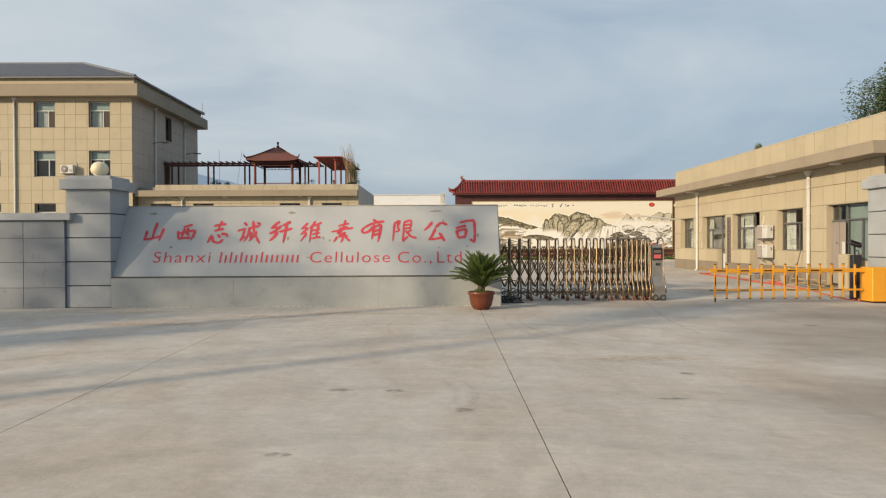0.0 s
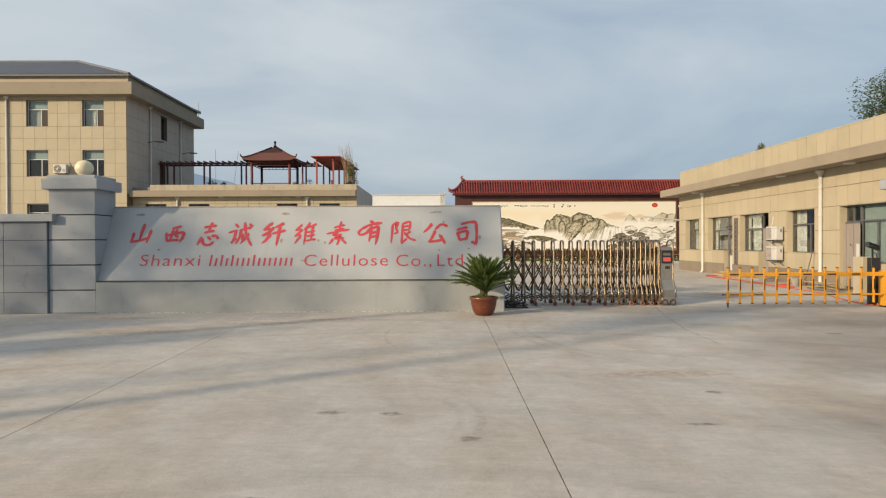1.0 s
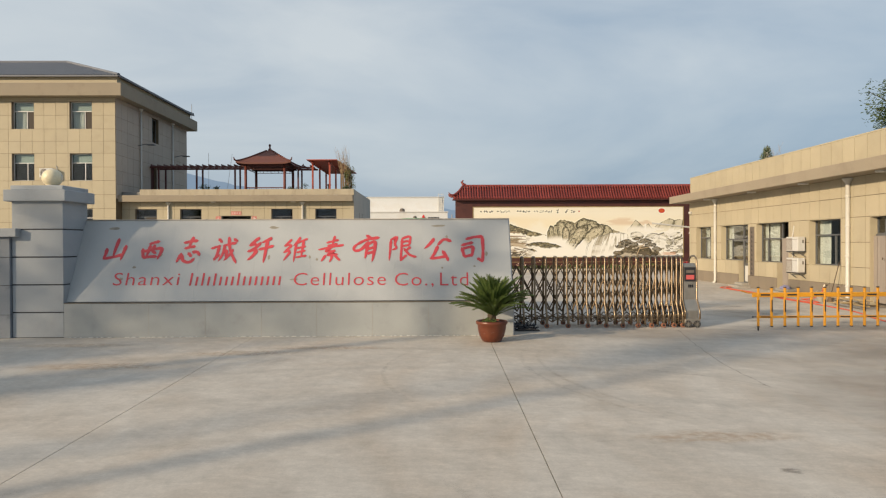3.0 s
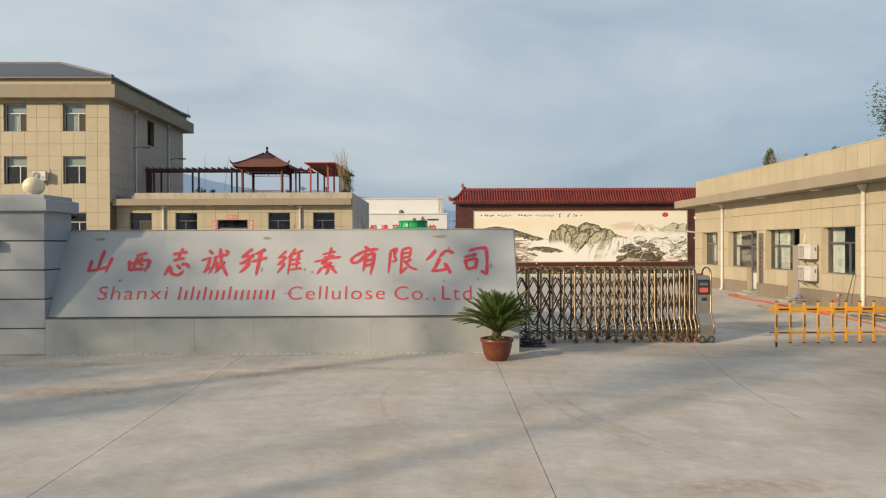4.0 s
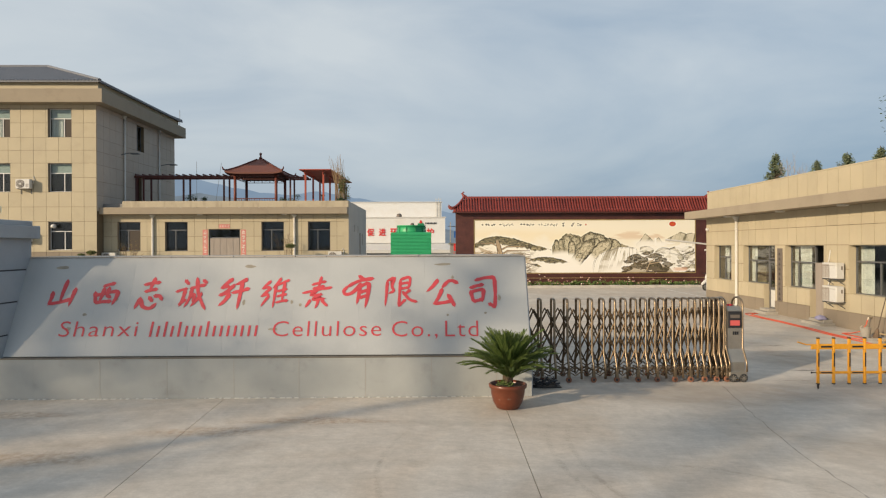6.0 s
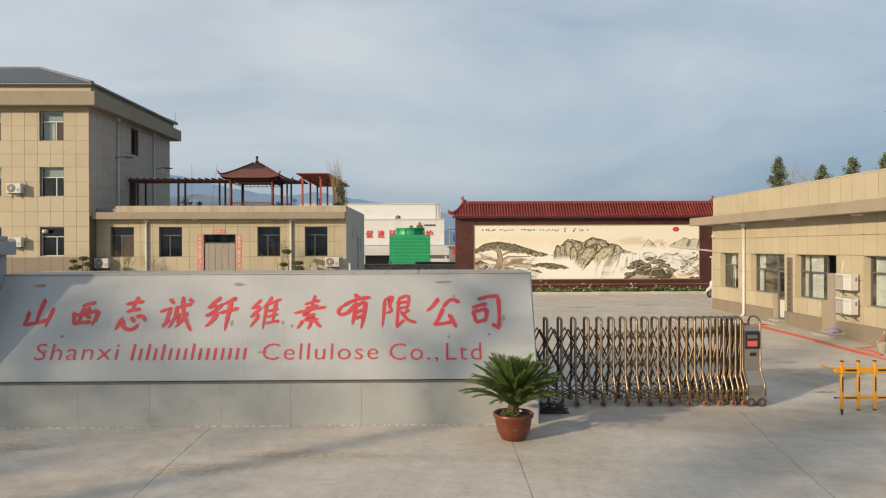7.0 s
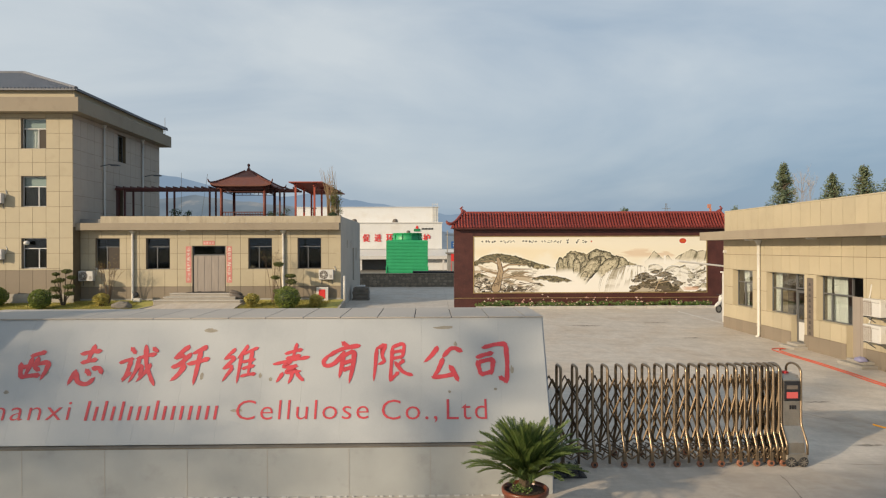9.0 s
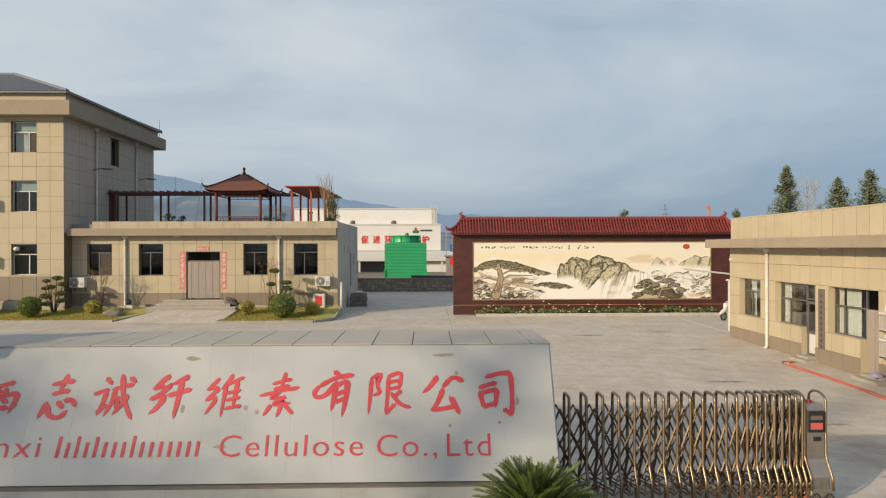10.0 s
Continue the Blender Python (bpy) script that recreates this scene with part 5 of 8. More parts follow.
def air_unit(name_group, label, plain=False):
    """An outdoor air conditioner unit, its back at y = 0, fan towards -y, standing at z = 0."""
    u = thing("air_conditioner", (0, 0, 0), label, "air conditioner", name_group)
    w_, h, d = (.80, .53, .28) if plain else (.88, .60, .32)
    bm = box(B(), -w_ / 2, w_ / 2, -d - .08, -.08, 0, h, .018)
    body = part("casing", bm, WHITE, u)
    if plain:
        bm = B()
        box(bm, -w_ / 2 + .05, w_ / 2 - .05, -d - .084, -d - .081, h - .10, h - .09)
        part("seam", bm, BOARD, body)
        bm = box(B(), .02, .03, -d - .084, -d - .081, .03, h - .12)
        part("seam", bm, BOARD, body)
        bm = B()
        for k in range(16):
            z = .04 + k * (h - .10) / 15
            box(bm, -w_ / 2 + .03, .01, -d - .088, -d - .081, z, z + .012)
        for k in range(5):
            x = -w_ / 2 + .03 + k * (w_ / 2 - .05) / 4
            box(bm, x, x + .010, -d - .090, -d - .081, .03, h - .05)
        part("grille", bm, PVC, body, "beige wire fan grille")
        # the grip recess's shade is a dark plate set on the casing
        bm = box(B(), w_ / 2 - .001, w_ / 2 + .004, -d + .09, -d + .14, .30, .42)
        part("grip", bm, BOARD, body, "dark plate for the shaded grip recess")
        for x in (-.32, .32):
            bm = box(B(), x - .02, x + .02, -d - .1, 0, -.04, 0)
            tube(bm, [(x, -d - .02, -.03), (x, -.01, -.22)], .014, 6)
            part("bracket", bm, GREY_FRAME, u)
        bm = tube(B(), [(-.44, -.2, .30), (-.52, -.12, .34), (-.53, -.03, .62), (-.50, 0.0, .95)], .022, 6)
        part("pipe_run", bm, WHITE_PIPE, u, smooth=True)
        return u
    bm = lathe(B(), [(.20, 0), (.255, 0), (.255, .012), (.20, .012)], seg=28)
    bm.transform(pose(-.14, -d - .08, h / 2, 90))
    part("fan_ring", bm, BOARD, body)
    bm = lathe(B(), [(.02, 0), (.235, 0), (.235, .006), (.02, .006)], seg=28)
    bm.transform(pose(-.14, -d - .082, h / 2, 90))
    part("fan_opening", bm, BLACK, body)
    bm = B()
    for r in (.07, .12, .17, .215):
        tube(bm, [(-.14 + r * math.cos(a), -d - .1, h / 2 + r * math.sin(a)) for a in (2 * math.pi * k / 20 for k in range(21))], .006, 4)
    for k in range(8):
        a = k * math.pi / 4
        tube(bm, [(-.14 + .06 * math.cos(a), -d - .1, h / 2 + .06 * math.sin(a)), (-.14 + .24 * math.cos(a), -d - .1, h / 2 + .24 * math.sin(a))], .006, 4)
    lathe(b2 := B(), [(.01, 0), (.06, 0), (.055, .012), (.01, .012)], seg=16)
    part("guard", bm, WHITE, body)
    b2.transform(pose(-.14, -d - .095, h / 2, 90))
    part("hub", b2, WHITE, body)
    bm = B()
    for k in range(6):
        box(bm, .20, .38, -d - .0835, -d - .081, .10 + k * .035, .115 + k * .035)
    part("louvre", bm, BOARD, body)
    for x in (-.32, .32):
        bm = B()
        box(bm, x - .02, x + .02, -d - .1, 0, -.04, 0)
        box(bm, x - .02, x + .02, -.03, 0, -.30, -.04)
        part("bracket", bm, GREY_FRAME, u)
    bm = tube(B(), [(.38, -.2, .30), (.50, -.12, .34), (.52, -.03, .62), (.47, 0.0, .80), (.42, .0, .72)], .022, 6)
    part("pipe_run", bm, WHITE_PIPE, u, smooth=True)
    return u


# ---- gatehouse ----
GH = 13.55
house = thing("gatehouse", (16.5, 28.0, 0), "single-storey beige tiled gatehouse with a flat canopy", "building", flat=True)
SILL, HEAD = 1.27, 2.89
g_holes = [(34.08, 35.92, SILL, HEAD), (31.1, 32.92, SILL, HEAD), (30.2, 31.1, -1, HEAD), (27.76, 29.46, SILL, HEAD), (26.9, 27.76, -1, HEAD), (23.62, 25.5, SILL, HEAD), (19.75, 22.12, -1, HEAD)]
bm = holed(B(), "y", GH, .3, (19.16, 36.85, 0.0, 4.2), g_holes)
gw = part("wall", bm, JOINT, house)
bm = B()
box(bm, GH + .3, 19.2, 36.55, 36.85, 0.0, 5.5)
box(bm, GH + .3, 19.2, 19.16, 19.46, 0.0, 5.5)
box(bm, 18.9, 19.2, 19.46, 36.55, 0.0, 5.5)
gs = part("side_wall", bm, BEIGE, house)
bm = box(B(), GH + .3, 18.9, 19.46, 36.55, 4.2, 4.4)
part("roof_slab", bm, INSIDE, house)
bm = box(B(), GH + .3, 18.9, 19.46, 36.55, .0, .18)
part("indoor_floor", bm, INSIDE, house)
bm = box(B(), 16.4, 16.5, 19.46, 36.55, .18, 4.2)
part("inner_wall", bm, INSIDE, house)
bm = box(B(), GH + .05, GH + .3, 19.16, 36.85, 4.6, 5.5)
gp = part("parapet", bm, JOINT, house)
bm = box(B(), GH + .03, 19.2, 19.14, 36.87, 5.5, 5.545)
part("parapet_coping", bm, BEIGE, house)
bm = box(B(), 12.75, GH + .32, 18.5, 37.7, 4.2, 4.58, .012)
part("canopy", bm, TAUPE, house)
for y in (33.6, 29.1, 25.2, 21.0):
    bm = lathe(B(), [(.16, -.05), (.18, -.03), (.18, 0)], (13.15, y, 4.2), 18)
    part("soffit_lamp", bm, WHITE, house, "round white soffit lamp")
ycols = steps(19.16, 36.85, 28)
tile_wall(gw, "y", GH, -1, ycols, [.67, 1.27, 2.08, 2.89, 3.55, 4.2], g_holes, BEIGE, .016)
tile_wall(gw, "y", GH - .012, -1, ycols, [.0, .67], g_holes, BROWN_TILE)
tile_wall(gp, "y", GH + .05, -1, ycols, [4.585, 5.5], [], BEIGE, .016)
tile_wall(gs, "x", 36.85, 1, steps(GH, 19.2, 9), [.0, .67, 1.27, 2.08, 2.89, 3.55, 4.2], [], BEIGE)
# lined reveals
for h_ in g_holes:
    # a door beside a window shares its opening: no jamb between the two above the sill
    beside = {31.1: (2,), 30.2: (0,), 27.76: (2,), 26.9: (0,)}.get(h_[0], (0, 2))
    reveal(house, "y", GH, 1, h_, BEIGE, .12, beside)
for y in (31.1, 27.76):
    bm = box(B(), GH - .012, GH + .21, y - .012, y + .004, .12, SILL)
    part("reveal", bm, BEIGE, house)
GP = GH + .21
window(house, "y", GP, 1, 34.08, 35.92, SILL, HEAD, GREY_FRAME, .62, .66, curtain=[(.58, .80)])
window(house, "y", GP, 1, 31.1, 32.92, SILL, HEAD, GREY_FRAME, .62, .60, curtain=[(.72, .98)])
window(house, "y", GP, 1, 27.76, 29.46, SILL, HEAD, GREY_FRAME, .68, .60, curtain=[(.30, .76), (.83, .97)])
window(house, "y", GP, 1, 30.2, 31.1, 2.30, HEAD, GREY_FRAME, .5)
window(house, "y", GP, 1, 23.62, 25.5, SILL, HEAD, GREY_FRAME, .35, .66, curtain=[(.02, .30), (.62, .98)])
window(house, "y", GP, 1, 19.75, 21.35, 1.0, HEAD, GREY_FRAME, .5, .72, blind=.95)
window(house, "y", GP, 1, 21.35, 22.12, 2.32, HEAD, GREY_FRAME, .5)
bm = B()
box(bm, GP, GP + .2, 19.75, 21.35, 0.1, 1.0)
part("low_wall", bm, BEIGE, house)


def door_leaf(y0, y1, z1, ajar, material, label):
    bm = B()
    w_ = y1 - y0
    box(bm, 0, .05, 0, .09, 0, z1)
    box(bm, 0, .05, w_ - .09, w_, 0, z1)
    box(bm, 0, .05, .09, w_ - .09, 0, .16)
    box(bm, 0, .05, .09, w_ - .09, z1 - .1, z1)
    box(bm, 0, .05, .09, w_ - .09, z1 * .42, z1 * .42 + .1)
    bm.transform(pose(GP - .02, y0, .2, 0, 0, ajar))
    d = part("door", bm, material, house, label)
    for lo, hi, mm in ((.16, z1 * .42, WHITE), (z1 * .42 + .1, z1 - .1, GLASS)):
        bm = box(B(), .018, .03, .09, w_ - .09, lo, hi)
        bm.transform(pose(GP - .02, y0, .2, 0, 0, ajar))
        q = part("door_panel", bm, mm, d)
        q.visible_shadow = mm is not GLASS
    bm = B()
    tube(bm, [(-.05, w_ - .05, .85), (-.05, w_ - .05, 1.15)], .014, 6)
    bm.transform(pose(GP - .02, y0, .2, 0, 0, ajar))
    part("handle", bm, STEEL, d)
    return d


door_leaf(30.25, 31.06, 2.05, 0, GREY_FRAME, "grey framed gatehouse door with glass and a white panel")
bm = B()
for k in range(4):
    n0, n1 = 26.95 + k * .2, 26.95 + k * .2 + .215
    box(bm, GP - .03 + .012 * (k % 2), GP - .022 + .012 * (k % 2), n0, n1, .2, 2.25)
part("strip_curtain", bm, PVC, house, "grey translucent door strips")
bm = B()
for k in range(5):
    n0, n1 = 21.22 + k * .18, 21.22 + k * .18 + .19
    box(bm, GP - .12 + .014 * (k % 2), GP - .112 + .014 * (k % 2), n0, n1, .2, 2.28)
part("strip_curtain", bm, PVC, house, "grey translucent door strips")
bm = box(B(), GP - .05, GP, 21.35, 22.12, 2.28, 2.34)
part("curtain_rail", bm, GREY_FRAME, house)
for y in (33.42, 23.12, ):
    downpipe(house, GH - .09, y, .14, 4.19, -1, 0, .065)
bm = box(B(), GH - .16, GH - .03, 36.5, 36.62, 3.62, 3.74, .01)
part("small_wall_camera", bm, WHITE, house)
bm = box(B(), GH - .055, GH - .022, 29.62, 29.98, .68, 2.76, .006)
tagged(nb := part("name_board", bm, BOARD, house, "grey-brown vertical name board"))
for k in range(10):
    bm = B()
    z = 2.60 - k * .195
    for q in (.0, .035, .075):
        box(bm, GH - .060, GH - .0555, 29.62 + .10 + q * .4, 29.62 + .25 - q * .3, z - .115 + q, z - .098 + q)
    box(bm, GH - .0605, GH - .0555, 29.785, 29.80, z - .12, z - .02)
    part("text_bar", bm, BOARD_INK, nb)
bm = box(B(), GH - .05, GH - .022, 21.5, 21.52, 1.55, 1.62)
part("switch", bm, BOARD, house)
for y0, y1 in ((29.95, 30.95), (26.2, 27.4)):
    st = thing("door_step", (13.2, (y0 + y1) / 2, gz(y0)), "low concrete door step", "step", "gatehouse door steps", flat=True)
    bm = box(B(), 13.0, 13.53, y0, y1, gz(y0) - .02, gz(y0) + .10, .012)
    part("tread", bm, KERB, st)
    bm = box(B(), 13.2, 13.53, y0 + .15, y1 - .15, gz(y0) + .10, gz(y0) + .2, .012)
    part("upper_tread", bm, KERB, st)

unit = air_unit("air conditioners on the walls", "white outdoor air conditioner unit on wall brackets")
unit.matrix_basis = pose(-25.82, 46.27, 6.60)
bare = air_unit("air conditioners on the walls", "white outdoor air conditioner unit with a plain front", True)
bare.matrix_basis = pose(13.53, 26.0, 1.76, 0, 0, -90)
copy_thing(bare, pose(13.53, 26.0, .98, 0, 0, -90))

# things by the gatehouse
cab = thing("beige_cabinet", (13.2, 20.6, gz(21)), "beige metal cabinet beside the gatehouse door", "cabinet", flat=True)
bm = box(B(), 13.05, 13.5, 20.2, 20.66, gz(21), 1.22, .015)
cb = part("casing", bm, BEIGE, cab)
bm = box(B(), 13.040, 13.0485, 20.25, 20.61, .2, 1.15)
part("door", bm, BEIGE, cb)
bm = box(B(), GP - .135, GP - .125, 21.24, 21.4, 1.15, 1.62)
solo("notice_card", bm, WHITE, "small white notice card on the gatehouse glass", "notice")
bk = thing("bucket", (12.9, 23.7, gz(23.7)), "grey plastic bucket on the concrete", "bucket")
bm = lathe(B(), [(.11, 0), (.15, .28), (.16, .29), (.14, .29), (.10, .03)], seg=18)
part("shell", bm, KERB, bk)
bm = tube(B(), [(.15 * math.cos(a), 0, .28 + .13 * math.sin(a)) for a in (math.pi * k / 10 for k in range(11))], .006, 5)
part("handle", bm, STEEL, bk)
br = thing("broom", (13.2, 23.6, gz(23.6)), "long-handled broom leaning on the wall", "broom")
bm = tube(B(), [(0, 0, .25), (.22, -.1, 1.35)], .014, 6)
part("handle", bm, BARK, br)
bm = tube(B(), [(-.04, 0, 0), (0, 0, .28)], [.10, .03], 10)
part("bristles", bm, TWIG, br)
scrap = thing("scrap_pile", (12.9, 21.8, gz(21.8)), "loose heap of timber and pipe offcuts", "scrap", flat=True)
rnd = random.Random(4)
for k in range(9):
    bm = B()
    a = rnd.uniform(-.4, .4)
    tube(bm, [(12.75 + rnd.uniform(-.1, .3), 21.2 + rnd.uniform(-.2, .2), gz(21.5) + .05 + .03 * k), (12.85 + a, 22.6 + rnd.uniform(-.2, .2), gz(22) + .05 + rnd.uniform(0, .25))], .022, 5)
    part("offcut", bm, WOOD_PALE if k % 3 else STEEL, scrap)
bm = B()
bmesh.ops.create_icosphere(bm, subdivisions=3, radius=.19)
for v in bm.verts:
    v.co = Vector((v.co.x * 1.0, v.co.y * 1.1, max(v.co.z, 0) * .7)) + Vector((0, 0, .05)) * noise.noise(v.co * 7)
bm.transform(Matrix.Translation((13.22, 26.55, gz(26.55) + .21)))
solo("cloth", bm, LAVENDER, "crumpled lavender cloth by the door step", "cloth", smooth=True)

# white barrier behind the gatehouse
wb = thing("white_barrier", (13.9, 38.6, gz(38.6)), "white boom barrier behind the gatehouse", "barrier", flat=True)
bm = box(B(), 14.3, 14.64, 38.4, 38.75, gz(38.6), 2.6, .02)
hb = part("housing", bm, WHITE, wb)
bm = box(B(), 14.24, 14.70, 38.32, 38.83, 2.6, 2.68, .015)
part("cap", bm, WHITE, hb)
bm = B()
tube(bm, [(14.45, 38.6, 2.62), (14.45, 38.6, 2.93), (12.1, 38.6, 3.19)], .045, 8)
part("boom", bm, WHITE, wb)
sc = thing("scooter", (13.45, 39.9, gz(40)), "white electric scooter parked by the gatehouse corner", "scooter")


def wheel_at(x):
    bm = B()
    tube(bm, [(x + .19 * math.cos(a), 0, .22 + .19 * math.sin(a)) for a in (2 * math.pi * k / 20 for k in range(21))], .04, 8)
    w_ = part("wheel", bm, RUBBER, sc)
    bm = lathe(B(), [(.02, -.03), (.14, -.02), (.14, .02), (.02, .03)], seg=16)
    bm.transform(pose(x, 0, .22, 90))
    part("rim", bm, STEEL, w_)


wheel_at(-.55)
wheel_at(.55)
bm = B()
prism(bm, [(-.50, -.10, .50), (-.36, -.10, .34), (-.20, -.10, .30), (.20, -.10, .30), (.30, -.10, .50), (.70, -.10, .55), (.72, -.10, .66), (.20, -.10, .72), (.05, -.10, .42), (-.22, -.10, .40), (-.36, -.10, .95), (-.46, -.10, .95)], (0, .2, 0))
bmesh.ops.bevel(bm, geom=bm.edges[:], offset=.02, segments=2, affect="EDGES")
part("fairing", bm, WHITE, sc)
bm = box(B(), .15, .74, -.12, .12, .70, .80, .03)
part("seat", bm, BLACK, sc)
bm = B()
bmesh.ops.create_uvsphere(bm, u_segments=18, v_segments=10, radius=1)
bm.transform(pose(-.55, 0, .53, 0, -32, 0) @ Matrix.Diagonal((.36, .12, .10, 1)))
part("front_fender", bm, WHITE, sc, smooth=True)
bm = B()
bmesh.ops.create_uvsphere(bm, u_segments=18, v_segments=10, radius=1)
bm.transform(pose(-.36, 0, .86, 0, 35, 0) @ Matrix.Diagonal((.10, .15, .24, 1)))
part("headlamp_cowl", bm, WHITE, sc, smooth=True)
bm = tube(B(), [(-.42, -.28, 1.02), (-.42, 0, 1.0), (-.42, .28, 1.02)], .018, 6)
part("handlebar", bm, BLACK, sc)
sc.matrix_basis = pose(16.56, 43.3, gz(43.3), 0, 0, 22)

# ---- three-storey office block ----
MX, MY = -21.42, 46.3
block = thing("office_block", (-33, 52, .2), "three-storey beige tiled office block with a grey hipped roof", "building", flat=True)
wins_x = [(-24.46, -22.97), (-28.31, -26.82), (-32.16, -30.67), (-36.01, -34.52), (-39.86, -38.37)]
wins_z = [(2.72, 4.54), (6.41, 8.24), (9.87, 11.70)]
m_holes = [(a, b, c, d_) for a, b in wins_x for c, d_ in wins_z]
bm = holed(B(), "x", MY, .3, (-46, MX, .2, 11.95), m_holes)
mw = part("wall", bm, JOINT, block)
s_holes = [(52.0, 53.2, 9.85, 11.70), (51.7, 52.8, 5.5, 8.16)]
bm = holed(B(), "y", MX, -.3, (46.6, 59.0, .2, 11.95), s_holes)
ms = part("side_wall", bm, JOINT, block)
bm = B()
box(bm, -46, -21.72, 58.7, 59.0, .2, 11.95)
box(bm, -46, -45.7, 46.6, 58.7, .2, 11.95)
part("rear_wall", bm, BEIGE, block)
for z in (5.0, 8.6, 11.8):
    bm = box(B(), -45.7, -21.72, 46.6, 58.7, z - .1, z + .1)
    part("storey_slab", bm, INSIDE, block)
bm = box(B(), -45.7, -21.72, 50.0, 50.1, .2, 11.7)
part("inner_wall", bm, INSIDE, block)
mcols = sorted(set([round(MX - .79 * k, 3) for k in range(32)]))
mrows = [2.62, 3.63, 4.54, 5.47, 6.41, 7.32, 8.24, 9.05, 9.87, 10.78, 11.70, 11.95]
tile_wall(mw, "x", MY, -1, [c for c in mcols if c > -34.1], mrows, m_holes, BEIGE, .016)
tile_wall(mw, "x", MY - .012, -1, [c for c in mcols if c > -34.1], [1.22, 2.62], m_holes, BROWN_TILE, .016)
tile_wall(ms, "y", MX, 1, steps(46.3, 59.0, 15), [5.2, 6.2, 7.1, 8.16, 9.0, 9.85, 10.7, 11.70, 11.95], s_holes, SIDE_TILE, .016)
bm = box(B(), -46, MX + .04, MY - .05, MY, .2, 1.22)
part("skirting", bm, PALE_BASE, block)
for h_ in m_holes:
    reveal(block, "x", MY, 1, h_, BROWN_TILE, .3)
rnd = random.Random(2)
for a, b in wins_x:
    for k, (c, d_) in enumerate(wins_z):
        window(block, "x", MY + .2, 1, a, b, c, d_, WHITE_FRAME, .62, .66, blind=(.30 if k else 0), curtain=[(.04, .55)] if (k == 2) else None, open_leaf=k == 2)
window(block, "y", MX - .2, -1, 52.0, 53.2, 9.85, 11.70, GREY_FRAME, .5)
bm = box(B(), MX - .25, MX - .2, 51.7, 52.8, 5.4, 8.16)
part("terrace_door", bm, RED_DARK, block, "dark red terrace door")
bm = box(B(), -46.6, -20.72, 45.6, 59.7, 11.95, 12.80, .015)
part("eaves_band", bm, TAUPE, block)
bm = box(B(), -46.2, -21.15, 46.0, 59.2, 12.80, 13.28)
part("attic_wall", bm, BEIGE, block)
EX, EY, EZ, RZ = -20.95, 45.8, 13.28, 15.94
ridge_y, ridge_x, back_y = 52.6, -28.0, 59.4
bm = B()
c = [bm.verts.new(p) for p in ((-46.4, EY, EZ), (EX, EY, EZ), (EX, back_y, EZ), (-46.4, back_y, EZ), (-46.4, ridge_y, RZ), (ridge_x, ridge_y, RZ))]
for q in ((0, 1, 5, 4), (1, 2, 5), (2, 3, 4, 5), (3, 0, 4), (3, 2, 1, 0)):
    bm.faces.new([c[k] for k in q])
roof = part("roof", bm, ROOF_GREY, block)
bm = B()
x = EX - .12
while x > -40:
    t = 1.0 if x < ridge_x else (EX - x) / (EX - ridge_x)
    top = (x, EY + (ridge_y - EY) * t, EZ + (RZ - EZ) * t + .05)
    tube(bm, [(x, EY - .06, EZ + .04), top], .07, 5)
    x -= .22
y = EY + .15
while y < back_y:
    t = (y - EY) / (ridge_y - EY) if y < ridge_y else (back_y - y) / (back_y - ridge_y)
    tube(bm, [(EX + .06, y, EZ + .04), (EX + (ridge_x - EX) * t, y, EZ + (RZ - EZ) * t + .05)], .055, 5)
    y += .22
tagged(part("tile_ribs", bm, ROOF_GREY, roof), kind="stuff")
bm = B()
tube(bm, [(EX, EY, EZ + .08), (ridge_x, ridge_y, RZ + .1), (-46, ridge_y, RZ + .1)], .12, 6)
tube(bm, [(EX, back_y, EZ + .08), (ridge_x, ridge_y, RZ + .1)], .12, 6)
part("ridge_cap", bm, ROOF_GREY, roof)
bm = box(B(), -46.4, EX + .05, EY - .10, EY - .02, EZ - .05, EZ + .03)
box(bm, EX, EX + .08, EY - .1, back_y, EZ - .05, EZ + .03)
part("eave_edge", bm, ROOF_GREY, roof)
bm = B()
tube(bm, [(-20.95, 59.0, 12.8), (-20.95, 59.0, 14.2)], .02, 5)
part("lightning_rod", bm, STEEL, block)
downpipe(block, -29.62, MY - .1, .4, 11.94, 0, -1, .07)
downpipe(block, MX + .1, 49.95, 5.5, 11.94, 1, 0, .06)
downpipe(block, MX + .1, 55.75, 5.5, 11.94, 1, 0, .06)
for y, z in ((49.6, 9.22), (56.3, 9.28)):
    bm = B()
    tube(bm, [(MX, y, z), (MX + .6, y, z + .12), (MX + 1.2, y + .1, z + .08)], .03, 6)
    ln = part("floodlight_arm", bm, GREY_FRAME, block)
    bm = box(B(), MX + .7, MX + 1.25, y - .14, y + .14, z + .02, z + .10, .02)
    part("floodlight_head", bm, GREY_FRAME, ln)
copy_thing(unit, pose(-25.82, MY - .01, 3.28))
bm = lathe(B(), [(.02, 0), (.13, .03), (.17, .12), (.13, .22), (.02, .26)], (-24.1, 46.2, 4.12), 14)
solo("wall_globe", bm, WHITE, "small white dome camera by an office window", "camera", smooth=True)

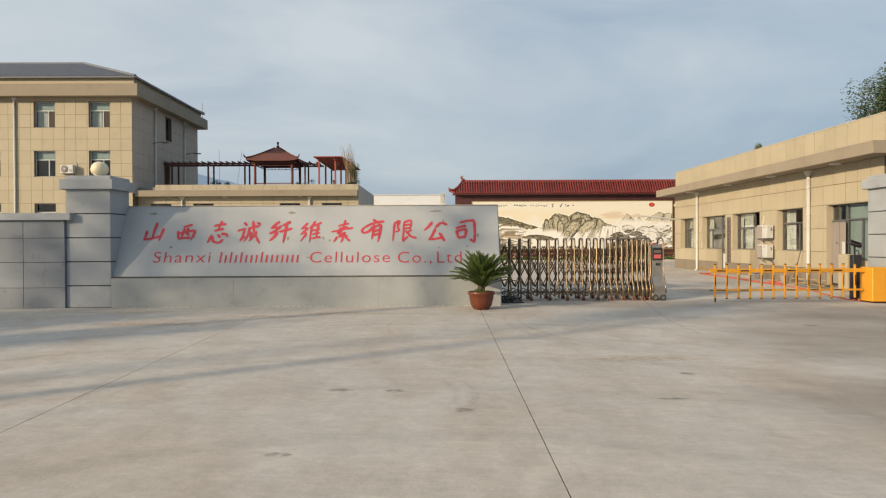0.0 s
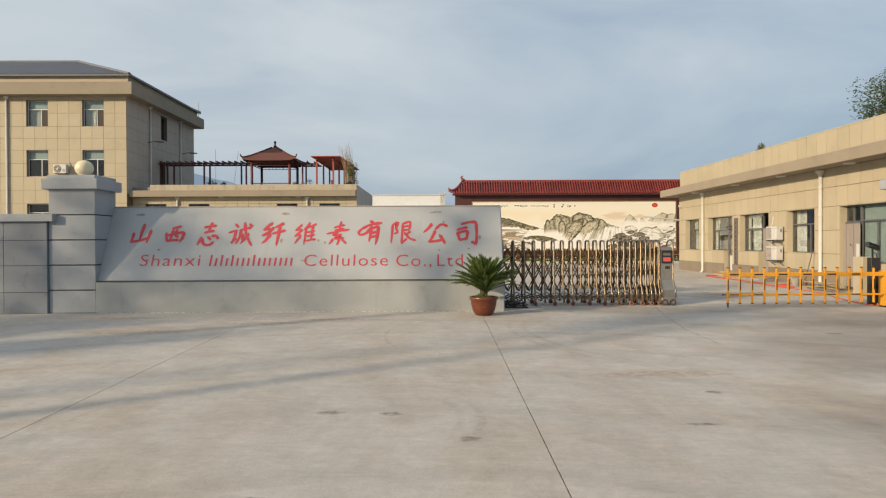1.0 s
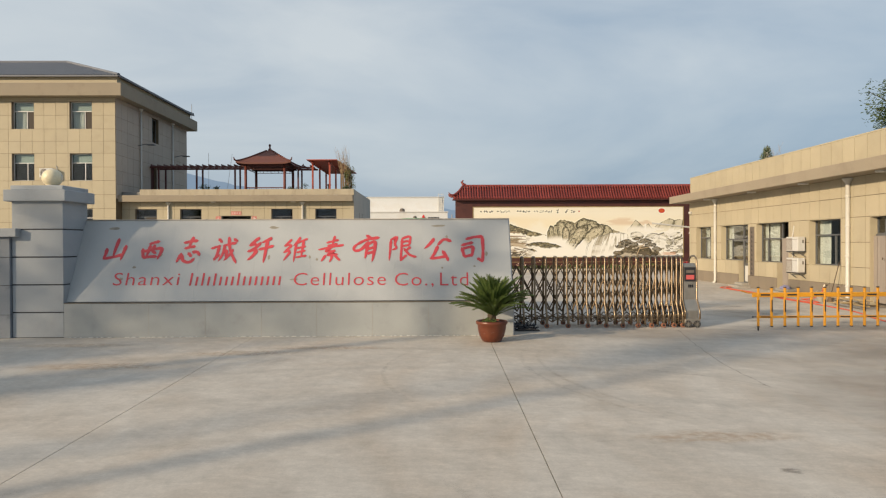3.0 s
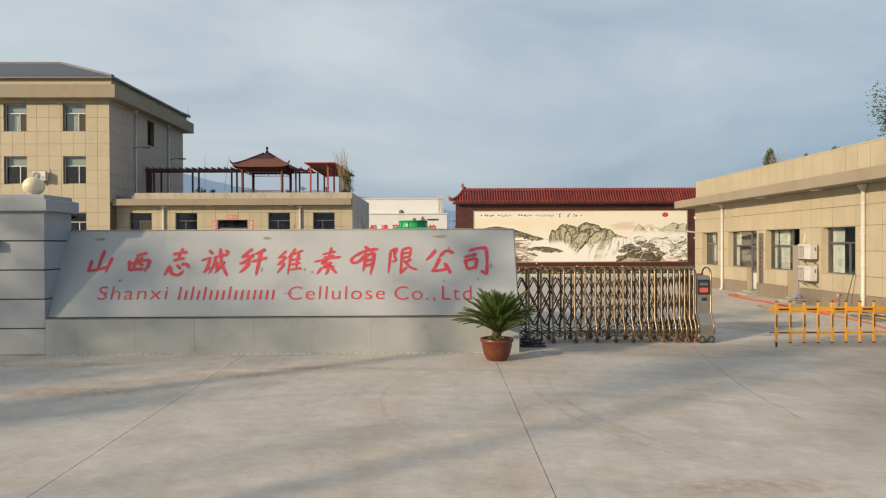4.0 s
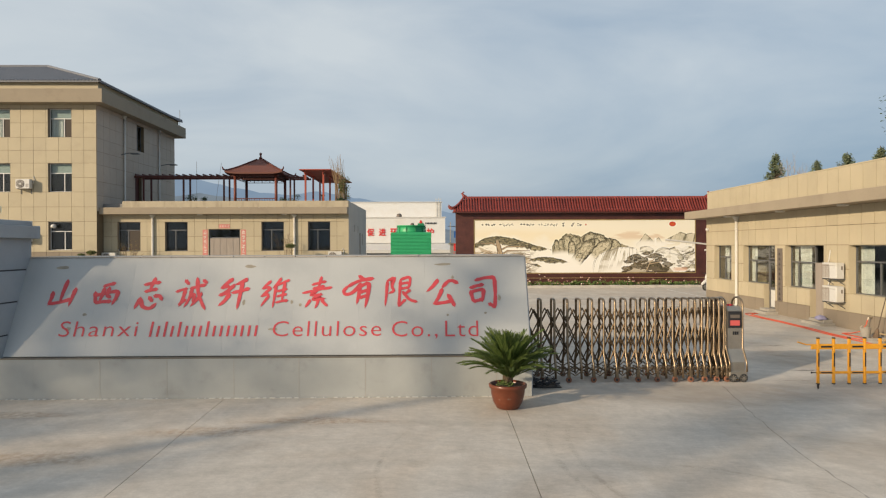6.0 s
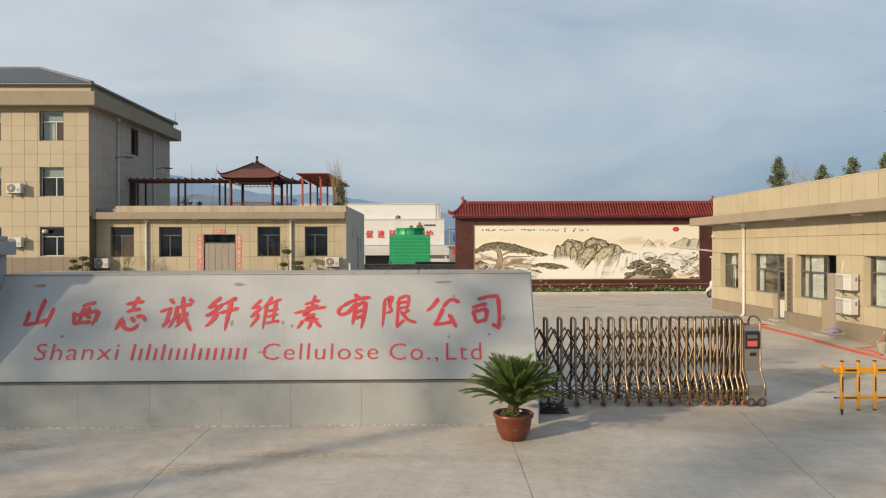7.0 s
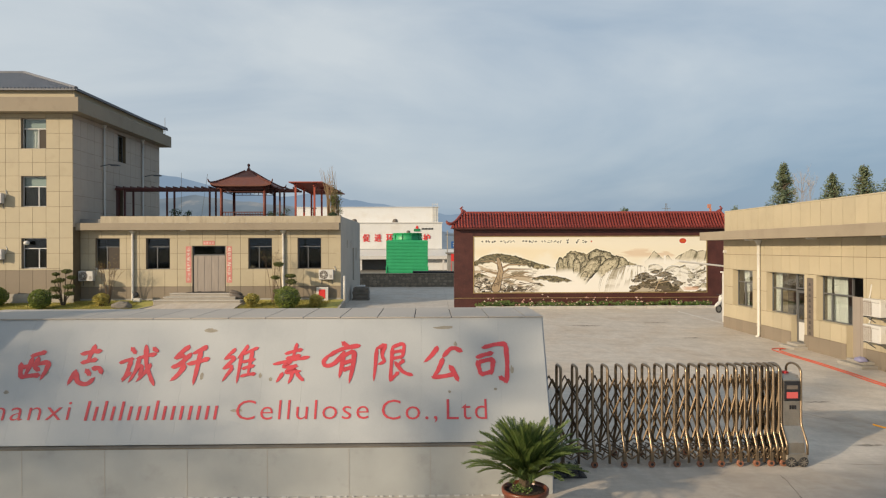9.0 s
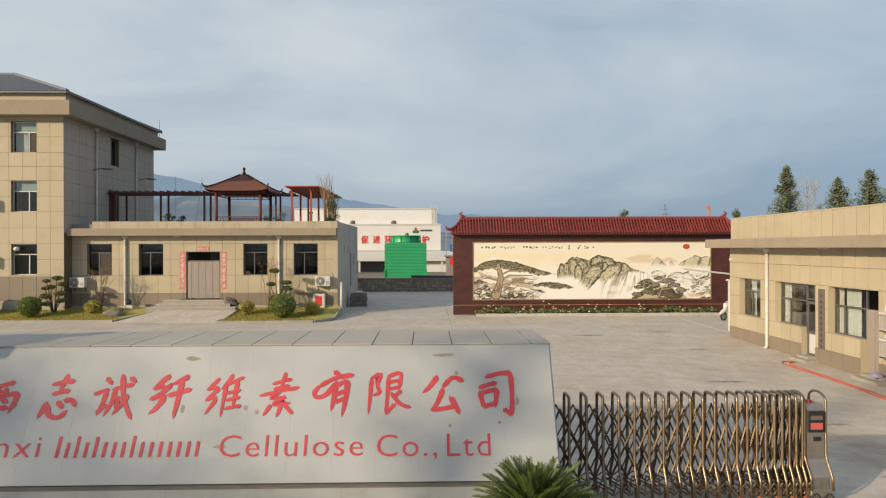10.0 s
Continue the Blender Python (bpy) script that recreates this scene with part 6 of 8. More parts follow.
# ---- single-storey wing with a roof terrace ----
AX0, AX1, AY, AB = MX, -5.6, 47.1, 58.4
wing = thing("office_wing", (-13.5, 52, .3), "single-storey beige tiled wing with a roof terrace", "building", flat=True)
a_wins = [(-20.5, -19.03), (-17.45, -16.0), (-11.24, -9.8), (-8.24, -6.8)]
a_holes = [(a, b, 2.63, 4.53) for a, b in a_wins] + [(-14.64, -12.62, 1.2, 4.05)]
bm = holed(B(), "x", AY, .3, (AX0 + .01, AX1 - .3, .2, 5.0), a_holes)
aw = part("wall", bm, JOINT, wing)
e_holes = [(53.4, 54.2, 1.6, 3.9), (55.4, 55.9, 3.0, 3.9), (50.2, 50.5, 3.9, 4.4), (52.3, 52.6, 3.9, 4.4)]
bm = holed(B(), "y", AX1, -.3, (AY, AB, .2, 5.85), e_holes)
part("end_wall", bm, END_WALL, wing)
for y0, y1, z0, z1 in e_holes:
    bm = box(B(), AX1 - .2, AX1 - .14, y0, y1, z0, z1)
    part("end_opening", bm, GREY_FRAME, wing)
bm = box(B(), AX0 + .01, AX1 - .3, AB - .3, AB, .2, 5.85)
part("rear_wall", bm, CEMENT, wing)
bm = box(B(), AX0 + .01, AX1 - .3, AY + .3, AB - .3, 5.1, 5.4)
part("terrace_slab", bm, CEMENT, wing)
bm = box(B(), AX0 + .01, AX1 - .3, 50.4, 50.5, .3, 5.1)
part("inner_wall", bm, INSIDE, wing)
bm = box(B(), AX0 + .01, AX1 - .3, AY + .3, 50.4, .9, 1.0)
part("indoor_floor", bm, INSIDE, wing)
acols = [AX0 + .02] + [round(AX1 - .765 * k, 3) for k in range(20, -1, -1)]
tile_wall(aw, "x", AY, -1, acols, [1.57, 2.63, 3.58, 4.53, 5.0], a_holes, BEIGE, .016)
tile_wall(aw, "x", AY - .012, -1, acols, [.84, 1.57], a_holes, BROWN_TILE, .016)
for x0, x1 in ((AX0 + .02, -15.7), (-12.0, AX1 + .03)):
    part("skirting", box(B(), x0, x1, AY - .05, AY, .2, .84), PALE_BASE, wing)
for h_ in a_holes:
    reveal(wing, "x", AY, 1, h_, BROWN_TILE, .3)
for a, b in a_wins:
    window(wing, "x", AY + .2, 1, a, b, 2.63, 4.53, GREY_FRAME, .42, .72, open_leaf=a == -20.5)
bm = box(B(), AX0 + .03, AX1 - .02, 46.5, AY + .3, 5.0, 5.44, .012)
wc = part("canopy", bm, TAUPE, wing)
bm = B()
rnd_chip = random.Random(3)
for k in range(34):
    x, s_ = rnd_chip.uniform(-18, -6.5), rnd_chip.uniform(.03, .12)
    box(bm, x, x + s_, 46.496, 46.5, 5.435 - rnd_chip.uniform(.01, .05), 5.435)
tagged(part("paint_chips", bm, KERB, wc, "chipped pale paint along the edge"), kind="stuff")
bm = box(B(), -20.1, AX1 + .02, 46.9, 47.15, 5.44, 5.86, .012)
part("parapet", bm, PARAPET, wing)
bm = box(B(), AX0 + .03, -20.1, 47.05, 47.15, 5.44, 5.70)
part("low_parapet", bm, CEMENT, wing)
for x in (-15.1, -9.7):
    bm = lathe(B(), [(.16, -.05), (.18, -.03), (.18, 0)], (x, 46.8, 5.0), 18)
    part("soffit_lamp", bm, WHITE, wing)
downpipe(wing, -18.22, AY - .1, .75, 4.99, 0, -1, .075)
downpipe(wing, -9.1, AY - .1, .75, 4.99, 0, -1, .075)
# entrance with hanging strips
bm = B()
box(bm, -14.64, -12.62, AY + .1, AY + .17, 3.45, 3.53)
box(bm, -14.64, -14.57, AY + .1, AY + .17, 1.2, 4.05)
box(bm, -12.69, -12.62, AY + .1, AY + .17, 1.2, 4.05)
dr = part("door_frame", bm, GREY_FRAME, wing)
bm = box(B(), -14.57, -12.69, AY + .13, AY + .14, 3.53, 4.0)
q = part("transom_pane", bm, GLASS, dr)
q.visible_shadow = False
for k in range(9):
    bm = B()
    x = -14.56 + k * .208
    box(bm, x, x + .222, AY + .02 + .014 * (k % 2), AY + .028 + .014 * (k % 2), 1.24 + random.uniform(0, .03), 3.46)
    part("door_strip", bm, PVC, dr, "grey hanging door strip")
rnd_ink = random.Random(4)
for x0, x1, z0, z1, vert in ((-15.03, -14.70, 1.80, 4.02, True), (-12.56, -12.24, 1.80, 4.02, True), (-13.98, -13.28, 4.10, 4.36, False)):
    bm = box(B(), x0, x1, AY - .034, AY - .026, z0, z1)
    sp = tagged(part("couplet_strip", bm, PAPER_RED, wing, "faded red paper couplet"))
    n = 7 if vert else 4
    for k in range(n):
        bm = B()
        if vert:
            cx, cz = (x0 + x1) / 2, z1 - (k + .6) * (z1 - z0) / (n + .3)
            s = .125
        else:
            cx, cz = x0 + (k + .5) * (x1 - x0) / n, (z0 + z1) / 2
            s = .065
        for q in range(8):
            a, c_, t_ = rnd_ink.uniform(-.7, .7), rnd_ink.uniform(-.8, .8), rnd_ink.uniform(-.5, 1.6)
            dx, dz, r_ = math.cos(t_) * s * .6, math.sin(t_) * s * .6, s * rnd_ink.uniform(.10, .2)
            ox, oz = cx + a * s * .6, cz + c_ * s
            prism(bm, [(ox - dx, AY - .0345, oz - dz - r_), (ox + dx, AY - .0345, oz + dz - r_), (ox + dx, AY - .0345, oz + dz + r_), (ox - dx, AY - .0345, oz - dz + r_)], (0, -.001 - .0006 * q, 0))
        part("ink_mark", bm, PAPER_PALE, sp)
stair = thing("entrance_steps", (-13.8, 46.2, .3), "pale stone entrance steps before the office door", "steps", flat=True)
for y, z, x0, x1 in ((45.55, .84, -16.4, -11.32), (45.95, 1.02, -15.95, -11.72), (46.35, 1.20, -15.72, -12.07)):
    bm = box(B(), x0, x1, y, AY - .0, .2, z - .045)
    part("riser", bm, KERB, stair)
    bm = box(B(), x0 - .03, x1 + .03, y - .045, AY - .0, z - .045, z, .008)
    part("tread", bm, STEP_STONE, stair, "pale stone tread")
bm = box(B(), -14.9, -12.4, 46.78, 47.05, 1.205, 1.225)
solo("door_mat", bm, RUBBER, "dark ribbed door mat on the top step", "mat")
for k, (bx, by, z) in enumerate(((-11.62, 46.15, .90), (-11.80, 46.5, 1.09))):
    rl = thing("sandbag_roll", (bx, by, z), "dark rolled flood barrier bag", "sandbag", "rolled bags by the steps")
    bm = B()
    tube(bm, [(-.46 + .06 * k, -.08, .22), (-.28, -.05, .20), (.08, 0, .10), (.40 - .06 * k, .06, -.01)], [.08, .12, .12, .07], 10)
    part("bag", bm, BOARD, rl, smooth=True)
copy_thing(unit, pose(-20.9, AY - .02, 1.95))
copy_thing(unit, pose(-6.45, AY - .02, 1.98))
fc = thing("fire_cabinet", (-6.7, 46.85, .45), "white fire equipment cabinet with a red panel", "fire cabinet", flat=True)
bm = box(B(), -7.05, -6.33, 46.72, 46.98, .48, 1.52, .012)
part("case", bm, WHITE, fc)
bm = box(B(), -6.90, -6.50, 46.712, 46.7185, .82, 1.38)
part("red_panel", bm, SIGN_RED, fc, "red front panel")
bm = tube(B(), [(-5.35, 46.8, .2), (-5.35, 46.8, 2.2)], .07, 10)
solo("white_post", bm, WHITE_PIPE, "white steel guard post at the wing's corner", "post", smooth=True)
pb = thing("concrete_plinth", (-4.7, 52.2, .3), "small concrete block with a white basin", "plinth", flat=True)
for k in range(4):
    d = (.0, .05, .02, .07)[k]
    bm = box(B(), -5.45 + d, -4.3 - d * .6, 51.6 + d, 52.6 - d, .2 + k * .25, .435 + k * .25, .02)
    part("slab", bm, ROCK, pb)
bm = box(B(), -5.2, -4.6, 51.8, 52.3, 1.2, 1.34, .03)
part("basin", bm, WHITE, pb)
bm = tube(B(), [(-4.9, 52.3, 1.3), (-4.9, 52.3, 1.75), (-4.9, 52.1, 1.78)], .02, 6)
part("tap", bm, STEEL, pb)

# ---- roof terrace ----
TZ = 5.4
gaz = thing("gazebo", (-12.7, 52.75, TZ), "red-brown timber gazebo with upturned eaves", "gazebo", flat=True)
GXL, GXR, GYF, GYB = -14.14, -11.25, 51.2, 54.1
for x in (GXL, GXR):
    for y in (GYF, GYB):
        bm = tube(B(), [(x, y, TZ), (x, y, 8.02)], .10, 12)
        part("column", bm, RED_WOOD, gaz, smooth=True)
bm = B()
for y in (GYF, GYB):
    box(bm, GXL - .3, GXR + .3, y - .07, y + .07, 7.89, 8.07)
for x in (GXL, GXR):
    box(bm, x - .07, x + .07, GYF + .07, GYB - .07, 7.89, 8.07)
part("beam", bm, RED_DARK, gaz)
GC = Vector(((GXL + GXR) / 2, (GYF + GYB) / 2, 0))
HW, EAVE, APEX = 2.02, 8.12, 9.37
bm = B()
N = 12


def roof_pt(side, u, v):
    """side 0-3; u across -1..1; v 0 at the eave, 1 at the apex."""
    half = HW * (1 - v)
    z = EAVE + (APEX - EAVE) * (v ** 1.03) + .13 * (1 - v) ** 5 * abs(u) ** 6
    p = Vector((u * half, -half, z))
    a = side * math.pi / 2
    return Vector((GC.x + p.x * math.cos(a) - p.y * math.sin(a), GC.y + p.x * math.sin(a) + p.y * math.cos(a), z))


for side in range(4):
    grid = [[bm.verts.new(roof_pt(side, -1 + 2 * i / N, j / 8 * .985)) for i in range(N + 1)] for j in range(9)]
    for j in range(8):
        for i in range(N):
            bm.faces.new((grid[j][i], grid[j][i + 1], grid[j + 1][i + 1], grid[j + 1][i]))
bmesh.ops.remove_doubles(bm, verts=bm.verts, dist=.005)
r_ = bmesh.ops.extrude_face_region(bm, geom=bm.faces[:])
for v in r_["geom"]:
    if isinstance(v, bmesh.types.BMVert):
        v.co.z -= .10
bmesh.ops.recalc_face_normals(bm, faces=bm.faces)
gr = part("roof", bm, GAZEBO_ROOF, gaz)
for side in range(4):
    bm = tube(B(), [roof_pt(side, 1, j / 10) + Vector((0, 0, .03)) for j in range(10)], .05, 6)
    tip = roof_pt(side, 1, 0)
    d = (tip - GC)
    d.z = 0
    d.normalize()
    tube(bm, [tip - d * .1, tip + d * .10 + Vector((0, 0, .10)), tip + d * .16 + Vector((0, 0, .26))], [.06, .06, .03], 6)
    part("hip_ridge", bm, RED_DARK, gr)
bm = lathe(B(), [(.12, 0), (.13, .08), (.06, .16), (.065, .28), (.10, .34), (.09, .42), (.03, .47)], (GC.x, GC.y, APEX - .06), 14)
part("finial", bm, RED_DARK, gr, smooth=True)
for y in (GYF, GYB):
    bm = B()
    for z in (7.70, 7.86):
        box(bm, GXL, GXR, y - .02, y + .02, z - .02, z + .02)
    for k in range(9):
        x = GXL + .3 + k * .29
        box(bm, x - .02, x + .02, y - .018, y + .018, 7.70 if k % 2 else 7.78, 7.90)
    part("fretwork", bm, RED_DARK, gaz, "lattice fretwork under the eaves")
for x in (GXL, GXR):
    bm = box(B(), x - .018, x + .018, GYF, GYB, 7.70, 7.74)
    for k in range(9):
        y = GYF + .3 + k * .29
        box(bm, x - .018, x + .018, y - .02, y + .02, 7.72, 7.90)
    part("fretwork", bm, RED_DARK, gaz, "lattice fretwork under the eaves")
for y, x0, x1 in ((GYF, GXL, GXR), (GYB, GXL, GXR)):
    bm = B()
    box(bm, x0, x1, y - .03, y + .03, 6.30, 6.36)
    box(bm, x0, x1, y - .18, y + .18, 6.02, 6.08)
    for k in range(16):
        x = x0 + (x1 - x0) * (k + .5) / 16
        box(bm, x - .018, x + .018, y - .018, y + .018, 6.08, 6.30)
    part("bench_rail", bm, RED_DARK, gaz)


def pergola(name, x0, x1, y0, y1, zt, posts, label, n):
    pg = thing(name, ((x0 + x1) / 2, (y0 + y1) / 2, TZ), label, "pergola", "terrace pergolas", flat=True)
    for x in posts:
        for y in (y0, y1):
            bm = box(B(), x - .055, x + .055, y - .055, y + .055, TZ, zt)
            part("post", bm, RED_DARK, pg)
    for y in (y0, y1):
        bm = box(B(), x0, x1, y - .05, y + .05, zt, zt + .13)
        part("beam", bm, RED_DARK, pg)
    for k in range(n):
        x = x0 + (x1 - x0) * (k + .5) / n
        bm = box(B(), x - .035, x + .035, y0 - .35, y1 + .35, zt + .13, zt + .23)
        part("rafter", bm, RED_DARK, pg)
    return pg


pergola("pergola", MX + .02, -14.3, 51.6, 52.9, 7.85, (-20.75, -17.92, -15.05), "long dark red timber pergola beside the gazebo", 15)
pergola("pergola", -10.8, -9.2, 52.2, 53.6, 7.85, (-10.45,), "short dark red timber pergola link", 3)
lean = thing("red_canopy", (-8.4, 54, TZ), "flat red sheet canopy on slender red posts", "canopy", flat=True)
bm = B()
prism(bm, [(-9.42, 50.1, 8.22), (-7.2, 50.1, 8.22), (-6.7, 58.0, 8.05), (-9.0, 58.0, 8.05)], (0, 0, .06))
part("roof_sheet", bm, RED_SHEET, lean)
for x in (-9.05, -7.8):
    for k, y in enumerate((50.6, 53.6, 56.6)):
        bm = box(B(), x - .06, x + .06, y - .06, y + .06, TZ, 8.18 - .04 * k)
        part("post", bm, RED_SHEET, lean)
    bm = box(B(), x - .04, x + .04, 50.2, 57.9, 7.97, 8.05)
    part("beam", bm, RED_SHEET, lean)
bm = lathe(B(), [(.10, 0), (.10, 1.3), (.16, 1.32), (.16, 1.40), (.05, 1.42)], (-8.4, 54.0, TZ), 12)
solo("vent_pipe", bm, CEMENT, "grey roof vent pipe with a cap", "vent")
for x, h, dx in ((-17.8, 2.9, 0.0), (-16.5, 2.8, .55)):
    bm = tube(B(), [(x, 53.9, TZ), (x + dx, 53.9, TZ + h + 1.0)], .012, 5)
    solo("antenna_rod", bm, STEEL, "thin grey metal rod on the roof terrace", "antenna", "roof rods")
reeds = thing("dry_bamboo", (-6.6, 49.8, TZ), "clump of dry bamboo canes tied on the terrace", "plant", flat=True)
rnd = random.Random(21)
for k in range(64):
    bm = B()
    x, y = -6.42 + rnd.uniform(-.36, .36), 49.6 + rnd.uniform(-.4, .4)
    tube(bm, [(x, y, TZ), (x + rnd.uniform(-.15, .1), y, TZ + 1.6), (x + rnd.uniform(-.55, .05), y, TZ + rnd.uniform(2.2, 3.9))], [.018, .015, .007], 4)
    part("cane", bm, REED, reeds)
bm = B()
for k in range(30):
    x, y, z = -6.2 + rnd.uniform(-.3, .3), 49.4 + rnd.uniform(-.3, .3), TZ + rnd.uniform(.3, 2.3)
    leaf_spray(bm, 26, (x, y, z), .17, .10, rnd, 2.0)
part("foliage", bm, PAD, reeds, "drooping green leaves")


def terrace_plant(x, y, s, seed):
    t = thing("terrace_plant", (x, y, TZ), "small dark potted shrub on the roof terrace", "plant", "terrace shrubs")
    rnd = random.Random(seed)
    bm = lathe(B(), [(.14, 0), (.20, .28), (.21, .3), (.17, .3)], seg=14)
    part("pot", bm, TERRACOTTA, t)
    bm = B()
    for k in range(6):
        leaf_spray(bm, 60, (rnd.uniform(-.45, .45) * s, rnd.uniform(-.2, .2), .45 + rnd.uniform(0, .35) * s), .2 * s, .10, rnd, .7)
    part("foliage", bm, LEAF_DARK, t)


for k, (x, y, s) in enumerate(((-16.9, 51.0, 1.7), (-16.2, 50.8, 1.3), (-10.1, 50.4, 1.5), (-12.9, 54.5, .7), (-12.1, 54.5, .6), (-6.2, 48.6, .8))):
    terrace_plant(x, y, s, 60 + k)

# ---- painted screen wall ----
SY = 46.6
screen = thing("screen_wall", (9.7, 46.9, .2), "dark maroon screen wall with a red tiled roof", "wall", flat=True)
bm = box(B(), 1.34, 18.1, SY, SY + .5, .15, 5.0)
sw = part("wall", bm, SCREEN_BROWN, screen)
tile_wall(sw, "x", SY, -1, [1.36, 2.50], [.2, .8, 1.4, 2.0, 2.6, 3.2, 3.8, 4.4, 4.95], [], SCREEN_BROWN, .004, .012)
tile_wall(sw, "x", SY, -1, [16.9, 18.1], [.2, .8, 1.4, 2.0, 2.6, 3.2, 3.8, 4.4, 4.95], [], SCREEN_BROWN, .004, .012)
tile_wall(sw, "x", SY, -1, steps(2.50, 16.9, 12), [.2, .79], [], SCREEN_BROWN, .004, .012)
bm = box(B(), 1.34, 18.1, SY - .03, SY - .014, .80, .83)
part("gold_strip", bm, GOLD, screen, "thin gold strip")
MX0, MX1, MZ0, MZ1 = 2.56, 16.82, 1.16, 4.53
bm = B()
box(bm, MX0 - .06, MX1 + .06, SY - .035, SY - .002, MZ0 - .06, MZ0)
box(bm, MX0 - .06, MX1 + .06, SY - .035, SY - .002, MZ1, MZ1 + .06)
box(bm, MX0 - .06, MX0, SY - .035, SY - .002, MZ0, MZ1)
box(bm, MX1, MX1 + .06, SY - .035, SY - .002, MZ0, MZ1)
part("mural_frame", bm, GOLD, screen)

# the mural: an ink landscape painted point by point on a flat panel
NU, NV = 760, 180
AS = (MX1 - MX0) / (MZ1 - MZ0)
uu, vv = np.meshgrid(np.linspace(0, AS, NU), np.linspace(0, 1, NV))
rng = np.random.RandomState(3)
LAT = rng.rand(64, 64)


def vnoise(x, y):
    xi, yi = np.floor(x).astype(int), np.floor(y).astype(int)
    fx, fy = x - xi, y - yi
    fx, fy = fx * fx * (3 - 2 * fx), fy * fy * (3 - 2 * fy)

    def at(a, b):
        return LAT[a % 64, b % 64]

    return (at(xi, yi) * (1 - fx) + at(xi + 1, yi) * fx) * (1 - fy) + (at(xi, yi + 1) * (1 - fx) + at(xi + 1, yi + 1) * fx) * fy


def fbm(x, y, n=5):
    s, a, t = 0, .5, 0
    for k in range(n):
        s = s + a * vnoise(x * 2 ** k + 17 * k, y * 2 ** k + 5 * k)
        t += a
        a *= .55
    return s / t


def soft(x, a, b):
    t = np.clip((x - a) / (b - a), 0, 1)
    return t * t * (3 - 2 * t)


pic = np.zeros((NV, NU, 3))
pic[:] = (0.92, 0.87, 0.72)


def wash(mask, colour):
    global pic
    pic = pic * (1 - mask[..., None]) + np.array(colour) * mask[..., None]


warp = fbm(uu * 3, vv * 3) - .5
INK, OLIVE, TAN, PAPER = (0.055, 0.046, 0.026), (0.20, 0.178, 0.10), (0.60, 0.545, 0.385), (0.96, 0.935, 0.86)
# evening glow, pale foot, reddish cloud streaks
wash(soft(vv + .5 * warp, .52, .70) * (1 - soft(vv, .74, .90)) * (0.05 + .42 * fbm(uu * 1.3, vv * 5)) * (1 - .65 * soft(uu, 1.8, 2.8)), (0.88, 0.70, 0.36))
wash((1 - soft(vv, .30, .60)) * .9, PAPER)
wash(soft(fbm(uu * 2.0, vv * 9), .52, .68) * soft(vv, .60, .68) * (1 - soft(vv, .74, .82)) * .45 * soft(uu, 2.4, 2.8), (0.66, 0.42, 0.26))


def boulder(cx, cy, rx, ry, tilt, foot, seed, light=TAN, amount=1.0):
    """One inked boulder: a rounded head, strokes running down it, its foot lost in mist."""
    ca, sa = math.cos(tilt), math.sin(tilt)
    dx = (uu - cx) * ca + (vv - cy) * sa
    dy = -(uu - cx) * sa + (vv - cy) * ca
    wob = .42 * (fbm(uu * 5 + seed, vv * 5 + seed * 2) - .5) + .22 * (fbm(uu * 19 + seed, vv * 19) - .5)
    r = np.where(dy > 0, np.hypot(dx / rx, dy / ry), np.abs(dx / rx) * (1 - .12 * dy / ry)) + wob
    m = soft(1 - r, -.01, .04) * (1 - soft(-dy / ry, foot * .45, foot)) * amount
    lines = fbm((dx / rx) * 6 / (1.15 - .5 * np.clip(dy / ry, -.6, 1)) + seed, dy / ry * 2.6 + seed, 5)
    chip = np.abs(2 * fbm(uu * 13 + seed, vv * 13 + 3, 3) - 1)
    shade = .92 - .62 * soft(np.abs(r), .40, 1.0) - .16 * soft(dx / rx, .1, 1.0) - .40 * soft(lines, .50, .72) - .32 * (1 - soft(chip, .03, .16)) + .18 * (fbm(uu * 40, vv * 40, 2) - .5)
    shade = np.clip(shade + .25 * soft(dy / ry, .2, .9) * (1 - soft(r, .6, .95)), 0, 1)
    for c in range(3):
        pic[..., c] = pic[..., c] * (1 - m) + m * (OLIVE[c] * .55 + (light[c] - OLIVE[c] * .55) * shade)
    rim = soft(r, .86, .95) * (1 - soft(r, 1.0, 1.05)) * (1 - soft(-dy / ry, foot * .3, foot * .8)) * amount
    wash(rim * (.12 + .55 * soft(fbm(uu * 8 + seed, vv * 8), .42, .6)), INK)
    moss = soft(1 - r, 0, .05) * soft(dy / ry, .45, .8) * soft(fbm(uu * 34 + seed, vv * 30), .50, .60) * amount
    wash(moss * .8, (0.10, 0.085, 0.042))


def group(rows, light=TAN, amount=1.0):
    for k, row in enumerate(rows):
        boulder(*row, 3 + k * 1.7 + row[0], light, amount)


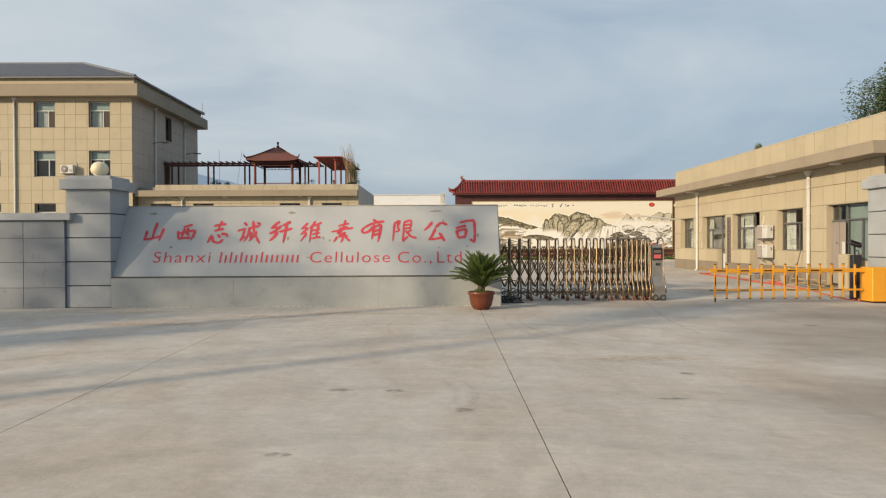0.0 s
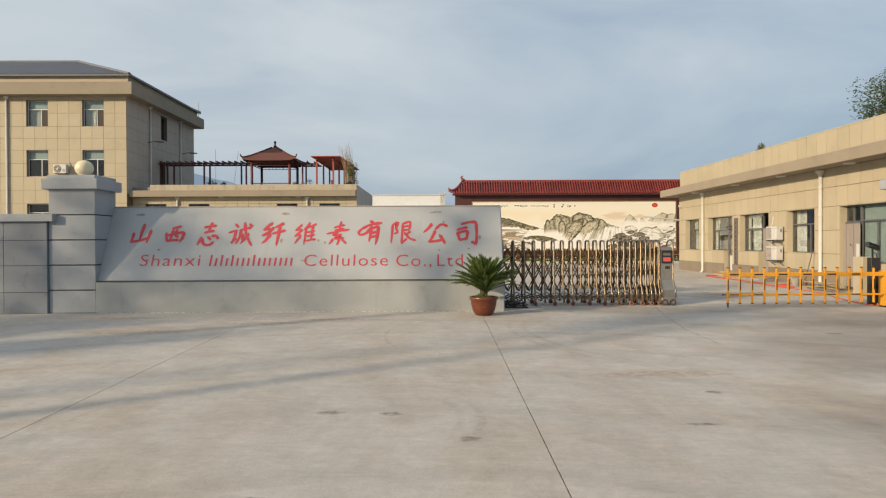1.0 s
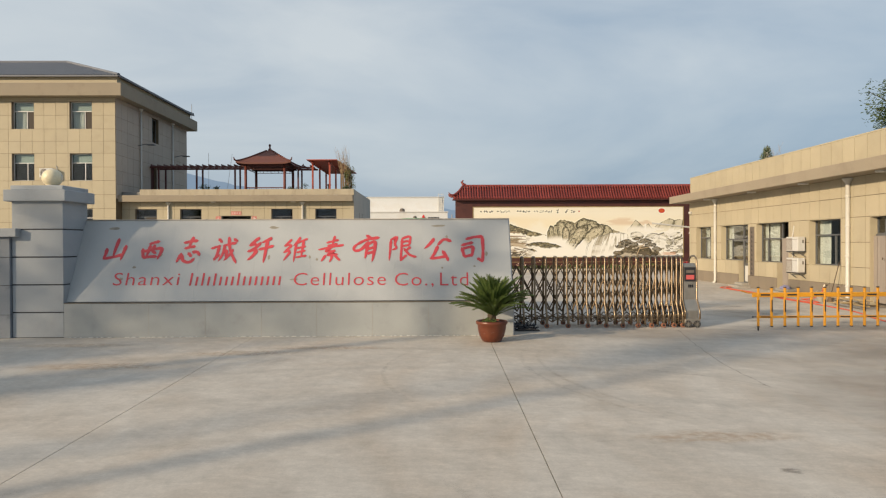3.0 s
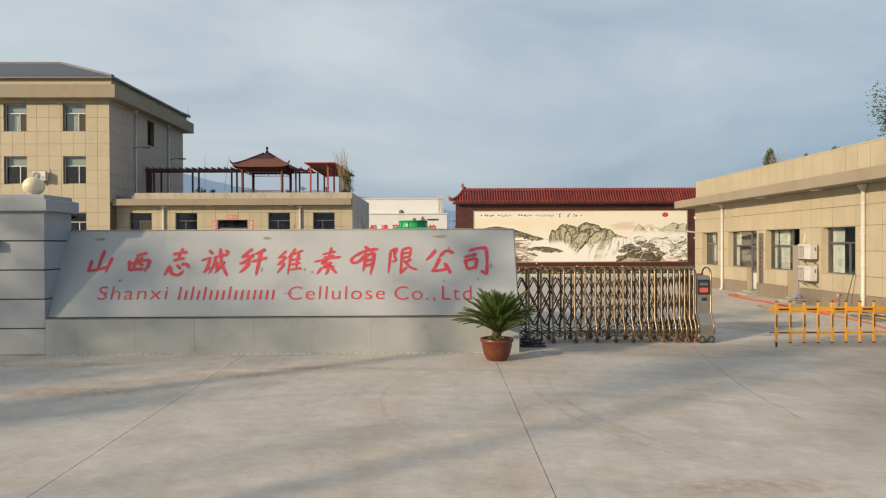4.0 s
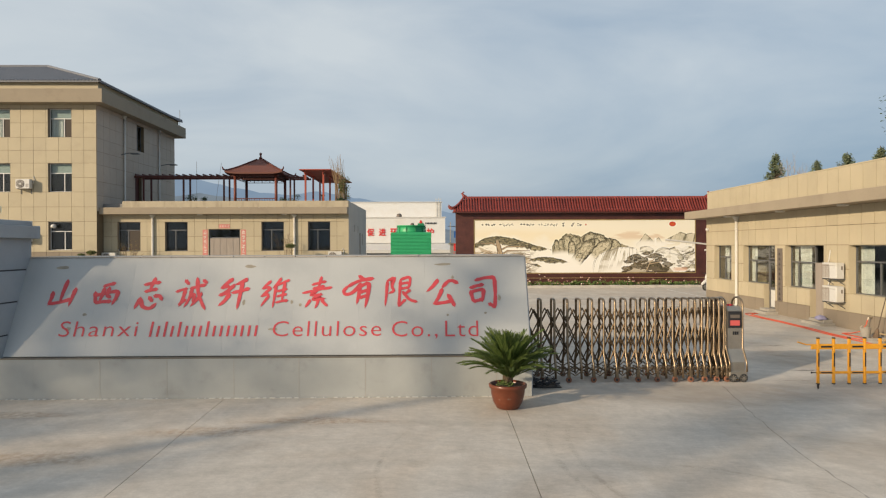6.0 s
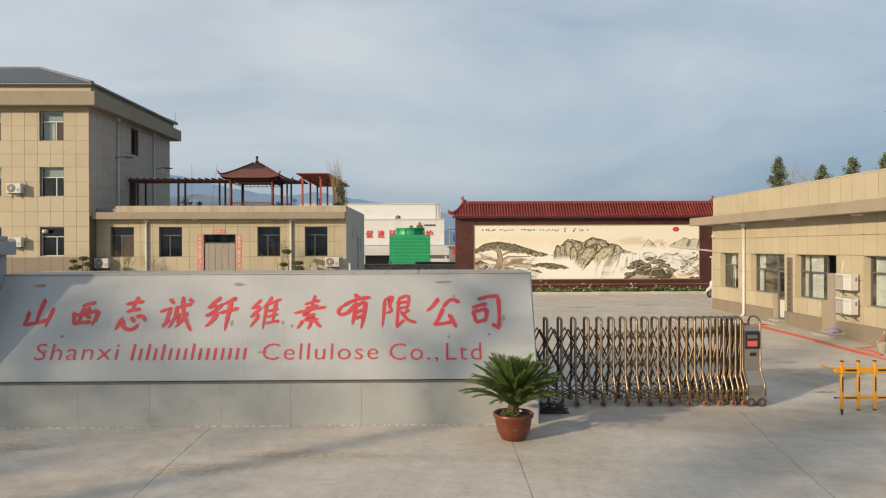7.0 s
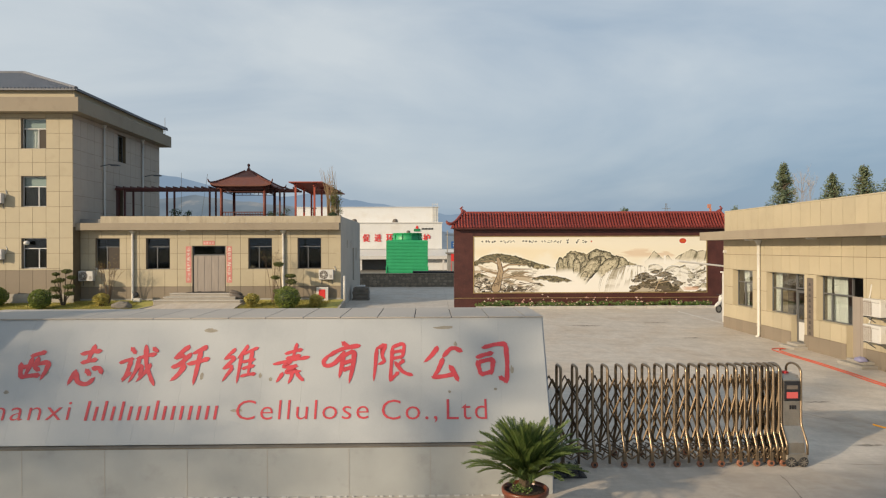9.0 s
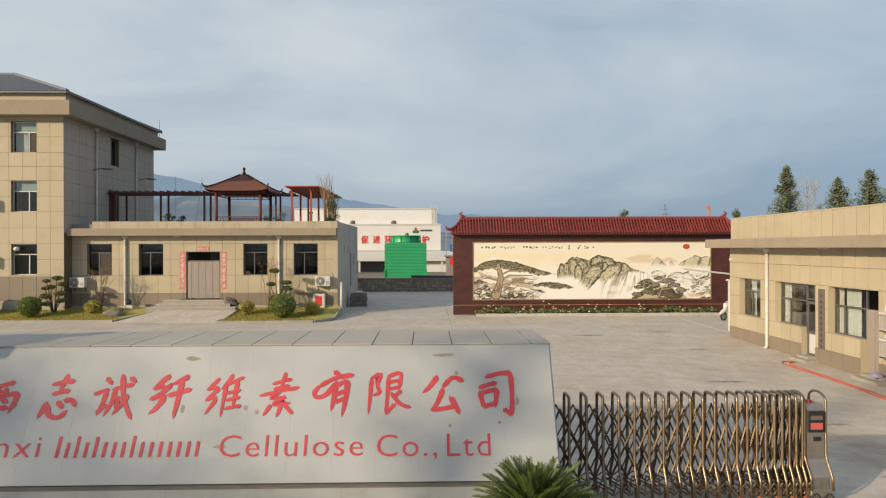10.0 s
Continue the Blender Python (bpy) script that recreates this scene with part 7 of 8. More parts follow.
def ridge(skyline, foot, seed, light, amount):
    """A hazy ridge in loose downward strokes, its foot lost in mist."""
    top = np.interp(uu, [p[0] for p in skyline], [p[1] for p in skyline]) + .05 * (fbm(uu * 7 + seed, uu * 0) - .5) + .03 * (fbm(uu * 24 + seed, uu * 0 + 2) - .5)
    m = soft(top - vv, -.004, .012) * (uu >= skyline[0][0]) * (uu <= skyline[-1][0]) * soft(vv + .12 * warp, foot, foot + .12) * amount
    slant = uu * 16 + 5 * (top - vv) * np.sign(fbm(uu * 2 + seed, uu * 0) - .5) + seed
    tone_ = np.clip(.95 - .75 * soft(fbm(slant, vv * 3 + seed, 5), .46, .66) - .25 * soft(fbm(uu * 5 + seed, vv * 6), .5, .7), 0, 1)
    for c in range(3):
        pic[..., c] = pic[..., c] * (1 - m) + m * (OLIVE[c] * .8 + (light[c] - OLIVE[c] * .8) * tone_)
    wash(m * (1 - soft(top - vv, .006, .03)) * .6 * soft(fbm(uu * 9 + seed, uu * 0 + 7), .35, .55), INK)


# far ridges, then the crags from the back to the front
PALE = (0.70, 0.64, 0.48)
ridge([(3.10, .54), (3.18, .62), (3.28, .765), (3.36, .68), (3.44, .61), (3.53, .69), (3.60, .60), (3.7, .56)], .50, 2, PALE, .9)
ridge([(3.66, .60), (3.74, .66), (3.84, .72), (3.94, .775), (4.06, .75), (4.16, .77), (4.3, .74)], .50, 5, PALE, .95)
ridge([(1.48, .50), (1.54, .60), (1.62, .58), (1.68, .70), (1.73, .745), (1.82, .76), (1.92, .72), (2.04, .68), (2.12, .74), (2.22, .79), (2.36, .77), (2.48, .70), (2.62, .63), (2.80, .56), (2.95, .50)], .34, 9, (0.42, 0.375, 0.25), 1.0)
CRAG = (0.62, 0.565, 0.395)
group([(1.57, .53, .06, .10, .1, 1.3), (1.66, .55, .06, .10, 0, 1.3), (1.78, .58, .11, .15, .1, 1.3), (1.93, .55, .11, .15, .1, 1.3), (2.22, .62, .15, .15, .1, 1.2), (2.39, .62, .14, .13, -.3, 1.3), (2.66, .53, .17, .11, -.4, 1.3), (2.30, .52, .11, .15, -.45, 1.5)], CRAG)
group([(1.86, .48, .08, .13, 0, 1.3), (2.02, .44, .10, .14, -.2, 1.3), (2.44, .46, .13, .25, -.85, 1.2), (2.12, .43, .12, .25, -.65, 1.3), (2.00, .30, .06, .08, -.5, 1.3)], (0.68, 0.615, 0.44))
# rapids and wooded rocks to the far end
group([(3.30, .44, .14, .06, -.2, 1.6), (4.10, .42, .12, .07, 0, 1.6), (3.86, .40, .14, .08, 0, 1.6), (3.62, .40, .15, .08, .1, 1.6), (3.72, .33, .14, .08, -.2, 1.5), (3.92, .30, .12, .07, 0, 1.5), (4.16, .30, .12, .09, 0, 1.5), (4.02, .20, .10, .05, 0, 1.4), (3.84, .17, .10, .05, 0, 1.4), (4.14, .12, .12, .05, 0, 1.3)], (0.64, 0.59, 0.43), .82)
swirl = fbm(uu * 4 + 2 * warp, vv * 16 + 6 * warp)
wash(soft(uu, 3.35, 3.5) * soft(swirl, .49, .61) * (1 - soft(vv, .52, .60)) * .88, PAPER)
wash(soft(uu, 3.40, 3.55) * soft(fbm(uu * 12, vv * 24), .56, .66) * (1 - soft(vv, .28, .48)) * .65, (0.13, 0.105, 0.06))
wash(soft(.03 - np.abs(uu - 3.47), 0, .02) * soft(vv, .48, .52) * (1 - soft(vv, .64, .68)) * .9, PAPER)
# the great fall: a curved lip, water arching out to the near side and down
lip = np.interp(uu, [2.24, 2.30, 2.40, 2.54, 2.77, 2.96, 3.09, 3.16], [.10, .27, .36, .43, .485, .50, .47, .40]) + .015 * (fbm(uu * 16, uu * 0) - .5)
fall = soft(uu, 2.24, 2.30) * (1 - soft(uu, 3.08, 3.16)) * soft(lip - vv, 0, .015)
drop = np.clip((lip - vv) / .42, 0, 1)
fan = uu + .10 * np.sqrt(drop) * (1 - soft(uu, 2.4, 3.1)) * 2.0
thread = fbm(fan * 30, drop * 1.1 + 3, 4)
wash(fall * .97, PAPER)
wash(fall * soft(thread, .47, .60) * (1 - soft(drop, .45, 1.0)) * .75, (0.36, 0.31, 0.20))
wash(fall * soft(fbm(fan * 12 + 4, drop * .7), .52, .64) * (1 - soft(drop, .6, 1.0)) * .55, (0.25, 0.21, 0.125))
wash(fall * (1 - soft(lip - vv, .008, .045)) * .55 * soft(fbm(uu * 30, vv * 20), .40, .56), INK)
mist = soft(fbm(uu * 1.8 + 3, vv * 5 + 2), .44, .62) * (1 - soft(vv, .16, .40)) * soft(uu, 1.2, 1.7) * (1 - soft(uu, 2.8, 3.0))
wash(mist * .8, PAPER)
veil = soft(fbm(uu * 1.5 + 9, vv * 7 + 4 + warp), .47, .62) * soft(uu, 2.9, 3.2) * soft(vv, .26, .36) * (1 - soft(vv, .56, .66))
wash(veil * .72, PAPER)


def stroke(pts, width, tone, amount=.9):
    for (x0, y0, w0), (x1, y1, w1) in zip(pts, pts[1:]):
        dx, dy = x1 - x0, y1 - y0
        t = np.clip(((uu - x0) * dx + (vv - y0) * dy) / (dx * dx + dy * dy), 0, 1)
        d = np.hypot(uu - x0 - t * dx, vv - y0 - t * dy) + .012 * warp
        wash(soft((w0 + (w1 - w0) * t) * width - d, -.004, .006) * amount, tone)


def crown(top, bottom, seed, tone=(0.105, 0.092, 0.045)):
    """A spreading pine crown between two lines: dense, needle-streaked, ragged below."""
    hi = np.interp(uu, [p[0] for p in top], [p[1] for p in top]) + .03 * (fbm(uu * 16 + seed, uu * 0) - .5)
    lo = np.interp(uu, [p[0] for p in bottom], [p[1] for p in bottom]) + .09 * (fbm(uu * 10 + seed, uu * 0 + 4) - .5)
    inside = soft(hi - vv, 0, .015) * soft(vv - lo, 0, .04) * (uu >= top[0][0]) * (uu <= top[-1][0])
    wash(inside * .93, tone)
    wash(inside * soft(fbm(uu * 22 + seed, vv * 60 + uu * 14), .50, .62) * .75, (0.30, 0.26, 0.14))
    wash(inside * soft(fbm(uu * 9 + seed, vv * 26 - uu * 3), .56, .70) * .6, (0.52, 0.45, 0.28))
    wash(inside * soft(fbm(uu * 30 + seed, vv * 30), .54, .64) * .6, INK)


# roots, rocks and undergrowth at the foot of the old pine
under = soft(.56 - .12 * uu + .15 * warp - vv, 0, .10) * (1 - soft(uu, .9, 1.35))
wash(under * (.15 + .75 * soft(fbm(uu * 5 + 2, vv * 13 + uu * 3), .44, .60)), (0.50, 0.40, 0.27))
wash(under * soft(fbm(uu * 7 + 8, vv * 20 - uu * 6), .54, .64) * .7, (0.20, 0.165, 0.095))
low = soft(.36 - .24 * uu + .10 * warp - vv, 0, .08) * (1 - soft(uu, .95, 1.2))
wash(low * .65, (0.48, 0.42, 0.32))
wash(low * soft(fbm(uu * 9 + 4 * warp, vv * 16 + 5), .46, .58) * .9, (0.13, 0.105, 0.07))
wash(low * soft(fbm(uu * 22, vv * 36), .52, .62) * .8, INK)
wash(low * soft(fbm(uu * 12 + 7, vv * 12), .58, .68) * .8, PAPER)
TR, EDGE = (0.46, 0.35, 0.22), (0.10, 0.07, 0.045)
BOUGHS = [[(.46, .42, 1), (.62, .50, .8), (.95, .50, .4)], [(.45, .5, 1), (.32, .57, .6), (.12, .56, .3)], [(.50, .33, 1), (.62, .42, .8), (1.05, .42, .4)], [(.46, .24, 1), (.75, .30, .8), (1.15, .26, .5)], [(.72, .30, .8), (.92, .36, .5), (1.12, .34, .3)], [(.44, .34, 1), (.25, .38, .6), (.05, .34, .3)]]
crown([(0, .56), (.18, .67), (.42, .71), (.75, .665), (1.0, .585), (1.23, .51), (1.47, .455)], [(0, .47), (.2, .49), (.42, .55), (.68, .50), (.88, .465), (1.1, .40), (1.27, .38), (1.47, .44)], 3)
crown([(1.04, .26), (1.23, .31), (1.5, .30), (1.66, .26), (1.82, .20)], [(1.04, .23), (1.25, .18), (1.55, .16), (1.82, .19)], 9)
crown([(1.06, .17), (1.2, .17), (1.32, .10)], [(1.06, .15), (1.2, .10), (1.32, .09)], 12)
crown([(0, .32), (.1, .36), (.26, .30)], [(0, .25), (.1, .24), (.26, .26)], 14)
for limb in BOUGHS:
    stroke(limb, .017, EDGE, .8)
    stroke(limb, .010, TR)
TRUNK = [(.39, .08, 1.9), (.44, .22, 1.25), (.48, .38, 1.0), (.46, .50, .85), (.43, .60, .6)]
stroke(TRUNK, .050, EDGE, .85)
stroke(TRUNK, .040, TR)
bark = soft(fbm(uu * 40 + vv * 10, vv * 9), .52, .62)
on_trunk = soft(.055 - np.abs(uu - np.interp(vv, [.08, .22, .38, .60], [.39, .44, .48, .43])), 0, .02) * soft(vv, .08, .12) * (1 - soft(vv, .5, .58))
wash(on_trunk * bark * .65, (0.20, 0.14, 0.085))
for k in range(14):
    a, b = rng.uniform(.0, 1.15), rng.uniform(.03, .2)
    stroke([(a, b, 1), (a + rng.uniform(.08, .26), max(.02, b + rng.uniform(-.08, .08)), .5)], .010, (0.15, 0.11, 0.075), .8)
# dark pines at the foot of the fall
hump = np.interp(uu, [2.80, 2.92, 3.08, 3.25, 3.42, 3.58, 3.76, 3.82], [.02, .10, .20, .24, .24, .18, .10, .02]) + .10 * (fbm(uu * 9, vv * 9 + 3) - .5)
thick = soft(hump - vv, 0, .03) * soft(uu, 2.80, 2.84)
wash(thick * .75, (0.42, 0.34, 0.22))
wash(thick * soft(fbm(uu * 8 + 3, vv * 20 + 4 * warp), .42, .52) * .9, (0.105, 0.078, 0.046))
for cu, cv, ru, rv in ((3.06, .28, .15, .055), (2.98, .19, .12, .05), (3.22, .22, .15, .05), (3.46, .30, .15, .055), (3.30, .345, .10, .035), (3.58, .22, .15, .05), (3.70, .13, .11, .05), (3.10, .10, .16, .05), (3.42, .13, .20, .06), (2.92, .06, .10, .04), (3.62, .05, .14, .04)):
    pad = soft(1 - np.hypot((uu - cu) / ru, (vv - cv - .02 * np.cos((uu - cu) * 9)) / rv) - 1.1 * (fbm(uu * 14, vv * 22) - .5), -.02, .16)
    wash(pad * .78, (0.12, 0.096, 0.052))
    wash(pad * soft(fbm(uu * 40, vv * 46), .50, .60) * .7, INK)
    wash(pad * soft(fbm(uu * 26 + 3, vv * 34), .58, .68) * .5, (0.34, 0.27, 0.16))
stroke([(3.30, .05, 1), (3.36, .18, .8), (3.45, .26, .5)], .014, TR)
stroke([(3.36, .16, 1), (3.6, .2, .5)], .010, TR)
wash(soft(vv, .02, .04) * (1 - soft(vv, .07, .11)) * soft(uu, 3.75, 3.9) * (1 - soft(uu, 4.05, 4.12)) * .6, (0.70, 0.36, 0.20))
wash(soft(1 - np.hypot((uu - 3.80) / .068, (vv - .925) / .050), 0, .12), (0.62, 0.11, 0.025))
# the calligraphy is too small to read: short dark bars
for k in range(26):
    a = .14 + k * .057
    if k in (5, 11, 12, 18):
        continue
    for q in range(3):
        b, c = a + rng.uniform(-.008, .022), .918 + rng.uniform(-.016, .016)
        stroke([(b, c, 1), (b + rng.uniform(.004, .018), c + rng.uniform(-.018, .018), .6)], .0085, (0.09, 0.07, 0.05), .95)
for a in (1.66, 1.82, 1.98):
    for q in range(5):
        b, c = a + rng.uniform(-.01, .06), .918 + rng.uniform(-.025, .025)
        stroke([(b, c, 1), (b + rng.uniform(.005, .03), c + rng.uniform(-.03, .03), .6)], .0095, (0.06, 0.05, 0.035))
wash(soft(.018 - np.maximum(np.abs(uu - 2.13), np.abs(vv - .918)), 0, .006) * .8, (0.55, 0.16, 0.10))
# crisper strokes: each point is pushed away from the mean of its neighbourhood
for reach, push in ((2, .45), (5, .25)):
    mean = np.zeros_like(pic)
    for dj in range(-reach, reach + 1):
        mean += np.roll(pic, dj, 0)
    wide = np.zeros_like(pic)
    for di in range(-reach, reach + 1):
        wide += np.roll(mean, di, 1)
    pic = np.clip(pic + push * (pic - wide / (2 * reach + 1) ** 2), .02, .97)
pic *= .80
verts = [(MX0 + u / AS * (MX1 - MX0), SY - .020, MZ0 + v * (MZ1 - MZ0)) for v in np.linspace(0, 1, NV) for u in np.linspace(0, AS, NU)]
faces = [(j * NU + i, j * NU + i + 1, (j + 1) * NU + i + 1, (j + 1) * NU + i) for j in range(NV - 1) for i in range(NU - 1)]
me = bpy.data.meshes.new("mural")
me.from_pydata(verts, [], faces)
paint = me.color_attributes.new("paint", "FLOAT_COLOR", "POINT")
paint.data.foreach_set("color", np.concatenate([pic, np.ones((NV, NU, 1))], 2).astype(np.float32).ravel())
MURAL, n_, l_, p_ = nodes_of("painted_mural_tiles")
at_ = n_.new("ShaderNodeVertexColor")
at_.layer_name = "paint"
l_.new(at_.outputs[0], p_.inputs["Base Color"])
p_.inputs["Roughness"].default_value = 0.5
me.materials.append(MURAL)
tagged(part("mural", me, None, screen, "painted ink landscape with pine, crags, waterfall and red sun"))

# tiled roof of the screen
RXL, RXR, RF, RBK, RE, RT = 1.05, 18.6, 46.15, 47.5, 5.12, 6.0
RM = (RF + RBK) / 2
HIP = .85
bm = B()
v_ = [bm.verts.new(p) for p in ((RXL + .1, RF, RE - .06), (RXR - .1, RF, RE - .06), (RXR - .1, RBK, RE - .06), (RXL + .1, RBK, RE - .06), (RXL + .1, RF, RE), (RXR - .1, RF, RE), (RXR - .1, RBK, RE), (RXL + .1, RBK, RE), (RXL + HIP, RM, RT - .06), (RXR - HIP, RM, RT - .06))]
for f_ in ((3, 2, 1, 0), (0, 1, 5, 4), (1, 2, 6, 5), (2, 3, 7, 6), (3, 0, 4, 7), (4, 5, 9, 8), (5, 6, 9), (6, 7, 8, 9), (7, 4, 8)):
    bm.faces.new([v_[q] for q in f_])
sr = part("roof", bm, ROOF_RED, screen)
bm = box(B(), RXL + .3, RXR - .3, RF + .1, RBK - .1, 4.98, RE - .06)
part("cornice", bm, SCREEN_BROWN, screen)
bm = box(B(), RXL + .2, RXR - .2, RF + .02, RF + .1, 5.0, RE - .05)
part("fascia", bm, SCREEN_BROWN, screen)


def slope_pt(t):
    """A little hollow, steeper at the ridge."""
    return RF - .05 + (RM - RF) * t, RE + (RT - RE) * (t * .75 + .25 * t * t)


def tile_row(reach, r, seg):
    """One run of cover tiles from the eave up the slope, with its round end cap."""
    bm = B()
    n = max(1, round(5 * reach))
    for k in range(n):
        (y0, z0), (y1, z1) = slope_pt(reach * k / n), slope_pt(min(1.0, reach * (k + 1.12) / n))
        tube(bm, [(0, y0, z0 + .05), (0, y1, z1 + .035)], [r * 1.15, r * .95], seg)
    tube(bm, [(0, RF - .085, RE + .05), (0, RF - .045, RE + .05)], r * 1.25, 10)
    return mesh_of("roof_tile", bm, ROOF_RED)


NR = 98
FULL_ROW = tile_row(1.0, .054, 8)
for k in range(NR):
    x = RXL + .22 + (RXR - RXL - .44) * k / (NR - 1)
    reach = min(x - RXL, RXR - x) / HIP
    ob = part("roof_tile", FULL_ROW if reach >= 1 else tile_row(max(.12, reach), .054, 8), None, sr)
    ob.location = (x, 0, random.uniform(-.006, .006))
bm = B()
for k in range(NR):
    x = RXL + .22 + (RXR - RXL - .44) * k / (NR - 1)
    f_ = min(1, min(x - RXL, RXR - x) / HIP)
    tube(bm, [(x, RBK + .05, RE + .06), (x, RBK + .05 + (RM - RBK - .05) * f_, RE + .06 + (RT - RE - .06) * f_)], .055, 6)
tagged(part("rear_tiles", bm, ROOF_RED, sr), kind="stuff")
bm = box(B(), RXL + HIP - .1, RXR - HIP + .1, RM - .10, RM + .10, RT - .05, RT + .10, .03)
part("ridge", bm, ROOF_RED, sr)
for x, s in ((RXL + .05, -1), (RXR - .05, 1)):
    for back in (0, 1):
        pts = []
        for k in range(9):
            y, z = slope_pt(k / 8)
            y = 2 * RM - y if back else y
            pts.append((x - s * (HIP - .05) * (k / 8) ** .85, y, z + .11 + .10 * (1 - k / 8) ** 4))
        bm = tube(B(), pts, .075, 8)
        dy = .05 if back else -.05
        tube(bm, [pts[0], (pts[0][0] + s * .16, pts[0][1] + dy, pts[0][2] + .07), (pts[0][0] + s * .24, pts[0][1] + dy, pts[0][2] + .20)], [.08, .06, .02], 6)
        part("verge_ridge", bm, ROOF_RED, sr)
    xe = x - s * (HIP - .1)
    bm = tube(B(), [(xe - s * .20, RM, RT + .06), (xe, RM, RT + .16), (xe + s * .07, RM, RT + .30), (xe - s * .01, RM, RT + .40), (xe - s * .07, RM, RT + .36)], [.09, .10, .07, .04, .02], 8)
    tube(bm, [(xe + s * .03, RM, RT + .2), (xe + s * .16, RM, RT + .30)], [.05, .015], 6)
    part("finial", bm, ROOF_RED, sr)

# flower bed at its foot
bed = thing("flower_bed", (9.7, 46.2, .2), "narrow flower bed with a pale brick kerb", "flower bed", flat=True)
for k in range(24):
    x0 = 2.6 + k * .6
    bm = box(B(), x0, x0 + .592, 45.60, 45.74, .15, .39 + random.uniform(-.008, .008), .012)
    part("kerb_stone", bm, STEP_STONE, bed)
bm = box(B(), 2.6, 17.0, 45.74, 46.57, .15, .30)
part("soil", bm, SOIL, bed)
rnd = random.Random(31)
bm, b2 = B(), B()
for k in range(330):
    x, y = rnd.uniform(2.7, 16.9), rnd.uniform(45.8, 46.5)
    h = rnd.uniform(.16, .52) * (.7 + .8 * noise.noise((x * .8, 0, 0)) + .3)
    leaf_spray(bm, 14, (x, y, .30 + h * .5), .16, .10, rnd, .9)
    if rnd.random() < .34:
        leaf_spray(b2, 6, (x + rnd.uniform(-.1, .1), y - .12, .30 + h * rnd.uniform(.35, 1.35)), .045, .085, rnd, .8)
pl = tagged(solo("flower_plants", bm, WEED, "low green flowering plants in a bed", "flowers", kind="stuff"))
solo("blossoms", b2, PETAL, "scattered red, white and pink blossoms", "flowers", kind="stuff")

# ---- garden before the offices ----
def bed_sheet(name, outline, rise):
    """A lawn bed: kerb stones round a slightly domed turf. Outline on the plan, back edge on the wall."""
    lawn = thing(name, (outline[0][0], outline[0][1], gz(outline[0][1])), "small lawn bed edged with pale kerb stones", "lawn", "lawn beds", flat=True)
    bm = B()
    ring = [bm.verts.new((x, y, gz(y) + (.10 if y < 46.3 else .50))) for x, y in outline]
    bm.faces.new(ring)
    part("turf", bm, LAWN, lawn)
    for (xa, ya), (xb, yb) in zip(outline, outline[1:]):
        if min(ya, yb) > 46.3:
            continue
        n = max(1, int(math.hypot(xb - xa, yb - ya) / .8))
        for k in range(n):
            a = Vector((xa + (xb - xa) * k / n, ya + (yb - ya) * k / n, 0))
            b = Vector((xa + (xb - xa) * (k + .985) / n, ya + (yb - ya) * (k + .985) / n, 0))
            d = (b - a).normalized() * 1
            nrm = Vector((d.y, -d.x, 0)) * .12
            bm = B()
            foot = [bm.verts.new((q.x, q.y, gz(q.y) - .02)) for q in (a, b, b + nrm, a + nrm)]
            top = [bm.verts.new((q.x, q.y, gz(e.y) + .13 + .40 * max(0, e.y - 43.8) / 3.2)) for q, e in ((a, a), (b, b), (b + nrm, b), (a + nrm, a))]
            bm.faces.new(foot[::-1])
            bm.faces.new(top)
            for q in range(4):
                bm.faces.new((foot[q], foot[(q + 1) % 4], top[(q + 1) % 4], top[q]))
            bmesh.ops.recalc_face_normals(bm, faces=bm.faces)
            part("kerb_stone", bm, KERB, lawn)
    return lawn


bed_sheet("lawn_bed", [(-34, 47.0), (-34, 43.75), (-17.45, 43.85), (-15.35, 46.9), (-15.45, 47.0)], .30)
bed_sheet("lawn_bed", [(-11.05, 46.98), (-11.1, 45.7), (-11.6, 43.1), (-6.4, 43.2), (-5.5, 44.2), (-5.4, 46.98)], .30)
rnd = random.Random(77)
bm = B()


def turf(x0, x1, y0, y1, n):
    for _ in range(n):
        x, y = rnd.uniform(x0, x1), rnd.uniform(y0, y1)
        z = gz(y) + .10 + .4 * max(0, y - 43.8) / 3.2
        h = rnd.uniform(.05, .11)
        a = rnd.uniform(0, 6.28)
        dx, dy = .02 * math.cos(a), .02 * math.sin(a)
        bm.faces.new([bm.verts.new((x - dx, y - dy, z - .03)), bm.verts.new((x + dx, y + dy, z - .03)), bm.verts.new((x + rnd.uniform(-.04, .04), y + rnd.uniform(-.04, .04), z + h))])


turf(-28, -17.45, 43.95, 46.6, 17000)
turf(-11.4, -6.2, 43.3, 46.6, 10000)
solo("grass", bm, GRASS, "short yellow-green grass on the lawn beds", "grass", kind="stuff")


def lz(y):
    return gz(y) + .10 + .4 * max(0, y - 43.8) / 3.2


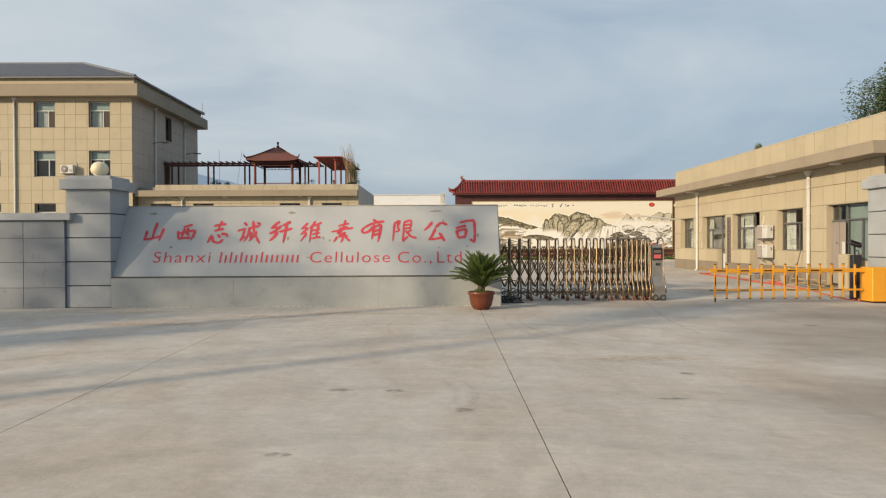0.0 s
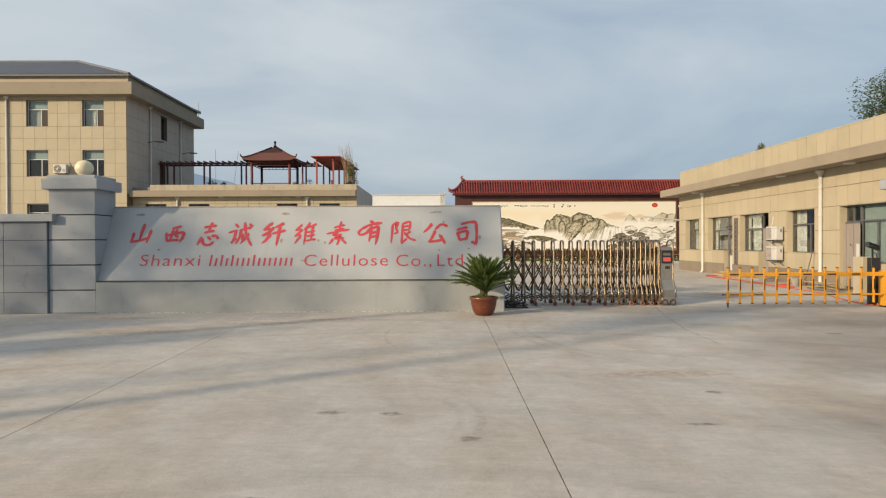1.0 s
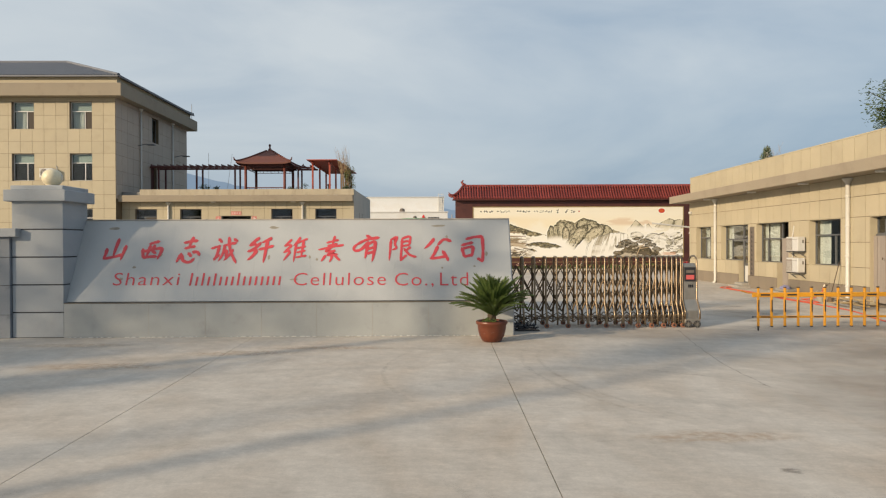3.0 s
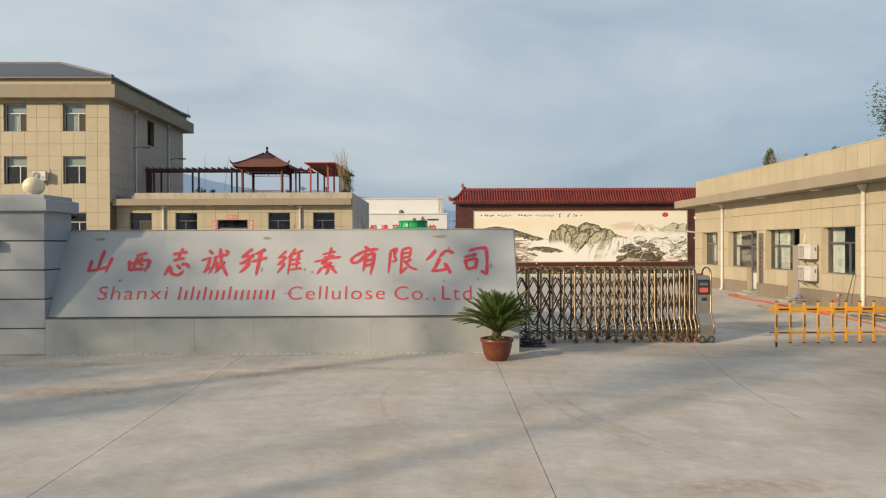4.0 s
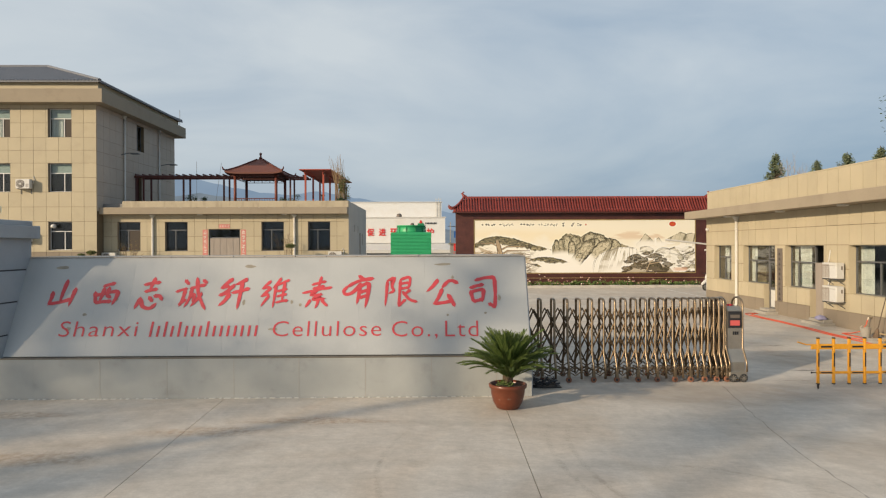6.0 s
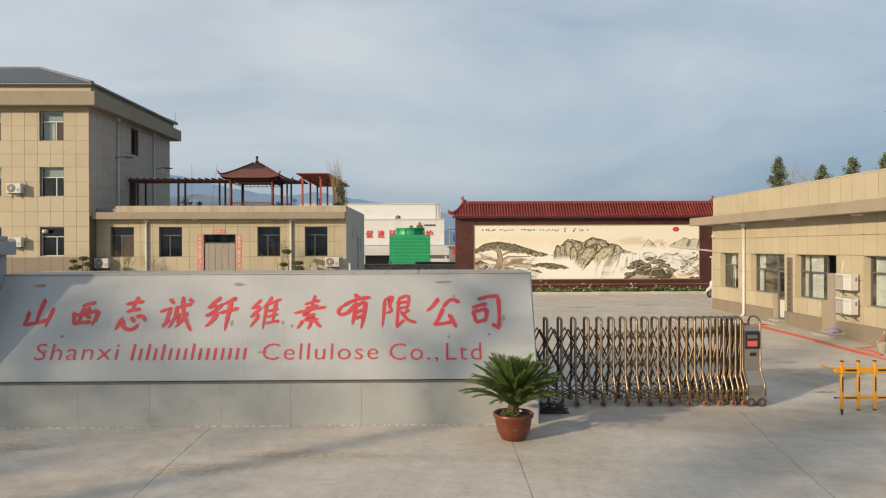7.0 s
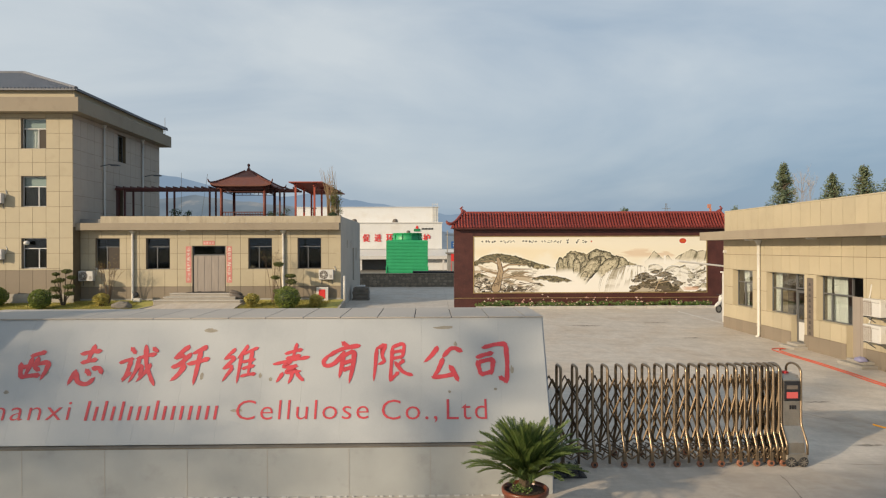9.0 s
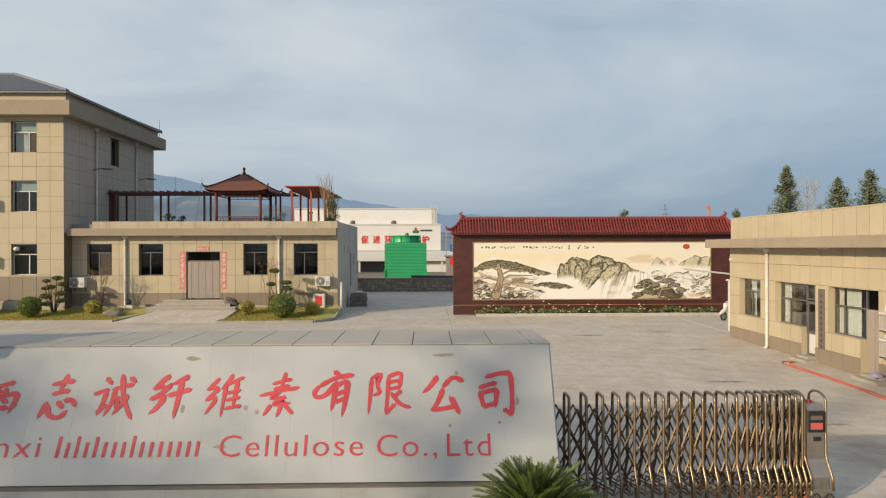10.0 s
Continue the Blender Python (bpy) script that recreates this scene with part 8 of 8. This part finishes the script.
def clipped_bush(x, y, r, seed, mat, label, squash=.92, n=2600, size=.09):
    t = thing("clipped_bush" if mat is BUSH else "low_shrub", (x, y, lz(y)), label, "bush", "garden bushes")
    rnd = random.Random(seed)
    bm = leaf_spray(B(), n, (0, 0, r * squash + .08), r, size, rnd, squash, hollow=.72 if mat is BUSH else .1)
    for v in bm.verts:
        v.co += Vector((1, 1, .8)) * (.05 if mat is BUSH else .16) * noise.noise(v.co * 2.5 + Vector((seed, 0, 0)))
    part("foliage", bm, mat, t)
    bm = B()
    bmesh.ops.create_icosphere(bm, subdivisions=2, radius=r * (.72 if mat is BUSH else .4))
    bm.transform(Matrix.Translation((0, 0, r * squash + .06)) @ Matrix.Diagonal((1, 1, squash, 1)))
    part("inner_growth", bm, LEAF_DARK, t)
    bm = B()
    for k in range(7):
        a = rnd.uniform(0, 6.28)
        tube(bm, [(.05 * math.cos(a), .05 * math.sin(a), -.05), (r * .45 * math.cos(a), r * .45 * math.sin(a), r * .6)], .02, 5)
    part("stem_clump", bm, BARK, t)
    return t


# a sloping path up to the office steps
bm = B()
v_ = [bm.verts.new(p) for p in ((-17.4, 43.5, gz(43.5) + .005), (-11.55, 43.0, gz(43) + .005), (-11.2, 45.62, .68), (-15.75, 45.62, .68), (-11.2, 47, .68), (-15.75, 47, .68))]
bm.faces.new((v_[0], v_[1], v_[2], v_[3]))
bm.faces.new((v_[3], v_[2], v_[4], v_[5]))
solo("entrance_path", bm, CONCRETE, "sloping concrete path up to the office door", "path", kind="structure")
R_ = "round clipped green bush on the lawn"
clipped_bush(-22.35, 44.5, .61, 1, BUSH, R_)
clipped_bush(-8.25, 44.1, .72, 2, BUSH, R_)
clipped_bush(-25.3, 45.3, .60, 3, BUSH, R_)
clipped_bush(-26.6, 44.6, .62, 4, BUSH, R_)
Y_ = "small yellow-green shrub on the lawn"
clipped_bush(-19.3, 45.3, .42, 5, BUSH_YELLOW, Y_, .85, 1500, .10)
clipped_bush(-10.5, 45.0, .42, 6, BUSH_YELLOW, Y_, .85, 1500, .10)
clipped_bush(-6.75, 44.9, .42, 7, BUSH_YELLOW, Y_, .85, 1500, .10)


def cloud_tree(x, y, pads, seed, h):
    t = thing("cloud_pruned_tree", (x, y, lz(y)), "cloud-pruned small tree with leaf pads", "tree", "cloud-pruned trees")
    rnd = random.Random(seed)
    bm = B()
    for px, pz, pr in pads:
        tube(bm, [(px * .15, 0, -.05), (px * .5 + rnd.uniform(-.05, .05), rnd.uniform(-.1, .1), pz * .5), (px, rnd.uniform(-.15, .15), pz - .05)], [.045, .03, .02], 6)
    part("trunk", bm, BARK, t)
    for px, pz, pr in pads:
        bm = leaf_spray(B(), 520, (px, rnd.uniform(-.15, .15), pz), pr, .075, rnd, .48, .3)
        part("leaf_pad", bm, PAD, t)
    return t


cloud_tree(-21.65, 45.6, [(-.35, .55, .30), (.42, .72, .28), (-.45, .98, .33), (.35, 1.12, .33), (-.15, 1.5, .30), (.48, 1.66, .26), (.25, 2.02, .30), (-.5, 1.42, .2), (-.33, 1.86, .22)], 1, 2.05)
cloud_tree(-8.9, 45.9, [(-.25, .75, .34), (.5, 1.3, .36), (-.45, 1.55, .28), (.35, 1.65, .25), (-.2, 2.35, .33), (.55, 1.65, .25)], 2, 2.4)


def bare_shrub(x, y, h, seed, n=16):
    t = thing("bare_shrub", (x, y, lz(y)), "leafless many-stemmed shrub with few dry leaves", "shrub", "bare shrubs")
    rnd = random.Random(seed)
    bm = B()
    tips = []
    for k in range(n):
        a, s = rnd.uniform(0, 6.28), rnd.uniform(.15, .75)
        p = [(.04 * math.cos(a), .04 * math.sin(a), -.05), (s * .4 * math.cos(a), s * .3 * math.sin(a), h * .5), (s * math.cos(a), s * .8 * math.sin(a), h * rnd.uniform(.75, 1.05))]
        tube(bm, p, [.014, .009, .004], 5)
        tips += [p[2], p[1]]
        for q in range(4):
            f = rnd.uniform(.4, .95)
            b = Vector(p[1]).lerp(Vector(p[2]), f)
            e = b + Vector((rnd.uniform(-.3, .3), rnd.uniform(-.3, .3), rnd.uniform(.1, .4)))
            tube(bm, [b, e], [.008, .003], 4)
            tips.append(tuple(e))
    part("stem_clump", bm, TWIG, t)
    bm = B()
    for p in tips:
        leaf_spray(bm, 2, p, .16, .042, rnd)
    part("dry_foliage", bm, BUSH_YELLOW, t)


bare_shrub(-19.2, 46.0, 2.45, 5, 20)
bare_shrub(-9.6, 46.3, 3.0, 6, 10)
bm = B()
bmesh.ops.create_icosphere(bm, subdivisions=4, radius=.5)
for v in bm.verts:
    v.co = Vector((v.co.x * 1.1, v.co.y * .7, v.co.z * .55)) * (1 + .35 * noise.noise(v.co * 2.4) + .12 * noise.noise(v.co * 7))
bm.transform(pose(-17.9, 44.9, lz(44.9) + .12, 0, -8, 10))
solo("garden_rock", bm, ROCK, "weathered grey-brown landscape rock on the lawn", "rock", smooth=True)
sp = thing("spotlight", (-17.72, 46.5, lz(46.5)), "small white garden spotlight with black lamp", "lamp")
bm = box(B(), -.20, .20, -.14, .14, -.02, .24, .02)
part("base", bm, WHITE, sp)
bm = lathe(B(), [(.02, 0), (.15, .02), (.16, .22), (.10, .26), (.02, .26)], seg=16)
bm.transform(pose(-.05, -.02, .40, 70, 0, 10))
part("lamp_body", bm, BLACK, sp)

# ---- behind the yard ----
rub = thing("stone_wall", (-2.5, 64.2, .45), "low rubble stone wall closing the yard", "wall", kind="structure", flat=True)
bm = box(B(), -9, 4.5, 64.04, 64.4, .3, 1.60)
part("core", bm, WALL_JOINT, rub)
rnd = random.Random(9)
for row in range(5):
    x = -7.2 + rnd.uniform(0, .25)
    while x < 4.4:
        w_ = rnd.uniform(.20, .46)
        z0, h_ = .38 + row * .245 + rnd.uniform(-.03, .03), rnd.uniform(.19, .26)
        ring = []
        for k in range(7):
            a = 2 * math.pi * (k + rnd.uniform(-.25, .25)) / 7
            ring.append((x + w_ / 2 + .55 * (w_ - .02) * math.cos(a) * rnd.uniform(.85, 1.05), 64.045, min(1.595, z0 + .12 + .55 * h_ * math.sin(a) * rnd.uniform(.85, 1.05))))
        bm = prism(B(), ring, (0, -rnd.uniform(.02, .05), 0))
        part("stone", bm, STONE, rub)
        x += w_
bm = box(B(), -9, 4.5, 63.93, 64.45, 1.60, 1.68, .01)
part("coping", bm, STONE, rub)
bm = tube(B(), [(-1.6, 64.2, 1.78), (3.5, 64.2, 1.72)], .12, 8)
solo("dark_pipe", bm, BLACK, "dark pipe lying on the stone wall", "pipe")

tower = thing("cooling_tower", (-2.15, 69, .92), "green fibreglass cooling tower with a round fan stack", "cooling tower", flat=True)
TX0, TX1, TY0, TY1 = -4.05, -.30, 67, 70.6
bm = box(B(), TX0, TX1, TY0, TY1, .92, 4.72, .04)
tb = part("casing", bm, GREEN_FRP, tower)
for k in range(28):
    z = 1.0 + k * .131
    bm = B()
    prism(bm, [(TX0 - .02, TY0 - .005, z), (TX0 - .02, TY0 - .035, z + .02), (TX0 - .02, TY0 - .005, z + .10)], (TX1 - TX0 + .04, 0, 0))
    part("louvre", bm, GREEN_FRP, tb)
bm = B()
for x in (TX0 - .06, TX1 - .06):
    box(bm, x, x + .12, TY0 - .10, TY0 + .02, .92, 2.35)
part("leg_post", bm, GREEN_FRP, tb)
bm = lathe(B(), [(1.36, 0), (1.35, .10), (1.30, .3), (1.30, .50), (1.36, .60), (1.40, .62), (1.38, .68), (1.26, .66), (1.22, .42), (1.24, .2)], (-2.2, 68.8, 4.72), 36)
st_ = part("fan_stack", bm, GREEN_FRP, tower, smooth=True)
for k in range(10):
    a = 2 * math.pi * k / 10
    bm = tube(B(), [(-2.2 + 1.38 * math.cos(a), 68.8 + 1.38 * math.sin(a), 4.74), (-2.2 + 1.34 * math.cos(a), 68.8 + 1.34 * math.sin(a), 5.26)], .035, 5)
    part("stack_rib", bm, GREEN_DARK, st_)
bm = lathe(B(), [(.02, 0), (.18, 0), (.18, .32), (.12, .40), (.02, .42)], (-2.1, 68.8, 5.24), 14)
part("motor", bm, BOARD, tower)
bm = box(B(), -3.6, -.8, 68.75, 68.85, 5.18, 5.25)
part("motor_beam", bm, GREEN_DARK, tower)


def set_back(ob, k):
    """The parts are drawn on a small scale; this enlarges the thing about the camera's end point, to fit its view."""
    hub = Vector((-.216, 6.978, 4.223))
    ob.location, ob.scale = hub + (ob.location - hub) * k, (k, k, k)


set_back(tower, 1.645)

plant = thing("white_factory_hall", (-12, 104, 1.1), "white clad factory hall with red lettering", "building", flat=True)
bm = box(B(), -18.9, 1.15, 101, 130, 1.1, 9.85)
part("upper_hall", bm, WHITE_SHEET, plant)
bm = box(B(), -18.9, 1.6, 97, 100.99, 3.9, 7.45)
fh = part("front_hall", bm, WHITE_SHEET, plant)
for k in range(52):
    x = -39.6 + k * .8
    if -18.9 < x < 1.5:
        bm = box(B(), x, x + .05, 96.994, 97, 3.95, 7.4)
        part("rib", bm, WHITE_SHEET, fh)
bm = box(B(), -18.9, 1.7, 96.9, 97.05, 7.38, 7.52)
part("flashing", bm, WHITE, plant)
bm = box(B(), -18.9, 1.3, 100.9, 101, 9.75, 9.88)
part("top_flashing", bm, WHITE, plant)
bm = B()
prism(bm, [(-18.9, 97, 3.85), (-18.9, 93.6, 3.0), (-18.9, 93.6, 2.55), (-18.9, 97, 2.55)], (22.2, 0, 0))
part("lean_to_roof", bm, WHITE, plant)
bm = box(B(), -18.9, 1.6, 97.3, 97.5, 1.1, 2.6)
part("shed_back", bm, GREY_FRAME, plant)
for k in range(6, 12):
    bm = box(B(), -38 + k * 3.6, -37.75 + k * 3.6, 93.8, 94.0, 1.1, 2.6)
    part("shed_post", bm, WHITE, plant)
bm = box(B(), -1.0, 2.9, 94.5, 97, 1.1, 2.7)
part("side_store", bm, WHITE_SHEET, plant)
for x in (-9.2, -3.6):
    bm = lathe(B(), [(.35, 0), (.40, .2), (.30, .5), (.05, .6)], (x - 1.2, 98, 7.45), 12)
    part("roof_vent", bm, BOARD, plant)
bm = B()
for x in (.35, .75, 1.05):
    tube(bm, [(x, 100.85, 4.2), (x, 100.85, 10.4)], .035, 4)
for z in steps(7.6, 10.2, 7):
    tube(bm, [(.35, 100.85, z), (1.05, 100.85, z)], .03, 4)
part("ladder", bm, WHITE_PIPE, plant)


def upright(x, z, y):
    m = Matrix.Identity(4)
    m.col[0][:3], m.col[1][:3], m.col[2][:3] = (1, 0, 0), (0, 0, 1), (0, -1, 0)
    m.translation = (x, y, z)
    return m


for ch, x in (("促", -9.16), ("进", -7.58), ("环", -6.0), ("护", -.97)):
    words(ch, (.97, 1.05), SIGN_RED, plant, upright(x, 4.88, 96.96), "sign_character", .04, .02)
# a maker's mark as plain shapes
bm = box(B(), -2.2, -1.35, 96.93, 96.96, 6.28, 6.62)
part("mark_block", bm, GREEN_DARK, plant)
bm = B()
prism(bm, [(-2.0, 96.96, 6.66), (-1.55, 96.96, 6.66), (-1.72, 96.96, 7.05), (-1.85, 96.96, 7.05)], (0, -.03, 0))
part("mark_peak", bm, SIGN_RED, plant)
bm = B()
for k in range(8):
    box(bm, -1.15 + k * .2, -1.02 + k * .2, 96.93, 96.96, 6.52, 6.74)
part("mark_bars", bm, BOARD_INK, plant)
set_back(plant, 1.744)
# small yard things beyond the passage
bs = thing("blue_sign", (3.2, 80, -1.2), "small blue road sign on a post", "sign", flat=True)
bm = tube(B(), [(3.3, 80, -1.22), (3.3, 80, 4.5)], .05, 6)
part("post", bm, STEEL, bs)
bm = box(B(), 2.3, 4.3, 79.9, 79.95, 3.85, 4.6)
part("board", bm, SIGN_BLUE, bs)
bm = B()
box(bm, 2.5, 4.1, 79.885, 79.899, 4.3, 4.42)
box(bm, 2.5, 3.7, 79.885, 79.899, 4.05, 4.15)
part("text_bar", bm, WHITE, bs)
for k, (x, y, h, mt) in enumerate(((2.75, 84, 2.6, SIGN_RED),)):
    bm = box(B(), x - .35, x + .25, y, y + .08, 2.3, .6 + h, .01)
    box(bm, x - .33, x - .27, y + .01, y + .07, -1.22, 2.2)
    box(bm, x + .15, x + .21, y + .01, y + .07, -1.22, 2.2)
    nb_ = solo("red_notice_board", bm, mt, "red notice board standing in the back yard", "notice board", "red boards")
hopper = thing("low_shed", (5.5, 90, -1.2), "low pale shed with pipework in the back yard", "shed", flat=True)
bm = box(B(), 2.2, 12, 90, 94, -1.22, 3.1)
part("walls", bm, CEMENT, hopper)
bm = box(B(), 2.0, 12.2, 89.8, 94.2, 3.1, 3.3)
part("roof", bm, STEEL, hopper)
for x in (2.3, 3.2, 4.1):
    bm = tube(B(), [(x, 95, -1.22), (x, 95, 6.2)], .06, 6)
    tube(bm, [(2.0, 95, 5.6), (5.0, 95, 5.6)], .05, 6)
    part("pipe_rack", bm, STEEL, hopper)

# ---- trees ----
def tree(x, y, height, crown_r, seed, leaves, size, mat, label, spread=1.0, low=.35, name="tree", z0=None, clumps=34, cone=False):
    rnd = random.Random(seed)
    t = thing(name, (x, y, gz(y) if z0 is None else z0), label, "tree", "trees")
    bm = B()
    lean_ = (rnd.uniform(-.3, .3), rnd.uniform(-.3, .3))
    r0 = .018 * height + .04
    spine = [(lean_[0] * f, lean_[1] * f, height * f * .93) for f in (0, .2, .4, .6, .8, 1)]
    tube(bm, spine, [r0, r0 * .85, r0 * .7, r0 * .5, r0 * .3, r0 * .1], 8)
    b2 = B()
    for k in range(clumps):
        f = low + (1 - low) * ((k + rnd.random()) / clumps)
        reach = crown_r * spread * (1.05 - abs((f - low) / (1 - low) - .35) * 1.15) * rnd.uniform(.35, 1.0)
        if cone:
            reach = crown_r * (1.0 - .95 * (f - low) / (1 - low)) * rnd.uniform(.22, 1.08)
        a = rnd.uniform(0, 6.28)
        b = Vector((lean_[0] * f, lean_[1] * f, height * f * .9))
        e = b + Vector((reach * math.cos(a), reach * math.sin(a), reach * rnd.uniform(.3, .8)))
        tube(bm, [b, b.lerp(e, .5) + Vector((0, 0, .08)), e], [r0 * .3, r0 * .18, .008], 5)
        taper = 1.25 - .85 * (f - low) / (1 - low) if cone else 1.5
        leaf_spray(b2, leaves // clumps, e, crown_r * rnd.uniform(.10, .18) * taper, size, rnd, 1.6)
        leaf_spray(b2, leaves // clumps // 2, b.lerp(e, .6), crown_r * .14 * taper, size, rnd, 1.4)
    part("trunk", bm, BARK, t)
    part("crown", b2, mat, t)
    return t


tree(32.2, 44.5, 14.1, 3.4, 3, 14000, .21, LEAF, "tall leafy green poplar behind the gatehouse", 1.0, .60, z0=.1, clumps=190)
tree(34.9, 71, 14.5, 3.3, 4, 8200, .19, LEAF_FAR, "slim conical green tree behind the gatehouse", 1.0, .2, cone=True, clumps=260)
tree(27.1, 50.5, 9.3, 2.5, 5, 4200, .15, LEAF_FAR, "young green tree behind the gatehouse", 1.0, .3, cone=True, clumps=220)
tree(29.2, 50.5, 9.9, 2.6, 6, 4400, .15, LEAF_FAR, "young green tree behind the gatehouse", 1.0, .3, cone=True, clumps=220)
tree(31.6, 50.5, 10.3, 2.6, 7, 4400, .15, LEAF_FAR, "young green tree behind the gatehouse", 1.0, .3, cone=True, clumps=220)
def sapling(x, y, height, seed):
    t = thing("bare_sapling", (x, y, .2), "thin leafless sapling with upright grey twigs", "tree", "bare saplings")
    rnd = random.Random(seed)
    bm = tube(B(), [(0, 0, -.05), (.05, 0, height * .5), (0, .05, height)], [.05, .03, .008], 6)
    part("trunk", bm, PALE_TWIG, t)
    bm = B()
    for k in range(46):
        f, a, s_ = rnd.uniform(.3, .95), rnd.uniform(0, 6.28), rnd.uniform(.35, 1.0)
        b = Vector((.05, .02, height * f))
        e = b + Vector((s_ * .75 * math.cos(a), s_ * .75 * math.sin(a), s_ * 1.7 * (1.1 - f * .6)))
        m_ = b.lerp(e, .5) + Vector((s_ * .14 * math.cos(a), s_ * .14 * math.sin(a), -.05))
        tube(bm, [b, m_, e], [.014, .009, .004], 4)
        for q in range(3):
            c = m_.lerp(e, rnd.uniform(0, .8))
            tube(bm, [c, c + Vector((rnd.uniform(-.25, .25), rnd.uniform(-.25, .25), rnd.uniform(.3, .7)))], [.007, .003], 3)
    tagged(part("twig_crown", bm, PALE_TWIG, t))


sapling(25.55, 51.5, 8.8, 8)
sapling(33.4, 64, 9.8, 9)
tree(29.0, 105, 11.7, 1.6, 10, 2600, .22, LEAF_FAR, "far green tree beyond the screen wall", 1.0, .4)
tree(44.5, 102, 11.7, 1.5, 12, 2200, .22, LEAF_FAR, "far green tree beyond the screen wall", 1.0, .4)
# trees and a pole out of view beside the approach road, placed to throw the long shadows
tree(-19.4, 2.9, 14.0, 2.2, 13, 150, .20, LEAF, "tall roadside poplar with thin high crown", 1.0, .62, z0=0)
tree(-26.2, 3.5, 10.2, 3.4, 14, 1150, .25, LEAF, "roadside tree with a thin leafy crown", 1.1, .45, z0=0)
tree(-31.0, -1.0, 9.0, 3.1, 15, 4300, .26, LEAF, "dense roadside tree beside the approach", 1.1, .28, z0=0)
tree(-26.0, -2.5, 8.5, 2.4, 16, 1600, .24, LEAF, "roadside tree beside the approach", 1.0, .4, z0=0)
# added out of view: its small high crown shades ground right of the gate
tree(-32.7, -11.9, 17.0, 1.6, 17, 620, .22, LEAF, "unseen very tall poplar added to shade the ground by the gate", 1.0, .86, z0=0)
up = thing("utility_pole", (-17.0, -2.2, 0), "tall concrete utility pole by the approach road", "pole")
bm = tube(B(), [(0, 0, -.05), (0, 0, 11.5)], [.14, .105], 12)
part("shaft", bm, CEMENT, up, smooth=True)
bm = box(B(), -.9, .9, -.05, .05, 10.6, 10.72)
part("crossarm", bm, STEEL, up)
for x in (-.8, 0, .8):
    bm = lathe(B(), [(.03, 0), (.06, .04), (.03, .10), (.06, .14), (.02, .2)], (x, 0, 10.72), 10)
    part("insulator", bm, WHITE, up)

# ---- distance ----
def hills(name, y, x0, x1, heights, rough, seed, material, label):
    """A far ridge; heights: (x, z) of its skyline."""
    bm = B()
    n = 240
    lo, hi = [], []
    for k in range(n + 1):
        x = x0 + (x1 - x0) * k / n
        z = np.interp(x, [p[0] for p in heights], [p[1] for p in heights])
        z += rough * (noise.fractal((x * .004, seed, 0), 1.0, 2.0, 5) + .5 * noise.noise((x * .02, seed, 2)))
        lo.append((bm.verts.new((x, y - 250, -5)), bm.verts.new((x, y, max(z, 2)))))
    for a, b in zip(lo, lo[1:]):
        bm.faces.new((a[0], b[0], b[1], a[1]))
    return solo(name, bm, material, label, "hills", kind="structure")


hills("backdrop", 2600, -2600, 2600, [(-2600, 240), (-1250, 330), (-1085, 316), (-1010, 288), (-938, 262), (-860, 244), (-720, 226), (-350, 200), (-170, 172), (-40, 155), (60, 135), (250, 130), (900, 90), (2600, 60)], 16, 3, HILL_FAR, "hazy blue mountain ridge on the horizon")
hills("backdrop", 1500, -1600, 1600, [(-1600, 130), (-620, 112), (-520, 122), (-380, 108), (-300, 98), (-190, 80), (-120, 66), (-40, 48), (60, 36), (300, 25), (1600, 12)], 6, 7, HILL_MID, "hazy blue-grey hills below the mountains")
cr = thing("tower_crane", (160, 380, -1.2), "small orange crane mast far away", "crane", flat=True)
bm = box(B(), 159.2, 160.0, 379, 380, -1.22, 26)
part("mast", bm, PALE_ORANGE, cr)
bm = box(B(), 158.0, 159.8, 379, 380, 26, 28.2)
part("top", bm, PALE_ORANGE, cr)
py = thing("pylon", (185, 520, -1.2), "grey lattice power pylon far away", "pylon", flat=True)
bm = B()
for s in (-1, 1):
    tube(bm, [(185 + 3 * s, 520, -1.22), (185 + .4 * s, 520, 38)], .22, 4)
for z in (26, 30, 34):
    tube(bm, [(181.5, 520, z), (188.5, 520, z)], .2, 4)
part("mast", bm, STEEL, py)
